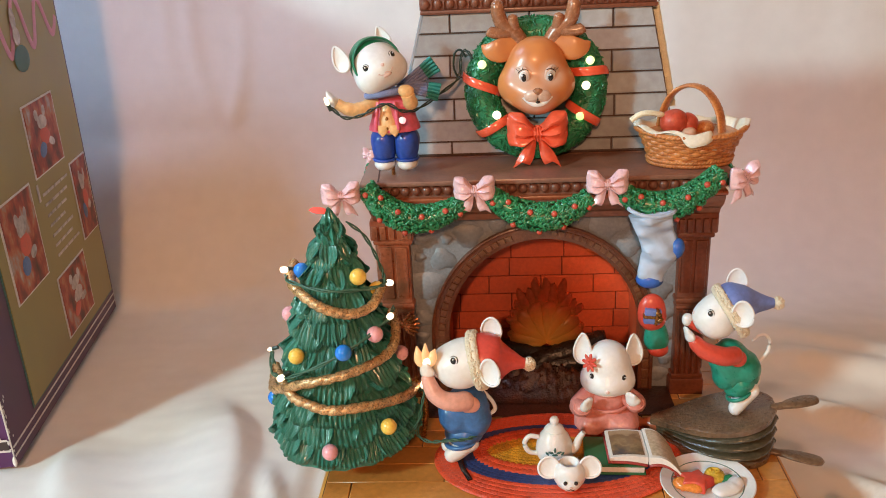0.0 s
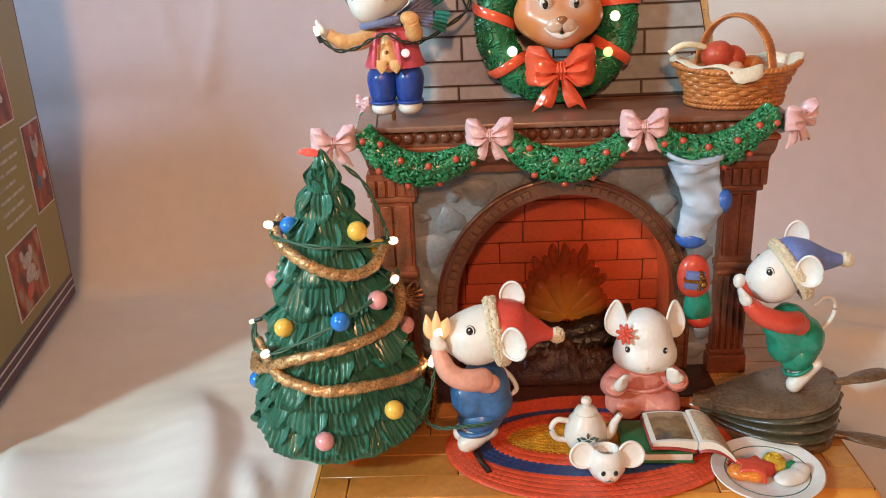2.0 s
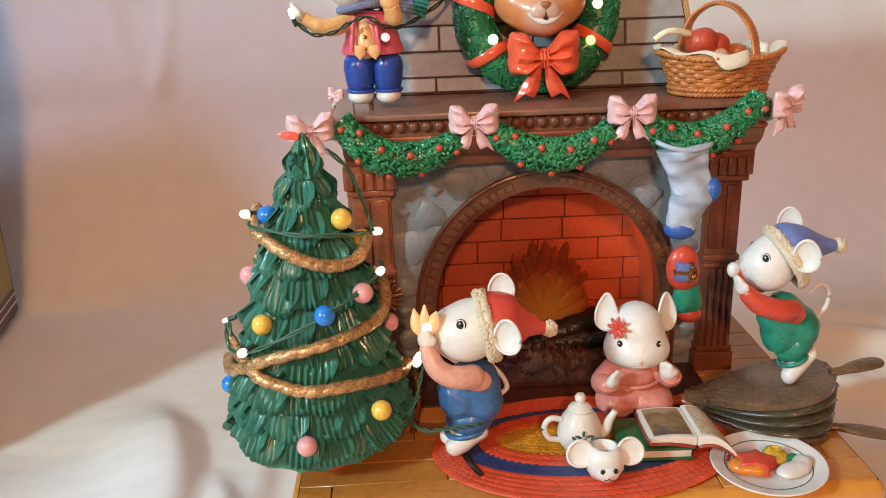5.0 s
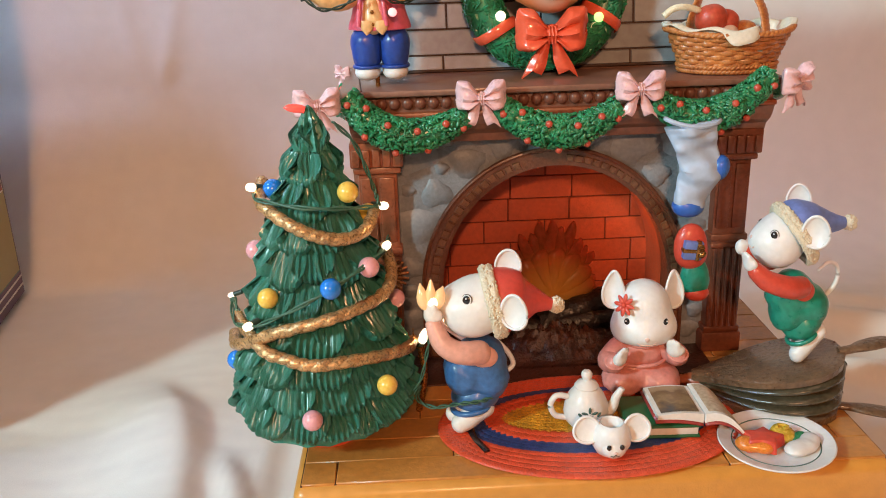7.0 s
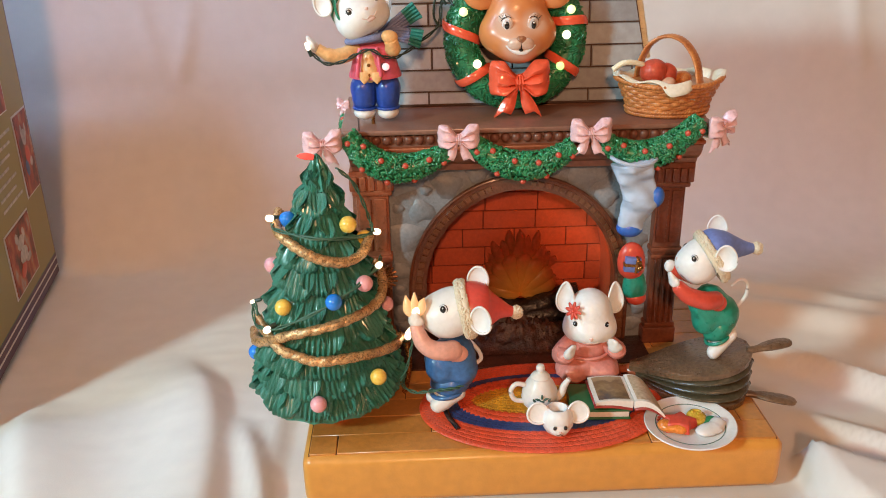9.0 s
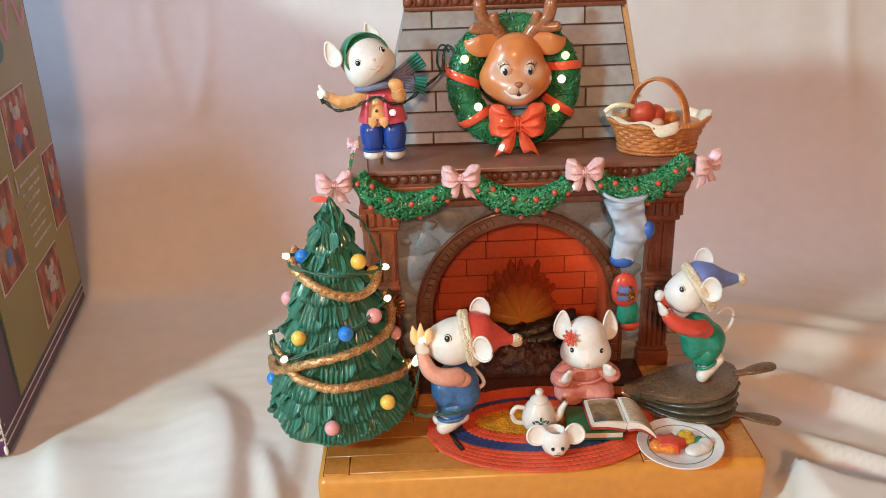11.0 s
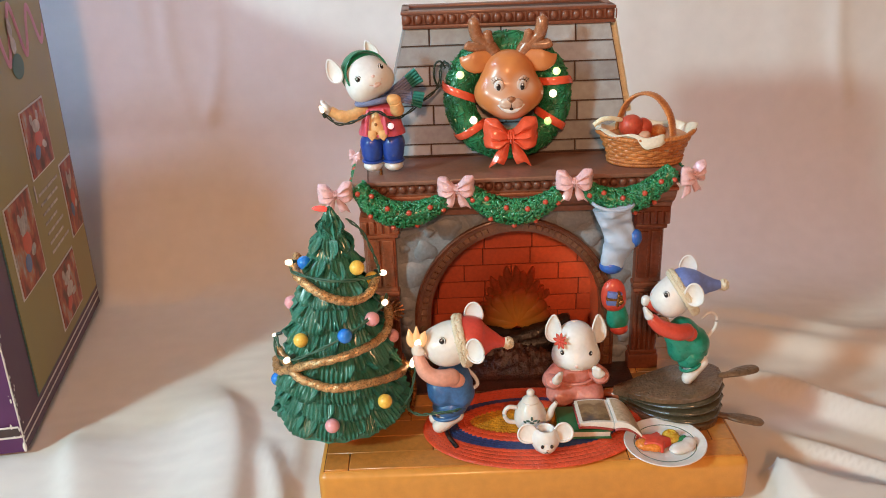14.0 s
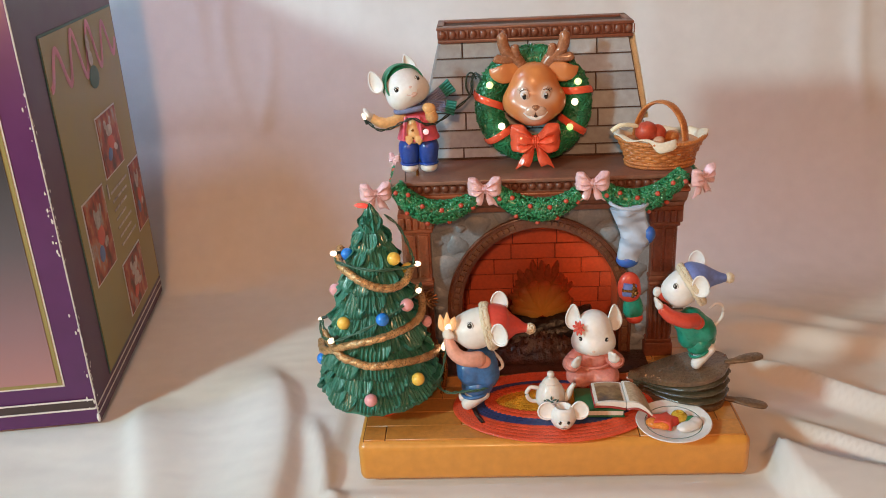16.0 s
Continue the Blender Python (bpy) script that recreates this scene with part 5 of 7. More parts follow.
def deer_head():
    g = Geo()
    g.blob(D, [((0, 0.003, 0.0066), (0.0166, 0.0134, 0.0150)), ((-0.0118, -0.0005, -0.0058), (0.0106, 0.0112, 0.0104)), ((0.0118, -0.0005, -0.0058), (0.0106, 0.0112, 0.0104)), ((0, -0.006, -0.0122), (0.0125, 0.0105, 0.0100)), ((0, -0.010, -0.0090), (0.0072, 0.0070, 0.0058))], 0.0028, slot=0, sub=5)
    face = [g.on_skin(w) for w in ((-0.0086, -0.0135, 0.0008), (0.0086, -0.0135, 0.0008))]
    nose, lip = g.on_skin((0, -0.0185, -0.0064)), g.on_skin((0, -0.0185, -0.0115))
    line = [g.on_skin(w, 0.0001) for w in ((-0.0085, -0.0165, -0.0102), (-0.0045, -0.0180, -0.0132), (0, -0.0185, -0.0143), (0.0045, -0.0180, -0.0132), (0.0085, -0.0165, -0.0102))]
    for s in (-1, 1):
        g.ell(g.on_skin((s * 0.0036, -0.0185, -0.0095), -0.0010), (0.0044, 0.0018, 0.0034), rot=(0, s * 10, s * 14), slot=1)
    g.blob(nose, [((0, 0, 0), (0.0028, 0.0015, 0.0017)), ((0, 0, -0.001), (0.0016, 0.0014, 0.0018))], 0.0006, slot=2, sub=3)
    g.tube([nose + Vector((0, -0.0010, -0.001)), lip + Vector((0, -0.0004, 0))], 0.0003, 6, slot=4)
    g.ell(lip + Vector((0, 0.0002, -0.0006)), (0.0013, 0.0008, 0.0009), slot=4)
    g.tube(curve(line, 5), [(0.0006, 0.0005 + 0.0009 * math.sin(math.pi * i / 20)) for i in range(21)], 8, slot=3, up=(0, 0, 1))
    for s, e in zip((-1, 1), face):
        g.ell(e + Vector((s * 0.0010, 0.0012, 0.0006)), (0.0050, 0.0016, 0.0058), rot=(0, s * 12, s * 30), slot=1)
        nrm = Vector((s * 0.26, -0.95, 0.12))
        for k, (rx, rz, sl) in enumerate(((0.0032, 0.0043, 4), (0.0029, 0.0040, 3), (0.0025, 0.0035, 6), (0.0016, 0.0024, 4))):
            g.ell(e + nrm * (0.0005 * k - 0.0002) - Vector((s * 0.0003 * (k > 1), 0, 0.0003 * (k > 1))), (rx, 0.0012, rz), rot=(0, 0, s * 16), slot=sl)
        # white dot set on the eye as its glint
        g.ell(e + nrm * 0.0024 + Vector((-0.0005, 0, 0.0010)), 0.0006, seg=8, rings=6, slot=3)
        g.tube(curve([e + Vector(p) for p in ((-s * 0.0022, -0.0014, 0.0040), (-s * 0.0002, -0.0012, 0.0047), (s * 0.0022, -0.0002, 0.0037), (s * 0.0034, 0.0010, 0.0018))], 4), 0.0002, 5, slot=4)
        for k in range(3):
            b = e + Vector((s * (0.0004 + 0.0010 * k), -0.0008, 0.0040 - 0.0004 * k))
            g.tube([b, b + Vector((s * (0.0007 + 0.0008 * k), 0.0002, 0.0018))], [0.0002, 0.0001], 5, slot=4)
        # ear: a leaf that droops outward, hollowed in front
        ear_line = curve([D + Vector(p) for p in ((s * 0.0110, 0.004, 0.0165), (s * 0.0165, 0.002, 0.0150), (s * 0.0228, 0.000, 0.0142), (s * 0.0280, 0.001, 0.0152), (s * 0.0312, 0.003, 0.0172))], 4)
        n = len(ear_line) - 1
        g.tube(ear_line, [(0.0006 + 0.0066 * math.sin(math.pi * min(1, 0.28 + 0.72 * i / n)) ** 0.9, 0.0028 * (1 - 0.7 * i / n)) for i in range(n + 1)], 16, slot=0, up=(0, 1, 0))
        # antler: a thick stem, a low outer tine and a short inner one, all with round ends
        for pts, r in ((((0.0080, 0.006, 0.0170), (0.0125, 0.005, 0.0240), (0.0190, 0.004, 0.0290), (0.0215, 0.003, 0.0350), (0.0222, 0.003, 0.0430)), 0.0043), (((0.0130, 0.005, 0.0245), (0.0190, 0.003, 0.0240), (0.0250, 0.002, 0.0245), (0.0278, 0.002, 0.0262)), 0.0034), (((0.0115, 0.005, 0.0235), (0.0128, 0.003, 0.0290), (0.0134, 0.002, 0.0345)), 0.0031)):
            line = curve([D + Vector((s * a, b, c)) for a, b, c in pts], 5)
            n = len(line) - 1
            g.tube(line, [r * (1.15 - 0.25 * i / n) * math.sqrt(max(0.02, 1 - max(0.0, (i / n - 0.86) / 0.14) ** 2)) for i in range(n + 1)], 12, slot=5)
    return solo("deer_head_ornament", g, [DEER, MUZZLE, ANTLER, WHITE, BLACK, ANTLER, PRINTW], "shiny orange-brown deer head ornament in the wreath", "ornament", sharp=70)


deer_head()
moulded_bow("red_bow", 1.50, pose(-0.0031, 0.1215, 0.2030, 8, 0, 0), RED, "large glossy red moulded bow under the wreath")


# ---- basket on the mantel ----
ZM = 0.1826
basket = thing("basket", "woven brown wicker basket with a tall handle on the mantel", "basket", at=(0.0868, 0.131, ZM))
BX, BY = 0.0868, 0.1300


def basket_r(t):
    return lerp(0.0232, 0.0292, t ** 1.6) + 0.001 * math.sin(t * 3), lerp(0.0155, 0.0205, t ** 1.6)


g = Geo()
for k in range(7):
    t = (k + 0.5) / 7
    rx, ry = basket_r(t)
    pts = []
    for i in range(96):
        a = 2 * math.pi * i / 96
        w = 0.0007 * math.cos(i / 96 * 2 * math.pi * 16 + k * math.pi)
        pts.append((BX + (rx + w) * math.cos(a), BY + (ry + w) * math.sin(a), ZM + 0.003 + 0.0156 * t))
    g.tube(pts, (0.0007, 0.00140), 8, closed=True)
part("weave", g, [WICKER], basket, "interlaced wicker strands", sharp=70)
g = Geo().lathe([(0.0, 0.0), (1.0, 0.0), (1.03, 0.1), (1.25, 1.0)], (0, 0, 0), 40)
g.v = [(BX + x * 0.0222, BY + y * 0.0146, ZM + 0.0012 + z * 0.0176) for x, y, z in g.v]
part("body", g, [WICKER], basket, "basket lining wall")
for z, rx, ry, r in ((ZM + 0.0014, 0.0238, 0.0160, 0.0014), (ZM + 0.0036, 0.0244, 0.0166, 0.0012), (ZM + 0.0192, 0.0300, 0.0210, 0.0017)):
    g = Geo()
    for s in range(2):
        pts = []
        for i in range(140):
            a, q = 2 * math.pi * i / 140, 2 * math.pi * i / 140 * 34 + s * math.pi
            end = 1 + (0.05 * abs(math.cos(a)) ** 6 if z > 0.195 else 0)
            lift = 0.0022 * abs(math.cos(a)) ** 4 if z > 0.195 else 0
            pts.append((BX + (rx * end + 0.0006 * math.cos(q)) * math.cos(a), BY + (ry + 0.0006 * math.cos(q)) * math.sin(a), z + lift + 0.0006 * math.sin(q)))
        g.tube(pts, r * 0.72, 6, closed=True)
    part("braid", g, [WICKER], basket, "twisted wicker braid", sharp=70)
g = Geo()
hl = curve([(0.0712, 0.1440, 0.1950), (0.0725, 0.1445, 0.2080), (0.0775, 0.1435, 0.2200), (0.0860, 0.1395, 0.2258), (0.0950, 0.1340, 0.2235), (0.1015, 0.1275, 0.2130), (0.1035, 0.1225, 0.1980)], 12)
g.tube(hl, [(0.0010 + 0.0004 * (i % 2), 0.0036 + 0.0003 * (i % 2)) for i in range(len(hl))], 10, up=(0.75, 0.66, 0))
part("handle", g, [WICKER], basket, "arched wicker handle", sharp=70)
g = Geo()
rows = []
for i in range(9):
    t = i / 8
    row = []
    for j in range(121):
        a = 2 * math.pi * j / 120 - math.pi
        flop = smoothstep(0.94, 1.0, math.cos(a + 1.58))
        tuck = smoothstep(-1.34, -1.20, a) * (1 - smoothstep(-0.52, -0.30, a))
        k = 0.80 + (0.22 + 0.12 * flop + 0.08 * abs(math.cos(a)) ** 6) * t * (1 - 0.9 * tuck) + 0.020 * math.sin(a * 7 + 1.0) * t
        z = ZM + 0.0160 + 0.0066 * math.sin(min(1, t * 1.5) * math.pi / 2) + 0.0009 * math.sin(a * 9 + t * 2) - (0.0012 + 0.0062 * flop) * smoothstep(0.66, 1, t) + 0.0024 * abs(math.cos(a)) ** 4 * t - 0.0060 * tuck
        row.append((BX + 0.0304 * k * math.cos(a), BY + 0.0214 * k * math.sin(a), z))
    rows.append(row)
napkin = solo("napkin", g.grid(rows), [NAPKIN], "cream cloth napkin draped over the basket rim", "napkin", sharp=90)
napkin.modifiers.new("thick", "SOLIDIFY").thickness = 0.0006
solo("tomato", Geo().blob((0.0742, 0.1235, 0.2082), [((0, 0, 0), (0.0064, 0.0064, 0.0060)), ((0.0025, 0, 0.001), 0.0056)], 0.002, wob=0.0004), [TOMATO], "round red tomato in the basket", "tomato", "basket food")
solo("tomato", Geo().blob((0.0842, 0.1258, 0.2062), [((0, 0, 0), (0.0052, 0.0054, 0.0052)), ((-0.002, 0, 0.001), 0.0046)], 0.002, wob=0.0004), [TOMATO], "smaller dull red tomato lying in the basket", "tomato", "basket food")
solo("bread_roll", Geo().ell((0.0835, 0.1205, 0.2026), (0.0042, 0.0042, 0.0034), rot=(0, 0, 20)), [ROLL], "small pale peach roll in the basket", "bread", "basket food")
solo("bread_roll", Geo().ell((0.0945, 0.1300, 0.2030), (0.0058, 0.0050, 0.0040), rot=(0, 0, -20)), [WICKER], "dark brown roll in the basket by the handle", "bread", "basket food")
solo("celery_stick", Geo().tube(curve([(0.0500, 0.1180, 0.2112), (0.0550, 0.1180, 0.2146), (0.0610, 0.1190, 0.2150), (0.0690, 0.1225, 0.2128)], 6), [0.0016] * 18 + [0.0011], 10), [STRAW], "pale yellow curved stick lying over the rim", "celery", "basket food")

for ob in scene.objects:      # the basket with its food stands forward of the middle of the shelf
    if ob.parent is None and ob.name.split(".")[0] in ("basket", "napkin", "tomato", "bread_roll", "celery_stick"):
        ob.location = ob.location + Vector((-0.0004, -0.0050, -0.0016))


# ---- stockings ----
sock = thing("stocking", "pale grey stocking with blue heel and toe hung from the mantel", "stocking", "stockings", at=(0.060, 0.088, 0.162))
SY = 0.0890
pts = curve([(0.0590, SY, 0.1622), (0.0600, SY, 0.1572), (0.0620, SY, 0.1506), (0.0640, SY, 0.1440), (0.0648, SY, 0.1385), (0.0628, SY, 0.1320), (0.0608, SY, 0.1262), (0.0600, SY, 0.1222)], 6)
rr = [0.0126, 0.0113, 0.0102, 0.0101, 0.0105, 0.0092, 0.0082, 0.0076]
rad = []
for i in range(len(pts)):
    f = i / (len(pts) - 1) * 7
    k = min(6, int(f))
    r = lerp(rr[k], rr[k + 1], f - k)
    rad.append((r, 0.0048 + 0.0012 * math.sin(f * 2.1) + (0.0015 if f < 1 else 0)))
g = Geo().tube(pts, rad, 24, up=(0, 1, 0))
g.v = [tuple(Vector(v) + Vector((0, -1, 0)) * (0.0030 * noise.noise(Vector((v[0] * 110 + v[2] * 40, 0, v[2] * 150))) + 0.0008 * noise.noise(Vector((v[0] * 200 - v[2] * 100, 3, v[2] * 200))))) for v in g.v]
part("leg", g, [SOCKGREY], sock, "grey knitted leg and foot", sharp=70)
rim = [(0.0594 + 0.0128 * math.cos(a), SY + 0.0064 * math.sin(a), 0.1630 - 0.0006 * math.cos(a) + 0.0012 * math.cos(2 * a)) for a in (2 * math.pi * i / 32 for i in range(32))]
part("cuff", Geo().tube(rim, 0.0012, 8, closed=True), [SOCKGREY], sock, "rolled open cuff")
part("heel", Geo().ell((0.0742, SY, 0.1400), (0.0046, 0.0044, 0.0064), rot=(0, 12, 0)), [SOCKBLUE], sock, "bright blue heel")
part("toe", Geo().ell((0.0598, SY, 0.1212), (0.0080, 0.0056, 0.0054), rot=(0, 4, 0)), [SOCKBLUE], sock, "bright blue toe")
sock = thing("stocking", "red and green stocking with a small wrapped gift", "stocking", "stockings", at=(0.062, 0.087, 0.112))
SY = 0.0855
part("top", Geo().blob((0.0612, SY, 0.1025), [((0, 0, 0.001), (0.0078, 0.0046, 0.0100)), ((0.001, 0, -0.006), (0.0066, 0.0045, 0.006))], 0.0015), [CORAL], sock, "red stocking top")
part("foot", Geo().blob((0.0645, SY + 0.001, 0.0868), [((0, 0, 0), (0.0064, 0.0044, 0.0090)), ((0.001, 0, -0.005), (0.006, 0.0045, 0.006))], 0.0015), [TEAL], sock, "green stocking foot")
part("toe", Geo().ell((0.0662, SY + 0.0006, 0.0768), (0.0062, 0.0050, 0.0046)), [CORAL], sock, "red stocking toe")
gift = part("gift", Geo().box((0.0562, SY - 0.0072, 0.0970), (0.0655, SY - 0.0030, 0.1062), 0.0006, rot=(0, 6, 0)), [HATBLUE], sock, "small violet wrapped gift")
part("gift_ribbon", Geo().box((0.0555, SY - 0.0076, 0.1006), (0.0662, SY - 0.0035, 0.1025), 0.0003, rot=(0, 6, 0)).box((0.0622, SY - 0.0078, 0.0966), (0.0640, SY - 0.0035, 0.1066), 0.0003, rot=(0, 6, 0)).ell((0.0640, SY - 0.0082, 0.1040), (0.0022, 0.0010, 0.0014), rot=(0, 40, 0)).ell((0.0648, SY - 0.0082, 0.1000), (0.0022, 0.0010, 0.0014), rot=(0, -40, 0)), [BRASS], gift, "brass-coloured gift ribbon")


# ---- mouse figurines, each one plain painted mesh ----
def ear(g, c, r, normal, slot=0, inner=1, cup=1.0, taper=0.12):
    """A cupped ear with a thick rounded rim that opens along its normal."""
    n = Vector(normal).normalized()
    m = Matrix.Translation(c) @ n.to_track_quat("-Y", "Z").to_matrix().to_4x4()
    for side, depth in ((0, 0.0), (1, 0.0020)):
        vs = [m @ Vector((0, cup * 0.0018 + depth, 0))]
        for i in range(1, 7):
            for j in range(26):
                a, k = 2 * math.pi * j / 26, i / 6
                vs.append(m @ Vector((r[0] * k * math.cos(a) * (1 - taper * math.sin(a)), cup * (0.0018 - 0.0034 * k * k) + depth * (1 - k ** 3), r[1] * k * math.sin(a))))
        fs = [(0, 1 + j, 1 + (j + 1) % 26) for j in range(26)] + [(1 + (i - 1) * 26 + j, 1 + i * 26 + j, 1 + i * 26 + (j + 1) % 26, 1 + (i - 1) * 26 + (j + 1) % 26) for i in range(1, 6) for j in range(26)]
        g.add(vs, fs, slot if side else inner)
    g.tube([m @ Vector((r[0] * math.cos(a) * (1 - taper * math.sin(a)), -0.0016 * cup, r[1] * math.sin(a))) for a in (2 * math.pi * j / 32 for j in range(32))], 0.0007, 8, closed=True, slot=slot)


def fur_trim(g, centre, normal, r, tube_r, slot):
    """A band of curly moulded trim round a head."""
    n = Vector(normal).normalized()
    a = n.cross(Vector((0, 1, 0.02))).normalized()
    b = n.cross(a)
    rnd = random.Random(int(centre[0] * 1e4))
    for off in (-0.45, 0.45):
        pts = [Vector(centre) + n * tube_r * off + (a * math.cos(q) + b * math.sin(q)) * r for q in (2 * math.pi * i / 40 for i in range(40))]
        g.tube(pts, tube_r * 0.80, 10, slot=slot, closed=True)
    for i in range(330):
        q = rnd.uniform(0, 2 * math.pi)
        rad = a * math.cos(q) + b * math.sin(q)
        w = rnd.uniform(-1.35, 1.35)
        p = Vector(centre) + rad * r + (rad * math.cos(w) * 0.72 + n * math.sin(w) * 1.15) * tube_r
        g.ell(p, (rnd.uniform(0.0005, 0.0008), rnd.uniform(0.0005, 0.0009), rnd.uniform(0.0005, 0.0009)), seg=6, rings=5, slot=slot)


def pompom(g, c, r, slot):
    rnd = random.Random(4)
    g.ell(c, r * 0.92, slot=slot)
    for _ in range(90):
        d = Vector((rnd.gauss(0, 1), rnd.gauss(0, 1), rnd.gauss(0, 1))).normalized()
        g.ell(Vector(c) + d * r * 0.86, r * rnd.uniform(0.14, 0.22), seg=6, rings=5, slot=slot)


def limb(g, stations, slot, seg=16, n=5, ends=True):
    """A rounded arm, leg, hat or tail through stations of place and radius."""
    line = curve(stations, n)
    g.tube([p.xyz for p in line], [max(p.w, 0.0002) for p in line], seg, slot=slot)
    if ends:
        for p in (line[0], line[-1]):
            g.ell(p.xyz, p.w * 0.995, seg=seg, rings=10, slot=slot)
    return g


FACE = [((0.001, 0, 0.0006), (0.0124, 0.0122, 0.0130)), ((-0.0032, 0.0045, -0.0048), (0.0074, 0.0068, 0.0066)), ((-0.0032, -0.0045, -0.0048), (0.0074, 0.0068, 0.0066)), ((-0.0092, 0, -0.0020), (0.0050, 0.0056, 0.0046))]


def mouse_head(m, lumps=FACE, scale=1.0, black=3, white=0, pink=4, eye=(-0.0072, 0.0112, 0.0046), eye_r=0.0018, ring=True, nose=-0.02, smile=False):
    """A smooth mouse head that looks along -x round its origin, set by a matrix."""
    k = Geo()
    k.blob((0, 0, 0), lumps, 0.0026, slot=white, sub=5)
    skin = k.skin
    k.blob(k.on_skin((-1, 0, nose), -0.0002), [((0, 0, 0), (0.0007, 0.0011, 0.0008)), ((0.0002, 0, -0.0006), (0.0007, 0.0006, 0.0008))], 0.0003, slot=pink, sub=3)
    k.skin = skin
    if smile:
        k.ell(k.on_skin((-1, 0, nose - 0.40), 0.0), (0.0008, 0.0026, 0.0011), rot=(0, -25, 0), seg=14, rings=8, slot=pink)
    k.tube(curve([k.on_skin((-1, y, nose + z), 0.0001) for y, z in ((-0.30, -0.24), (-0.15, -0.33), (0, -0.27), (0.15, -0.33), (0.30, -0.24))], 4), 0.00026, 5, slot=pink)
    for s in (-1, 1):
        d = Vector((eye[0], s * eye[1], eye[2]))
        e, out = k.on_skin(d), Vector((d.x, d.y, 0)).normalized()
        q = math.degrees(math.atan2(out.y, out.x))
        layers = ((1.36, 1.42, black, -0.00040), (1.24, 1.30, white, -0.00020), (0.98, 1.10, black, 0.0001)) if ring else ((1.0, 1.25, black, 0.0),)
        for a, b, sl, lift in layers:
            k.ell(e + out * lift, (0.0008, eye_r * a, eye_r * b), rot=(0, 0, q), seg=18, rings=12, slot=sl)
        # a tiny white bead gives each eye a fixed highlight
        k.ell(e + out * 0.0008 + Vector((-0.0002, 0, 0.0007)), 0.0004, seg=8, rings=6, slot=white)
    return turned(k, m @ Matrix.Scale(scale, 4))


def join(g, k):
    base = len(g.v)
    g.v += k.v
    g.f += [tuple(base + i for i in f) for f in k.f]
    g.m += k.m
    return g


def paw(g, c, way, slot=0, s=1.0):
    """A small mitten paw: a palm with a thumb and three short fingers along a direction."""
    m = Matrix.Translation(c) @ Vector(way).normalized().to_track_quat("Z", "Y").to_matrix().to_4x4()
    bits = [((0, 0, 0), (0.0031 * s, 0.0024 * s, 0.0030 * s))]
    for a, up in ((-0.0019, 0.0034), (0.0, 0.0041), (0.0019, 0.0034)):
        bits.append(((a * s, 0, up * s), (0.0010 * s, 0.0011 * s, 0.0020 * s)))
    bits.append(((0.0030 * s, 0.0008 * s, 0.0008 * s), (0.0012 * s, 0.0010 * s, 0.0016 * s)))
    k = Geo()
    k.blob((0, 0, 0), bits, 0.0006, slot=slot, sub=4)
    return join(g, turned(k, m))


def hem(g, c, rx, ry, tilt, r, slot):
    """The turned-up edge of a trouser leg."""
    g.tube([(c[0] + rx * math.cos(a), c[1] + ry * math.sin(a), c[2] + tilt * math.cos(a)) for a in (2 * math.pi * i / 32 for i in range(32))], r, 8, slot=slot, closed=True)


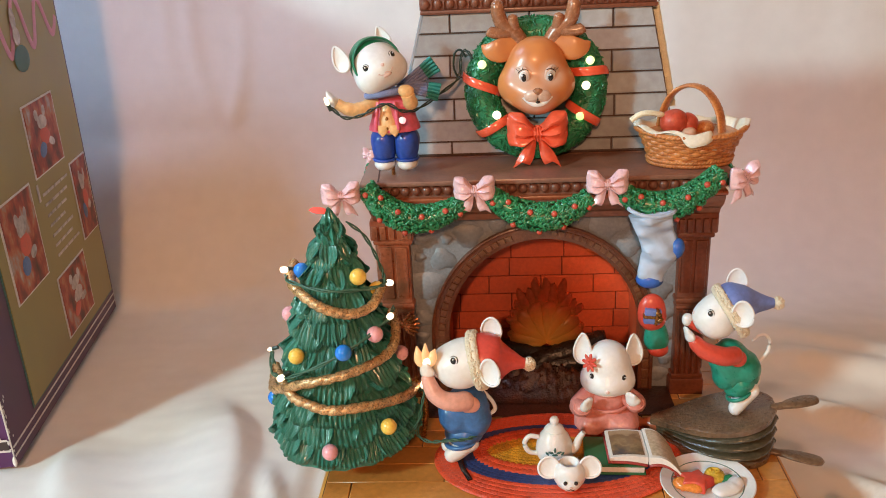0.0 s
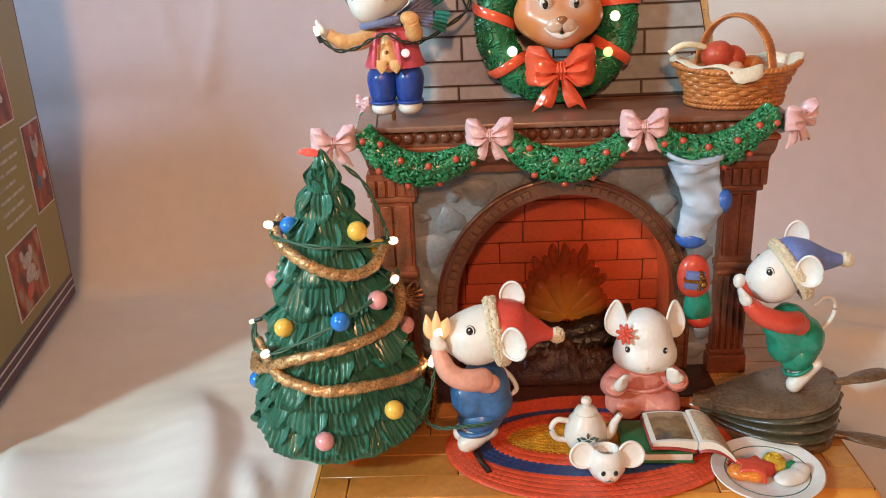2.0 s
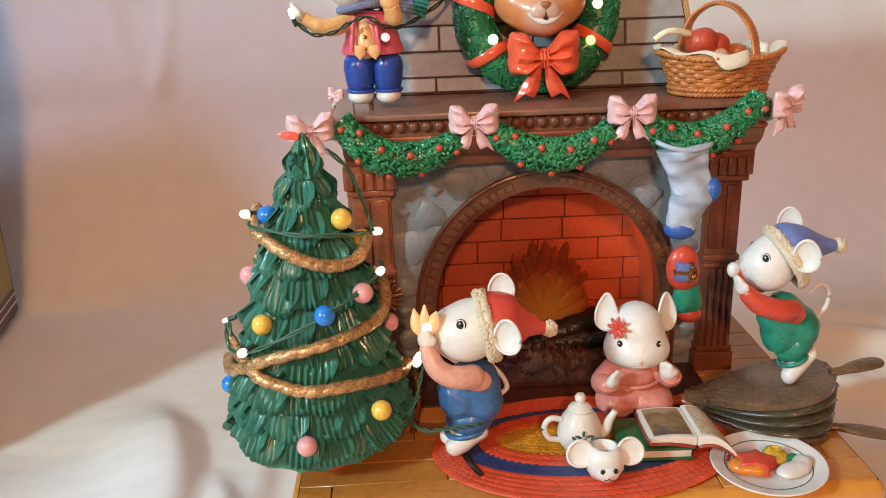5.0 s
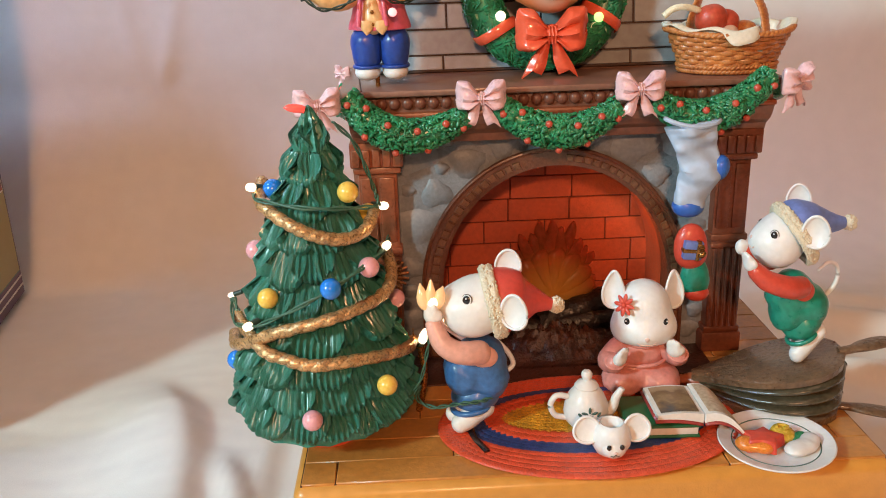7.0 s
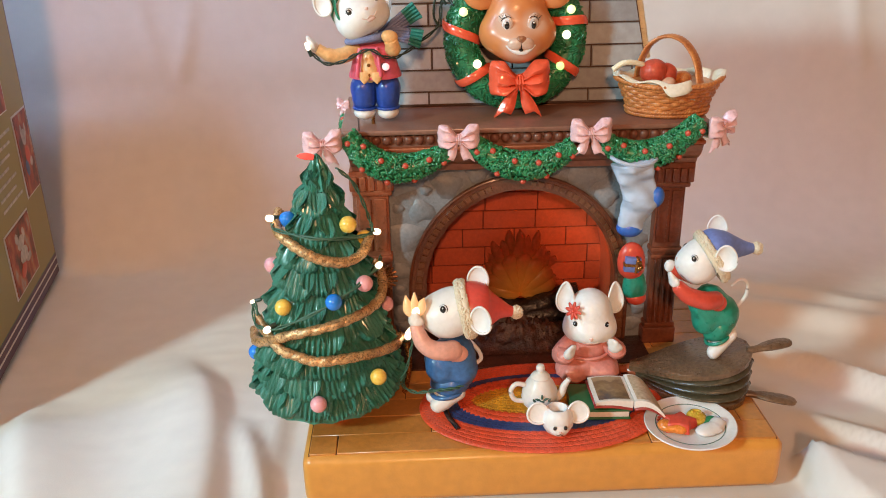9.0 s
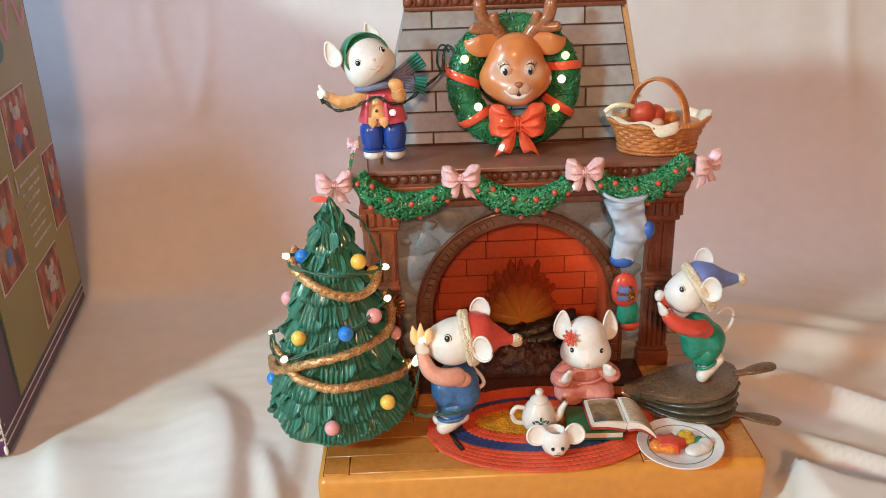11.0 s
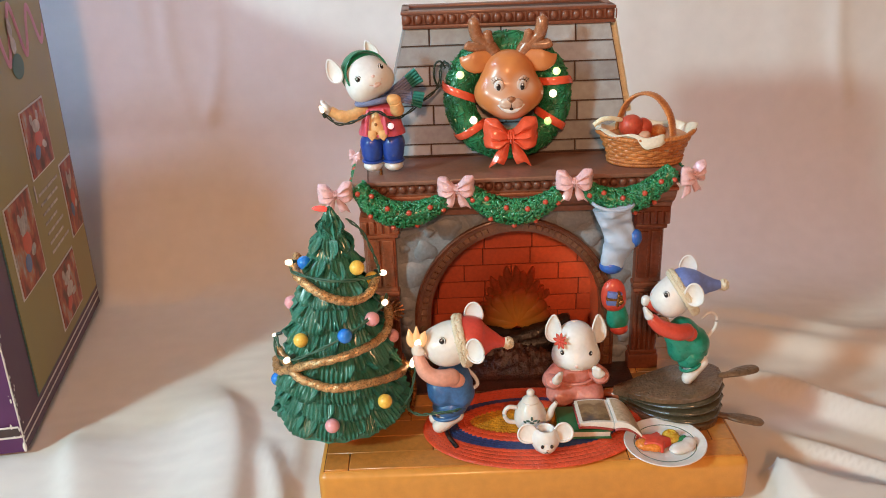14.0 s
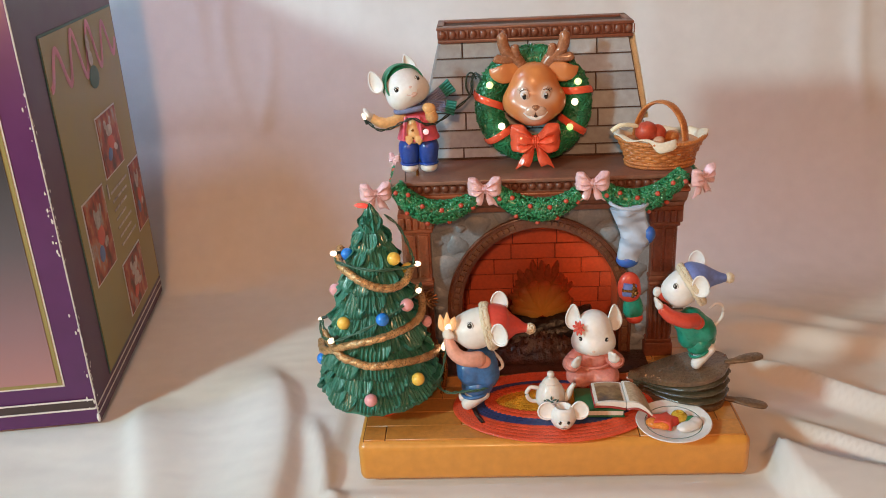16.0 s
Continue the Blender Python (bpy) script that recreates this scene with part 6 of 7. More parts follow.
def santa_mouse():
    g = Geo()
    Y = 0.0415
    join(g, mouse_head(pose(-0.0482, Y, 0.0948, 0, 24, 0), scale=1.06))
    limb(g, [(-0.0400, Y, 0.0962, 0.0146), (-0.0370, Y, 0.0964, 0.0148), (-0.0325, Y, 0.0964, 0.0141), (-0.0285, Y, 0.0958, 0.0118), (-0.0252, Y, 0.0956, 0.0088), (-0.0215, Y, 0.0952, 0.0059), (-0.0178, Y, 0.0942, 0.0039), (-0.0140, Y, 0.0934, 0.0026)], 1, 28, 4, ends=False)
    fur_trim(g, (-0.0403, Y, 0.0961), (0.97, 0, 0.22), 0.0147, 0.0026, 2)
    pompom(g, (-0.0122, Y, 0.0930), 0.0039, 2)
    ear(g, (-0.0328, Y - 0.0178, 0.0985), (0.0060, 0.0078), (-0.62, -1, 0.0), 0, 0, 0.6)
    ear(g, (-0.0322, Y + 0.0118, 0.1085), (0.0058, 0.0068), (-0.35, -0.95, 0.2), 0, 0, 0.35)
    # overalls: chest, belly, seat and bib, then short legs with turned-up hems
    g.blob((-0.0475, Y, 0.0625), [((0.0008, 0, 0.0078), (0.0108, 0.0100, 0.0088)), ((-0.0064, 0, -0.0030), (0.0084, 0.0106, 0.0084)), ((0.0056, 0, -0.0036), (0.0084, 0.0106, 0.0094)), ((-0.0106, 0, 0.0036), (0.0040, 0.0066, 0.0038))], 0.0024, slot=5, sub=5, wob=0.0005)
    g.blob((-0.0495, Y, 0.0490), [((0, 0, 0), (0.0100, 0.0096, 0.0062)), ((0.0015, 0, 0.004), (0.0098, 0.0096, 0.006))], 0.0015, slot=5, wob=0.0006)
    hem(g, (-0.0502, Y - 0.0006, 0.0452), 0.0094, 0.0088, 0.0020, 0.0013, 5)
    for dy, dx in ((-0.0046, 0.0), (0.0050, -0.0022)):
        limb(g, [(-0.0448 + dx, Y + dy, 0.0452, 0.0042), (-0.0490 + dx, Y + dy, 0.0430, 0.0047), (-0.0530 + dx, Y + dy - 0.0006, 0.0403, 0.0049), (-0.0562 + dx, Y + dy - 0.0012, 0.0386, 0.0046)], 0)
    # near arm with a round shoulder, far arm, paws and the glass flame
    g.ell((-0.0458, Y - 0.0090, 0.0735), (0.0066, 0.0030, 0.0054), rot=(0, 8, 0), slot=6)
    limb(g, [(-0.0478, Y - 0.0098, 0.0760, 0.0056), (-0.0530, Y - 0.0124, 0.0772, 0.0053), (-0.0586, Y - 0.0132, 0.0788, 0.0050), (-0.0634, Y - 0.0126, 0.0822, 0.0047), (-0.0660, Y - 0.0108, 0.0868, 0.0042), (-0.0672, Y - 0.0096, 0.0902, 0.0037)], 6)
    paw(g, (-0.0679, Y - 0.0086, 0.0938), (-0.1, -0.1, 1), 9, 1.25)
    limb(g, [(-0.0500, Y + 0.0090, 0.0760, 0.0046), (-0.0570, Y + 0.0080, 0.0815, 0.0044), (-0.0620, Y + 0.0030, 0.0880, 0.0040)], 6)
    paw(g, (-0.0640, Y - 0.0005, 0.0930), (-0.3, -0.2, 1), 9, 1.05)
    for a, b, lean in ((-0.0036, 0.0118, -0.0006), (-0.0006, 0.0134, 0.0002), (0.0028, 0.0100, 0.0010)):
        limb(g, [(-0.0676 + a * 0.5, Y - 0.0070, 0.0965, 0.0014), (-0.0676 + a, Y - 0.0078, 0.1000, 0.0026), (-0.0676 + a + lean, Y - 0.0076, 0.1040, 0.0024), (-0.0676 + a + lean * 2, Y - 0.0070, 0.0965 + b, 0.0006)], 7, 10, 4)
    g.ell((-0.0672, Y - 0.0098, 0.1006), (0.0022, 0.0014, 0.0026), slot=8)
    limb(g, [(-0.0391, Y + 0.003, 0.0760, 0.0010), (-0.0350, Y + 0.003, 0.0712, 0.0012), (-0.0322, Y + 0.003, 0.0668, 0.0012), (-0.0314, Y + 0.002, 0.0632, 0.0012), (-0.0345, Y + 0.001, 0.0607, 0.0011)], 0, 8)
    glass = material("amber_glass", (0.80, 0.50, 0.25), 0.15, var=0.1, coat=0.5, glow=0.42, glow_colour=(1.0, 0.55, 0.25))
    return solo("mouse_figurine", g, [WHITE, HATRED, CREAM, BLACK, BLUSH, DENIM, SKINPINK, glass, LIT, PAWPINK], "white mouse figurine in red hat and denim overalls, on the rug", "figurine", "mouse figurines", sharp=70)


def bellows_mouse():
    g = Geo()
    Y = 0.052
    join(g, mouse_head(pose(0.0892, Y, 0.1138, 0, 9, 0), scale=0.96, eye=(-0.0090, 0.0112, 0.0046)))
    limb(g, [(0.0974, Y, 0.1162, 0.0144), (0.0998, Y, 0.1178, 0.0146), (0.1030, Y, 0.1190, 0.0128), (0.1062, Y, 0.1198, 0.0102), (0.1101, Y, 0.1200, 0.0072), (0.1140, Y, 0.1197, 0.0053), (0.1180, Y, 0.1193, 0.0040), (0.1225, Y, 0.1192, 0.0026)], 1, 28, 4, ends=False)
    fur_trim(g, (0.0967, Y, 0.1158), (0.83, 0, 0.555), 0.0147, 0.0025, 2)
    pompom(g, (0.1252, Y, 0.1189), 0.0038, 2)
    ear(g, (0.0996, Y - 0.0172, 0.1216), (0.0062, 0.0072), (-0.55, -1, 0.0), 0, 0, 0.6)
    ear(g, (0.1034, Y + 0.0118, 0.1282), (0.0058, 0.0068), (-0.30, -0.95, 0.2), 0, 0, 0.35)
    g.blob((0.1005, Y, 0.0815), [((-0.0030, 0, 0.0078), (0.0094, 0.0096, 0.0086)), ((0.0072, 0, -0.0016), (0.0090, 0.0106, 0.0098)), ((-0.0050, 0, -0.0050), (0.0080, 0.0102, 0.0084)), ((-0.0118, 0, 0.0042), (0.0034, 0.0062, 0.0034))], 0.0024, slot=5, sub=5, wob=0.0005)
    g.blob((0.1015, Y - 0.002, 0.0700), [((0, 0, 0), (0.0080, 0.0078, 0.0062)), ((0.003, 0, 0.004), (0.0085, 0.0085, 0.0060))], 0.0015, slot=5, wob=0.0006)
    g.blob((0.1120, Y + 0.005, 0.0710), [((0, 0, 0), (0.0062, 0.0054, 0.0058))], 0.0015, slot=5)
    hem(g, (0.1036, Y - 0.0026, 0.0655), 0.0070, 0.0070, 0.0028, 0.0011, 5)
    limb(g, [(0.1118, Y - 0.0040, 0.0676, 0.0040), (0.1075, Y - 0.0042, 0.0640, 0.0045), (0.1036, Y - 0.0046, 0.0600, 0.0046), (0.1012, Y - 0.0048, 0.0572, 0.0043)], 0)
    limb(g, [(0.1150, Y + 0.0050, 0.0690, 0.0038), (0.1105, Y + 0.0046, 0.0645, 0.0042), (0.1050, Y + 0.0040, 0.0585, 0.0042)], 0)
    g.ell((0.1000, Y - 0.0088, 0.0905), (0.0056, 0.0028, 0.0050), rot=(0, 10, 0), slot=6)
    limb(g, [(0.0978, Y - 0.0095, 0.0930, 0.0052), (0.0915, Y - 0.0130, 0.0944, 0.0053), (0.0854, Y - 0.0138, 0.0962, 0.0051), (0.0782, Y - 0.0132, 0.0990, 0.0048), (0.0734, Y - 0.0118, 0.1030, 0.0042)], 6)
    paw(g, (0.0702, Y - 0.0108, 0.1064), (-0.5, -0.1, 1), 0, 1.15)
    limb(g, [(0.0890, Y + 0.0085, 0.1000, 0.0044), (0.0800, Y + 0.0065, 0.1046, 0.0043), (0.0745, Y + 0.0055, 0.1080, 0.0038)], 6)
    g.blob((0.0722, Y + 0.0050, 0.1096), [((0, 0, 0), (0.0034, 0.0032, 0.0033)), ((-0.0012, -0.0014, 0.0012), 0.0020), ((-0.0012, -0.0014, -0.0012), 0.0020)], 0.0006, slot=0, sub=3)
    limb(g, [(0.1130, Y, 0.0820, 0.0013), (0.1167, Y, 0.0849, 0.0012), (0.1208, Y, 0.0900, 0.0012), (0.1214, Y, 0.0962, 0.0011), (0.1192, Y, 0.0999, 0.0010), (0.1154, Y, 0.1003, 0.0009), (0.1112, Y, 0.0970, 0.0006)], 0, 8)
    turned(g, pose(0.1030, Y, 0.0566, 0, -2.0, 0) @ Matrix.Diagonal((0.88, 0.92, 1.0, 1)) @ Matrix.Translation((-0.1012, -Y, -0.0540)))
    return solo("mouse_figurine", g, [WHITE, HATBLUE, CREAM, BLACK, BLUSH, TEAL, CORAL], "white mouse figurine in a blue hat standing on the bellows", "figurine", "mouse figurines", sharp=70)


def girl_mouse():
    g = Geo()
    X, Y = 0.0340, 0.0680
    g.blob((X, Y, 0.0450), [((0, 0.001, -0.003), (0.0165, 0.0125, 0.0080)), ((-0.0100, -0.005, -0.0030), (0.0082, 0.0095, 0.0068)), ((0.0100, -0.005, -0.0035), (0.0084, 0.0095, 0.0066)), ((0, 0.001, 0.011), (0.0120, 0.0100, 0.0098))], 0.0016, slot=1, sub=5, wob=0.0010)
    hem(g, (X, Y, 0.0516), 0.0124, 0.0104, 0.0003, 0.0010, 1)
    hem(g, (X, Y - 0.001, 0.0612), 0.0078, 0.0078, 0.0, 0.0012, 1)
    H = Vector((0.0341, 0.0660, 0.0770))
    lumps = [((0.0010, 0, 0.0030), (0.0122, 0.0122, 0.0124)), ((-0.0030, 0.0082, -0.0070), (0.0066, 0.0064, 0.0066)), ((-0.0030, -0.0082, -0.0070), (0.0066, 0.0064, 0.0066)), ((0, 0, -0.0070), (0.0110, 0.0108, 0.0074)), ((-0.0098, 0, -0.0076), (0.0048, 0.0056, 0.0042))]
    join(g, mouse_head(pose(*H, 0, 0, -7) @ pose(0, 0, 0, 0, 0, 90), lumps, pink=2, ring=False, eye=(-0.0098, 0.0084, -0.0010), eye_r=0.0015, nose=-0.48))
    ear(g, H + Vector((-0.0140, 0.0025, 0.0108)), (0.0050, 0.0092), (-0.50, -1, 0.1), 0, 0, 0.45, 0.40)
    ear(g, H + Vector((0.0146, 0.0025, 0.0096)), (0.0050, 0.0092), (0.45, -1, 0.15), 0, 0, 0.45, 0.40)
    for s, shoulder, elbow, cuff, hand in ((-1, (0.0232, 0.0665, 0.0580), (0.0175, 0.0625, 0.0535), (0.0185, 0.0560, 0.0548), (0.0205, 0.0535, 0.0580)), (1, (0.0448, 0.0665, 0.0580), (0.0505, 0.0630, 0.0545), (0.0490, 0.0570, 0.0570), (0.0468, 0.0548, 0.0606))):
        limb(g, [(*shoulder, 0.0056), (*elbow, 0.0056), (*cuff, 0.0048)], 1)
        g.tube([(cuff[0] + 0.0046 * math.cos(a), cuff[1] - 0.0010 + 0.0030 * math.sin(a), cuff[2] + 0.0012 + 0.0022 * math.sin(a)) for a in (2 * math.pi * i / 24 for i in range(24))], 0.0008, 6, slot=1, closed=True)
        paw(g, hand, (-s * 0.25, -0.3, 1), 0, 1.18)
    c = H + Vector((-0.0112, -0.0082, 0.0070))
    fm = Matrix.Translation(c) @ Vector((-0.70, -0.66, 0.25)).to_track_quat("-Y", "Z").to_matrix().to_4x4()
    k = Geo()
    for i in range(8):
        a = 2 * math.pi * i / 8
        k.ell((0.0030 * math.cos(a), -0.0006, 0.0030 * math.sin(a)), (0.0026, 0.0008, 0.0011), rot=(0, -math.degrees(a), 0), seg=10, rings=6, slot=4)
    k.ell((0, -0.0010, 0), 0.0012, seg=10, rings=8, slot=4)
    join(g, turned(k, fm))
    return solo("mouse_figurine", g, [WHITE, DRESS, BLUSH, BLACK, CORAL], "white mouse figurine in a pink dress seated on the rug", "figurine", "mouse figurines", sharp=70)


def scarf_mouse():
    g = Geo()
    X, Y = -0.0864, 0.1190
    H = Vector((-0.0940, 0.1165, 0.2452))
    turn = pose(*H, 0, 0, 24) @ pose(0, 0, 0, -13, -22, 0) @ Matrix.Scale(1.0, 4)
    lumps = [((0.0010, 0, 0.0006), (0.0124, 0.0130, 0.0130)), ((-0.0032, 0.0066, -0.0052), (0.0076, 0.0074, 0.0068)), ((-0.0032, -0.0066, -0.0052), (0.0076, 0.0074, 0.0068)), ((-0.0094, 0, -0.0026), (0.0046, 0.0054, 0.0044))]
    join(g, mouse_head(turn @ pose(0, 0, 0, 0, 0, 90), lumps, scale=1.04, pink=2, eye=(-0.0106, 0.0078, 0.0018), eye_r=0.0016, smile=True))
    k = Geo()
    ear(k, (-0.0165, 0.0000, 0.0128), (0.0047, 0.0074), (-0.85, -1, 0.15), 0, 0, 0.35, 0.30)
    ear(k, (0.0118, 0.0060, 0.0122), (0.0036, 0.0066), (-0.4, -1, 0.3), 0, 0, 0.4, 0.45)
    # knitted cap pulled close over the head, with a thin rolled edge
    k.blob((0, 0.0032, 0.0018), [((0, 0.001, 0.0006), (0.0142, 0.0132, 0.0148))], 0.002, slot=4)
    k.tube([(0.0134 * math.cos(a), -0.0052 + 0.0012 * math.sin(a), 0.0022 + 0.0136 * math.sin(a)) for a in (2 * math.pi * i / 36 for i in range(36))], (0.0007, 0.0016), 8, slot=4, closed=True, up=(0, 1, 0))
    join(g, turned(k, turn))
    # rose coat with flared hem, open over a waistcoat with two points
    g.lathe([(0.0092, 0.0185), (0.0112, 0.0150), (0.0122, 0.0100), (0.0134, 0.0050), (0.0150, 0.0008), (0.0152, -0.0008), (0.0140, -0.0012), (0.0060, 0.0)], (X, Y, 0.2090), 32, slot=5, sy=0.78)
    g.blob((X - 0.0030, Y - 0.0070, 0.2160), [((0, 0, 0), (0.0044, 0.0036, 0.0092)), ((0.0008, -0.0008, -0.004), (0.0050, 0.0040, 0.0050))], 0.001, slot=6)
    for dx in (-0.0030, 0.0034):
        g.tube([(X - 0.0024 + dx, Y - 0.0112, 0.2125), (X - 0.0024 + dx * 1.1, Y - 0.0122, 0.2085), (X - 0.0024 + dx * 1.15, Y - 0.0122, 0.2062)], [(0.0034, 0.0010), (0.0026, 0.0010), (0.0004, 0.0004)], 10, slot=6, up=(0, 1, 0))
    for s in (-1, 1):
        x = X - 0.0030 + s * 0.0046
        g.tube(curve([(x, Y - 0.0085, 0.2255), (x + s * 0.0012, Y - 0.0108, 0.2180), (x + s * 0.0020, Y - 0.0118, 0.2100)], 4), [(0.0012, 0.0010)] * 9, 8, slot=5, up=(0, 1, 0))
    for z in (0.2110, 0.2165):
        g.ell((X - 0.0030, Y - 0.0114, z), 0.0010, seg=10, rings=8, slot=7)
    g.tube(curve([(X - 0.0095, Y - 0.002, 0.2245), (X - 0.0170, Y - 0.007, 0.2215), (X - 0.0245, Y - 0.010, 0.2225), (X - 0.0310, Y - 0.011, 0.2262)], 5), [0.0044] * 8 + [0.0038] * 4 + [0.0032] * 4, 14, slot=6)
    paw(g, (X - 0.0330, Y - 0.0105, 0.2276), (-0.6, 0, 1), 0, 1.05)
    g.tube(curve([(X + 0.0095, Y - 0.002, 0.2245), (X + 0.0110, Y - 0.009, 0.2250), (X + 0.0098, Y - 0.012, 0.2305)], 5), [0.0044] * 6 + [0.0040] * 5, 14, slot=6)
    g.blob((X + 0.0095, Y - 0.0120, 0.2320), [((0, 0, 0), (0.0044, 0.0034, 0.0036)), ((-0.002, -0.001, 0.001), 0.0022)], 0.0008, slot=6, sub=3)
    # trousers and feet
    for s, x in ((-1, X - 0.0068), (1, X + 0.0066)):
        g.blob((x, Y - 0.001, 0.1995), [((0, 0, 0.003), (0.0074, 0.0085, 0.0078)), ((0, -0.001, -0.005), (0.0064, 0.0070, 0.0070))], 0.002, slot=8, wob=0.0005)
        g.tube([(x + 0.0064 * math.cos(a), Y - 0.002 + 0.0068 * math.sin(a), 0.1906) for a in (2 * math.pi * i / 24 for i in range(24))], 0.0009, 6, slot=8, closed=True)
        g.blob((x, Y - 0.0035, 0.1876), [((0, 0, 0), (0.0060, 0.0068, 0.0036)), ((0, 0.003, 0.002), (0.005, 0.005, 0.004))], 0.001, slot=0, sub=3)
    g.tube([(X - 0.0022, Y - 0.003, 0.1805), (X - 0.0022, Y - 0.003, 0.1870)], 0.0011, 8, slot=7)
    # scarf: a ring round the neck and two ribbed ends with fringed tips
    g.tube([(X - 0.004 + 0.0105 * math.cos(a), Y - 0.002 + 0.0100 * math.sin(a), 0.2298 - 0.0012 * math.sin(a) + 0.0016 * math.cos(a)) for a in (2 * math.pi * i / 36 for i in range(36))], 0.0020, 10, slot=9, closed=True)
    for pts, tip in (([(X + 0.004, Y + 0.004, 0.2300), (X + 0.012, Y + 0.005, 0.2350), (X + 0.0185, Y + 0.005, 0.2395)], [(X + 0.0185, Y + 0.005, 0.2395), (X + 0.0220, Y + 0.005, 0.2420), (X + 0.0252, Y + 0.005, 0.2440)]),
                     ([(X + 0.004, Y + 0.002, 0.2290), (X + 0.013, Y + 0.001, 0.2310), (X + 0.0205, Y, 0.2300)], [(X + 0.0205, Y, 0.2300), (X + 0.0240, Y, 0.2292), (X + 0.0272, Y, 0.2282)])):
        for line, sl in ((pts, 9), (tip, 10)):
            for j in range(5):
                w = (j - 2) * 0.0018
                d = (Vector(line[-1]) - Vector(line[0])).normalized()
                side = Vector((0, 1, 0)).cross(d).normalized()
                spread = 1.0 if sl == 9 else 1.18
                g.tube([p + side * w * lerp(1.0 if sl == 10 else 0.7, spread, i / 10) for i, p in enumerate(curve(line, 5))], (0.0014, 0.0011), 8, slot=sl)
    return solo("mouse_figurine", g, [WHITE, PINK, BLUSH, BLACK, CAPGREEN, MAGENTA, APRICOT, BRASS, BLUE, SCARF, AQUA], "white mouse figurine in green cap and violet scarf, on the mantel", "figurine", "mouse figurines", sharp=70)


santa_mouse()
bellows_mouse()
girl_mouse()
scarf_mouse()
held = thing("light_string", "dark twisted fairy light wire between figurine and wreath", "fairy lights", at=(-0.10, 0.105, 0.222))
part("wire", twisted_wire([(-0.1205, 0.1060, 0.2245), (-0.1130, 0.1030, 0.2190), (-0.1040, 0.1040, 0.2195), (-0.0960, 0.1030, 0.2235), (-0.0880, 0.1030, 0.2260), (-0.0800, 0.1045, 0.2215), (-0.0720, 0.1120, 0.2205), (-0.0600, 0.1330, 0.2245), (-0.0490, 0.1420, 0.2320), (-0.0470, 0.1430, 0.2440), (-0.0440, 0.1420, 0.2480), (-0.0400, 0.1370, 0.2440)], mat=DKWIRE), [DKWIRE], held, "dark twisted wire", sharp=60)
part("loop", Geo().tube(curve([(-0.0490, 0.1420, 0.2320), (-0.0515, 0.1420, 0.2380), (-0.0505, 0.1420, 0.2465), (-0.0470, 0.1415, 0.2485), (-0.0440, 0.1410, 0.2440)], 6), 0.0007, 6), [DKWIRE], held, "dark wire loop", sharp=60)
bulb(held, (-0.1215, 0.1040, 0.2262), (-0.3, -0.3, 1), LIT, 0.0052, 0.0012)
bulb(held, (-0.0800, 0.1035, 0.2165), (0.2, -1, 0.1), material("lit_pink_bulb", (1, 0.6, 0.6), 0.15, var=0, glow=1.1, glow_colour=(1.0, 0.42, 0.45)), 0.0032, 0.0021)
floor_wire = thing("light_string", "green twisted wire from the tree to the figurine", "wire", at=(-0.068, 0.032, ZF))
part("wire", twisted_wire([on_tree(78, 0.054, 0.004), (-0.0755, 0.0390, 0.0500), (-0.0690, 0.0345, 0.0482), (-0.0625, 0.0325, 0.0497), (-0.0560, 0.0302, 0.0518), (-0.0500, 0.0300, 0.0523), (-0.0440, 0.0320, 0.0524), (-0.0402, 0.0370, 0.0515)]), [WIRE], floor_wire, "twisted green wire", sharp=60)
part("wire", twisted_wire([(-0.0830, 0.0400, 0.0500), (-0.0780, 0.0362, 0.0545), (-0.0735, 0.0335, 0.0640), (-0.0708, 0.0320, 0.0760), (-0.0690, 0.0318, 0.0860), (-0.0682, 0.0325, 0.0915)], 0.0004, gap=0.0005), [WIRE], floor_wire, "twisted green wire up to the paw", sharp=60)

# ---- rug ----
rug = thing("rug", "oval braided rug in red, blue and yellow coils", "rug", at=(0.003, 0.042, ZF))


def coil(cx, cy, a, b, r, mat, z, count):
    g = Geo()
    n = int((a + b) * 3.1 / 0.0008)
    pts, rad = [], []
    for i in range(n):
        q = 2 * math.pi * i / n
        pts.append((cx + a * math.cos(q), cy + b * math.sin(q), z))
        w = abs(math.sin(i * math.pi / 4.0 + 0.8 * count))
        rad.append((r * (1.34 + 0.06 * w), r * (0.42 + 0.15 * w)))
    g.tube(pts, rad, 10, closed=True)
    return part("coil", g, [mat], rug, sharp=80)


k = 0
ZR = ZF + 0.0014
for mat, outer, inner, n in ((RUGRED, (0.0035, 0.0412, 0.0680, 0.0430), (0.0030, 0.0438, 0.0595, 0.0305), 5), (RUGBLUE, (0.0028, 0.0440, 0.0568, 0.0282), (0.0022, 0.0456, 0.0470, 0.0232), 4), (RUGRED, (0.0020, 0.0460, 0.0444, 0.0212), (0.0018, 0.0462, 0.0405, 0.0168), 2), (RUGYEL, (0.0016, 0.0462, 0.0378, 0.0140), (0.0010, 0.0462, 0.0240, 0.0022), 5)):
    for i in range(n):
        t = i / max(1, n - 1)
        v = [lerp(p, q, t) for p, q in zip(outer, inner)]
        step = max((outer[3] - inner[3]), 0.004) / max(1, n - 1)
        coil(v[0], v[1], v[2], v[3], max(0.0018, step * 0.58), mat, ZR, k)
        k += 1
part("backing", Geo().lathe([(0.0, 0), (1.0, 0), (1.0, 1.0), (0.0, 1.0)], (0, 0, 0), 64), [RUGRED], rug, "flat rug backing", m=Matrix.Translation((0.0030, 0.0415, ZF - 0.0002)) @ Matrix.Diagonal((0.066, 0.041, 0.0012, 1)))
